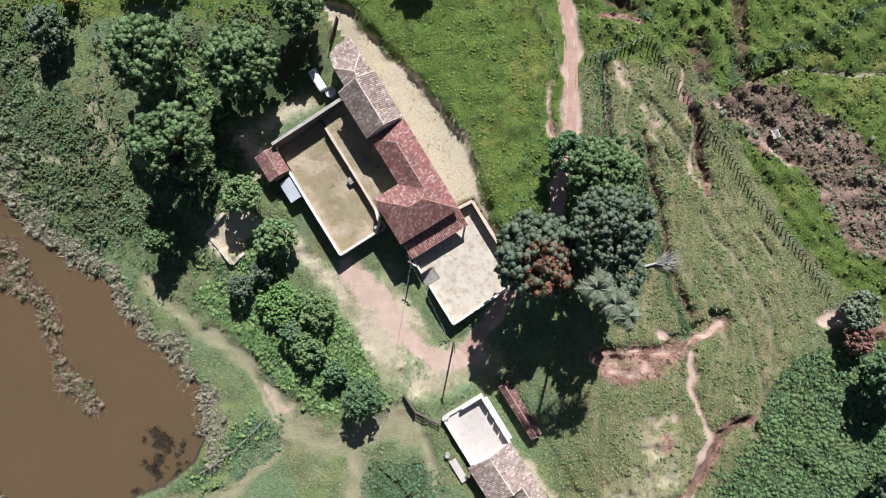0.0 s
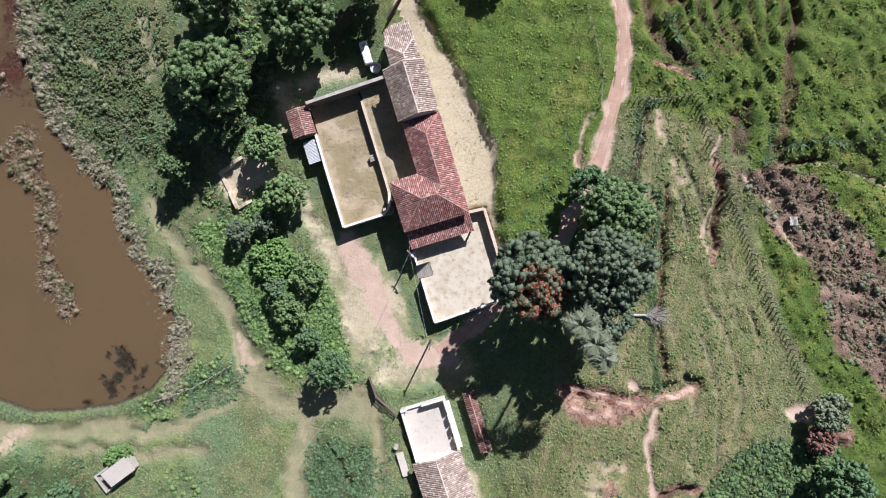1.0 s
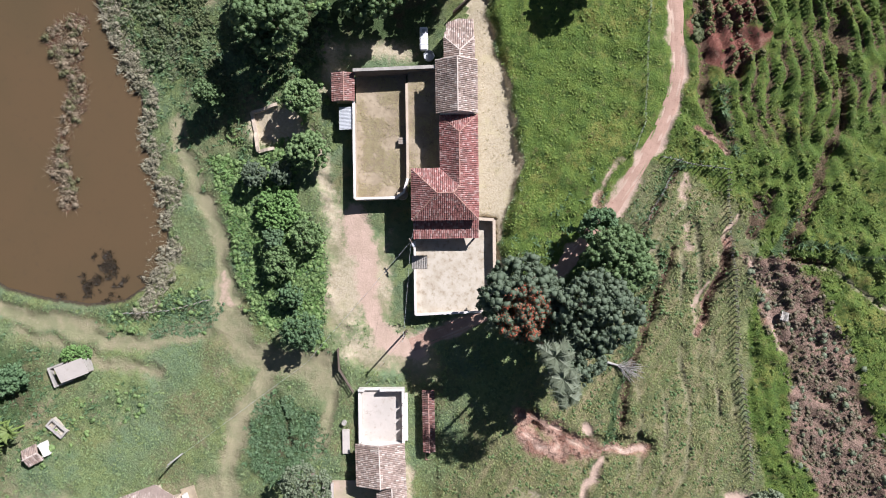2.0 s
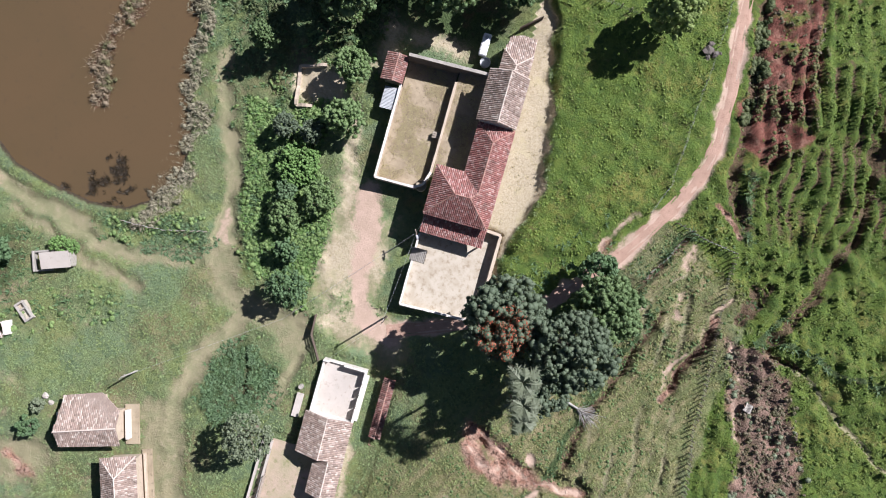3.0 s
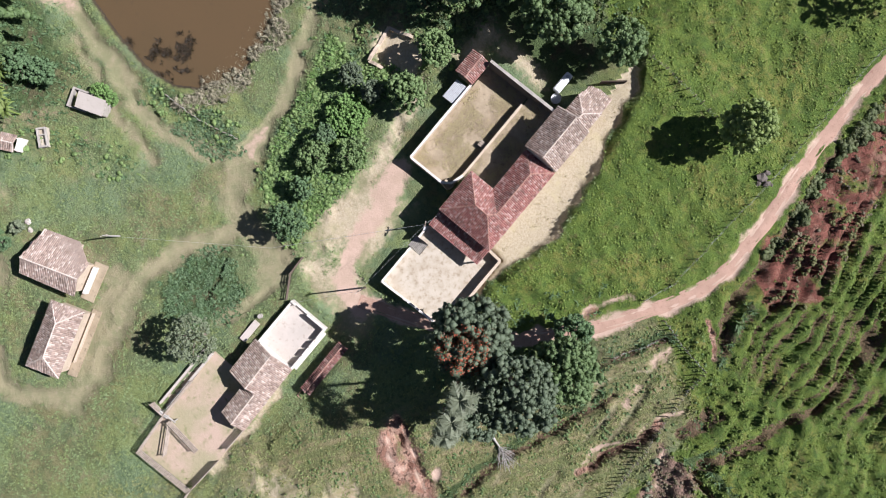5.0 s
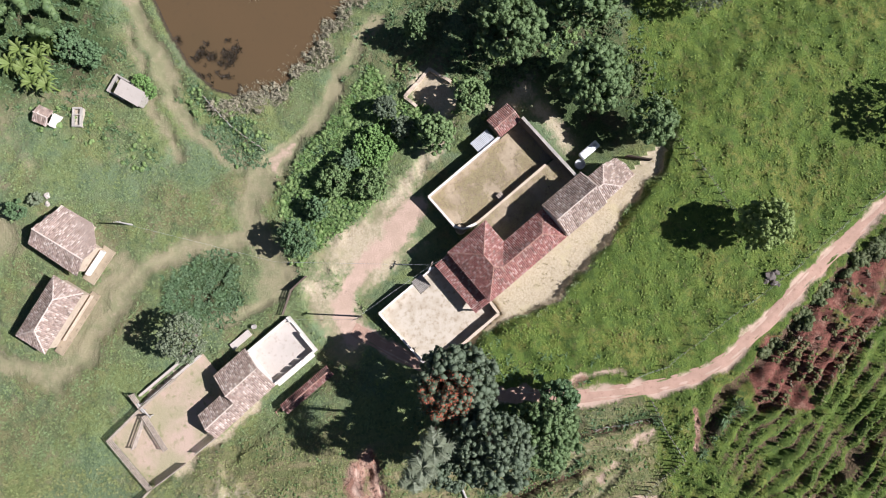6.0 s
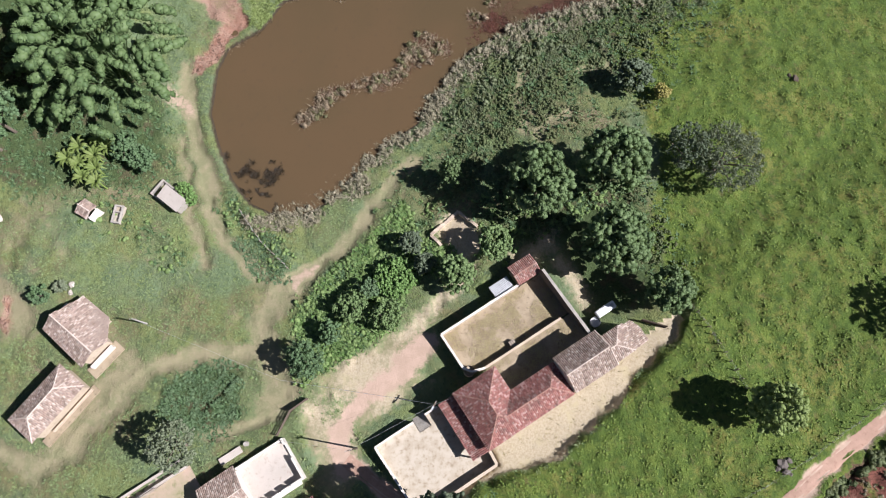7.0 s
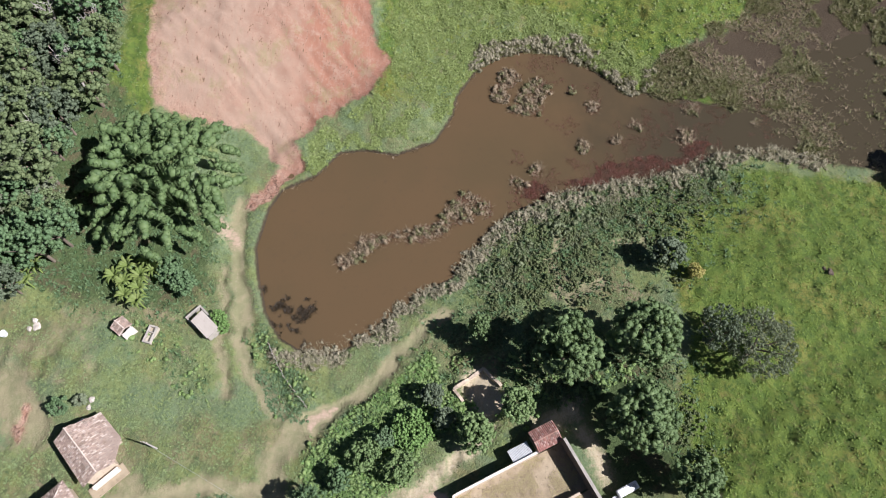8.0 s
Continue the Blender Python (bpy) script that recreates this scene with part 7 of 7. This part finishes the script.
SPOTS = [(-101.9, 3.4, 3.0), (-95.4, 7.9, 4.0), (-99.3, 9.5, 3.4), (-97.2, 1.8, 2.2), (-95.7, 21.3, 2.0), (-85.5, 19.6, 1.8), (-79.3, 10.2, 1.6), (-75.7, 6.4, 2.0), (-97.2, 41.6, 2.4), (-89.8, 40.0, 2.2), (-68.0, -3.5, 3.2), (-92, 30, 1.4), (-88, 26, 1.2), (-100, 17, 1.2)]


def on_water(n, x0, y0, x1, y1, want, seed):
    rs = np.random.RandomState(seed)
    x, y = rs.uniform(x0, x1, n), rs.uniform(y0, y1, n)
    k = want(x, y) & (rs.uniform(size=n) < 0.9) & (depth_in(x, y, POND) > -0.5)
    return np.stack([x[k], y[k], np.full(k.sum(), WATER_Z - 0.1)], 1), rs


WEEDBED = [[(-46.7, -30.3), (-42.9, -31.5), (-38.1, -29.9)], [(-48.5, -39.1), (-44.5, -37.0), (-41.0, -35.0)], [(-47.0, -32.5), (-46.2, -34.5)]]
SPOTS += [(-42.0, -31.5, 1.2), (-41.0, -28.5, 1.6), (-40.2, -33.2, 1.4)]


def isle(x, y):
    w = line_dist(x, y, ISLE) < 1.15 + 1.2 * (vnoise(x, y, 2.5) - 0.3)
    for sx, sy, sr in SPOTS:
        w |= np.hypot(x - sx, y - sy) < sr * (0.5 + 0.6 * vnoise(x, y, 1.6))
    return w


pts, rs = on_water(60000, -112, -30, -50, 50, isle, 208)
growth("pond_reeds", "tangled dry brown reeds standing in the pond", "reeds", L_STRAWREED, pts[::3], rs, 8, 1.1, 0.06, 1.2, 0.6)
mounds("reed_islands", "bushy dry reed clumps standing in the pond", "reeds", L_STRAWREED, pts[1::18], rs, 1.0, 80, 0.36, 1.2, 3, 0.5, 0.3)
mounds("green_reed_clumps", "olive green reed clumps among the dry ones", "reeds", L_OLIVE, pts[4::40], rs, 1.05, 80, 0.34, 1.1, 3, 0.5, 0.3)
skirt, rs3 = on_water(60000, -112, -30, -50, 50, lambda x, y: isle(x + 1.2 * (vnoise(x, y, 1.4) - 0.2), y + 1.6 * (vnoise(x, y, 1.9) - 0.5)) & (vnoise(x, y, 1.1) > 0.42), 251)
growth("sunken_sedge", "dark wet sedge round the pond reeds", "reeds", L_DARKBED, skirt[::3], rs3, 7, 0.6, 0.09, 1.2, 0.4)
growth("pond_sedge", "dark rusty sedge matted among the pond reeds", "reeds", L_DARKRED, pts[1::2], rs, 8, 0.9, 0.09, 1.3, 0.3)
pts, rs = on_water(13000, -52, -42, -34, -26, lambda x, y: (vnoise(x, y, 0.9) * 0.6 + vnoise(x, y, 2.6) * 0.4 > 0.57) & (np.minimum.reduce([line_dist(x, y, q) for q in WEEDBED]) < 3.2 * vnoise(x, y, 2.2) - 0.1), 232)
growth("sunken_weeds", "dark brown weed beds in the shallow water", "weeds", L_DARKBED, pts, rs, 7, 0.6, 0.09, 1.2, 0.55)
pts, rs = on_water(90000, -112, -42, -36, 62, lambda x, y: ((y > 4) & (vnoise(x, y, 5) * 0.6 + vnoise(x, y, 1.6) * 0.4 > 0.68 - 0.0012 * (y - 4))) | (line_dist(x, y, [(-73.5, 9), (-78.5, 24), (-83, 37), (-92, 44)]) < 3.2 * vnoise(x, y, 2.5) + 0.7), 209)
REDLINE = [(-74.5, 9.5), (-77.5, 19), (-81.5, 31), (-84.5, 40), (-88.5, 43.5)]
mat_pts, rs2 = on_water(30000, -100, 0, -66, 56, lambda x, y: line_dist(x, y, REDLINE) < 3.6 * vnoise(x, y, 3.0) - 0.4 + 1.2 * (vnoise(x, y, 0.9) - 0.5), 243)
mat_pts[:, 2] += 0.13
growth("red_weed_mat", "rust red weed mat floating along the pond shore", "weeds", L_REDWEED, mat_pts, rs2, 6, 0.5, 0.07, 1.2, 0.25)
growth("water_weeds", "dark rusty red water weeds at the pond edge", "weeds", L_DARKRED, pts, rs, 6, 0.6, 0.06, 1.1, 0.4)
pts, rs = scatter(110000, -150, 30, -82, 120, lambda x, y, m: (depth_in(x, y, MARSH) > -3 + 5 * (vnoise(x, y, 4) - 0.3)) * (0.12 + (depth_in(x, y, [(-116, 66), (-121, 80), (-100, 88), (-86, 86), (-86, 72), (-100, 68)]) < 9 * (vnoise(x, y, 6) - 0.45) + 4 * (vnoise(x, y, 2.2) - 0.5))) * (vnoise(x, y, 7) * 0.6 + vnoise(x, y, 2) * 0.4 > 0.40) * 0.9, 210)
pts[:, 2] = np.maximum(pts[:, 2], WATER_Z - 0.1)
growth("marsh_reeds", "dry brown marsh reeds over dark water", "reeds", L_STRAWREED, pts[::8], rs, 7, 1.1, 0.07, 1.1, 0.6)
growth("marsh_sedge", "dull olive sedge over the marsh water", "reeds", L_OLIVE, pts[1::7], rs, 8, 0.9, 0.09, 1.1, 0.5)
lush = pts[(vnoise(pts[:, 0], pts[:, 1], 9) * 0.6 + vnoise(pts[:, 0], pts[:, 1], 3.5) * 0.4 > 0.47)]
growth("marsh_grass", "olive green marsh grass in broad clumps", "grass", L_MARSH, lush[::2], rs, 8, 1.1, 0.09, 1.1, 0.5)
mounds("marsh_bushes", "olive brown reed clumps in the marsh", "reeds", L_OLIVE, lush[1::50], rs, 1.1, 54, 0.32, 1.05, 3, 0.5, 0.25)
FARSHORE = [(-104, -4), (-109.5, 1), (-112, 9), (-111.8, 16.5), (-107, 22), (-103.5, 26.5), (-102.5, 33)]
pts, rs = scatter(16000, -116, -8, -98, 40, lambda x, y, m: (line_dist(x, y, FARSHORE) < 0.4 + 3.2 * vnoise(x, y, 4)) * (vnoise(x, y, 1.6) > 0.3), 218)
pts[:, 2] = np.maximum(pts[:, 2], WATER_Z)
mounds("far_reeds", "tan and grey reed clumps on the far pond edge", "reeds", L_REED, pts[::9], rs, 0.85, 56, 0.32, 1.1, 3, 0.5, 0.25)
growth("far_sedge", "dark sedge on the far pond edge", "reeds", L_OLIVE, pts[1::2], rs, 7, 0.9, 0.07, 1.1, 0.6)
NORTHBANK = [(-78, -33), (-84, -27), (-86, -20), (-90, -12), (-97, -10), (-106, -6), (-113, 4), (-114, 16), (-107, 26), (-104, 38)]
pts, rs = scatter(60000, -125, -45, -74, 50, lambda x, y, m: np.maximum(line_dist(x, y, NORTHBANK) < 1 + 6.5 * vnoise(x, y, 5), area(x, y, NORTH, 1.0) > 0.4 + 0.3 * vnoise(x, y, 3)) * (vnoise(x, y, 2.3) > 0.4) * (m[5] < 0.45) * (m[2] < 0.5) * 0.9, 211)
shore, rs4 = on_water(60000, -118, -42, -70, 40, lambda x, y: (depth_in(x, y, POND) < 1.3 * vnoise(x, y, 1.8) - 0.25) & (y < 40 - 0.2 * x) & (x < -70), 252)
shore = shore[np.array(line_dist(shore[:, 0], shore[:, 1], NORTHBANK)) < 10]
growth("shore_sedge", "ragged dry sedge along the far shore", "reeds", L_STRAWREED, shore[::3], rs4, 7, 0.6, 0.08, 1.2, 0.5)
growth("shore_weeds", "dark wet weeds along the far shore", "weeds", L_DARKBED, shore[1::2], rs4, 7, 0.55, 0.09, 1.2, 0.4)
mounds("bank_scrub", "pale green scrub on the far pond bank", "scrub", L_BANKSCRUB, pts[::5], rs, 0.62, 16, 0.36, 0.55, 1, 0.5, 0.45)
growth("bank_reeds", "pale green reeds on the far pond bank", "reeds", L_BANKSCRUB, pts[1::2], rs, 7, 0.8, 0.1, 1.1, 0.5)
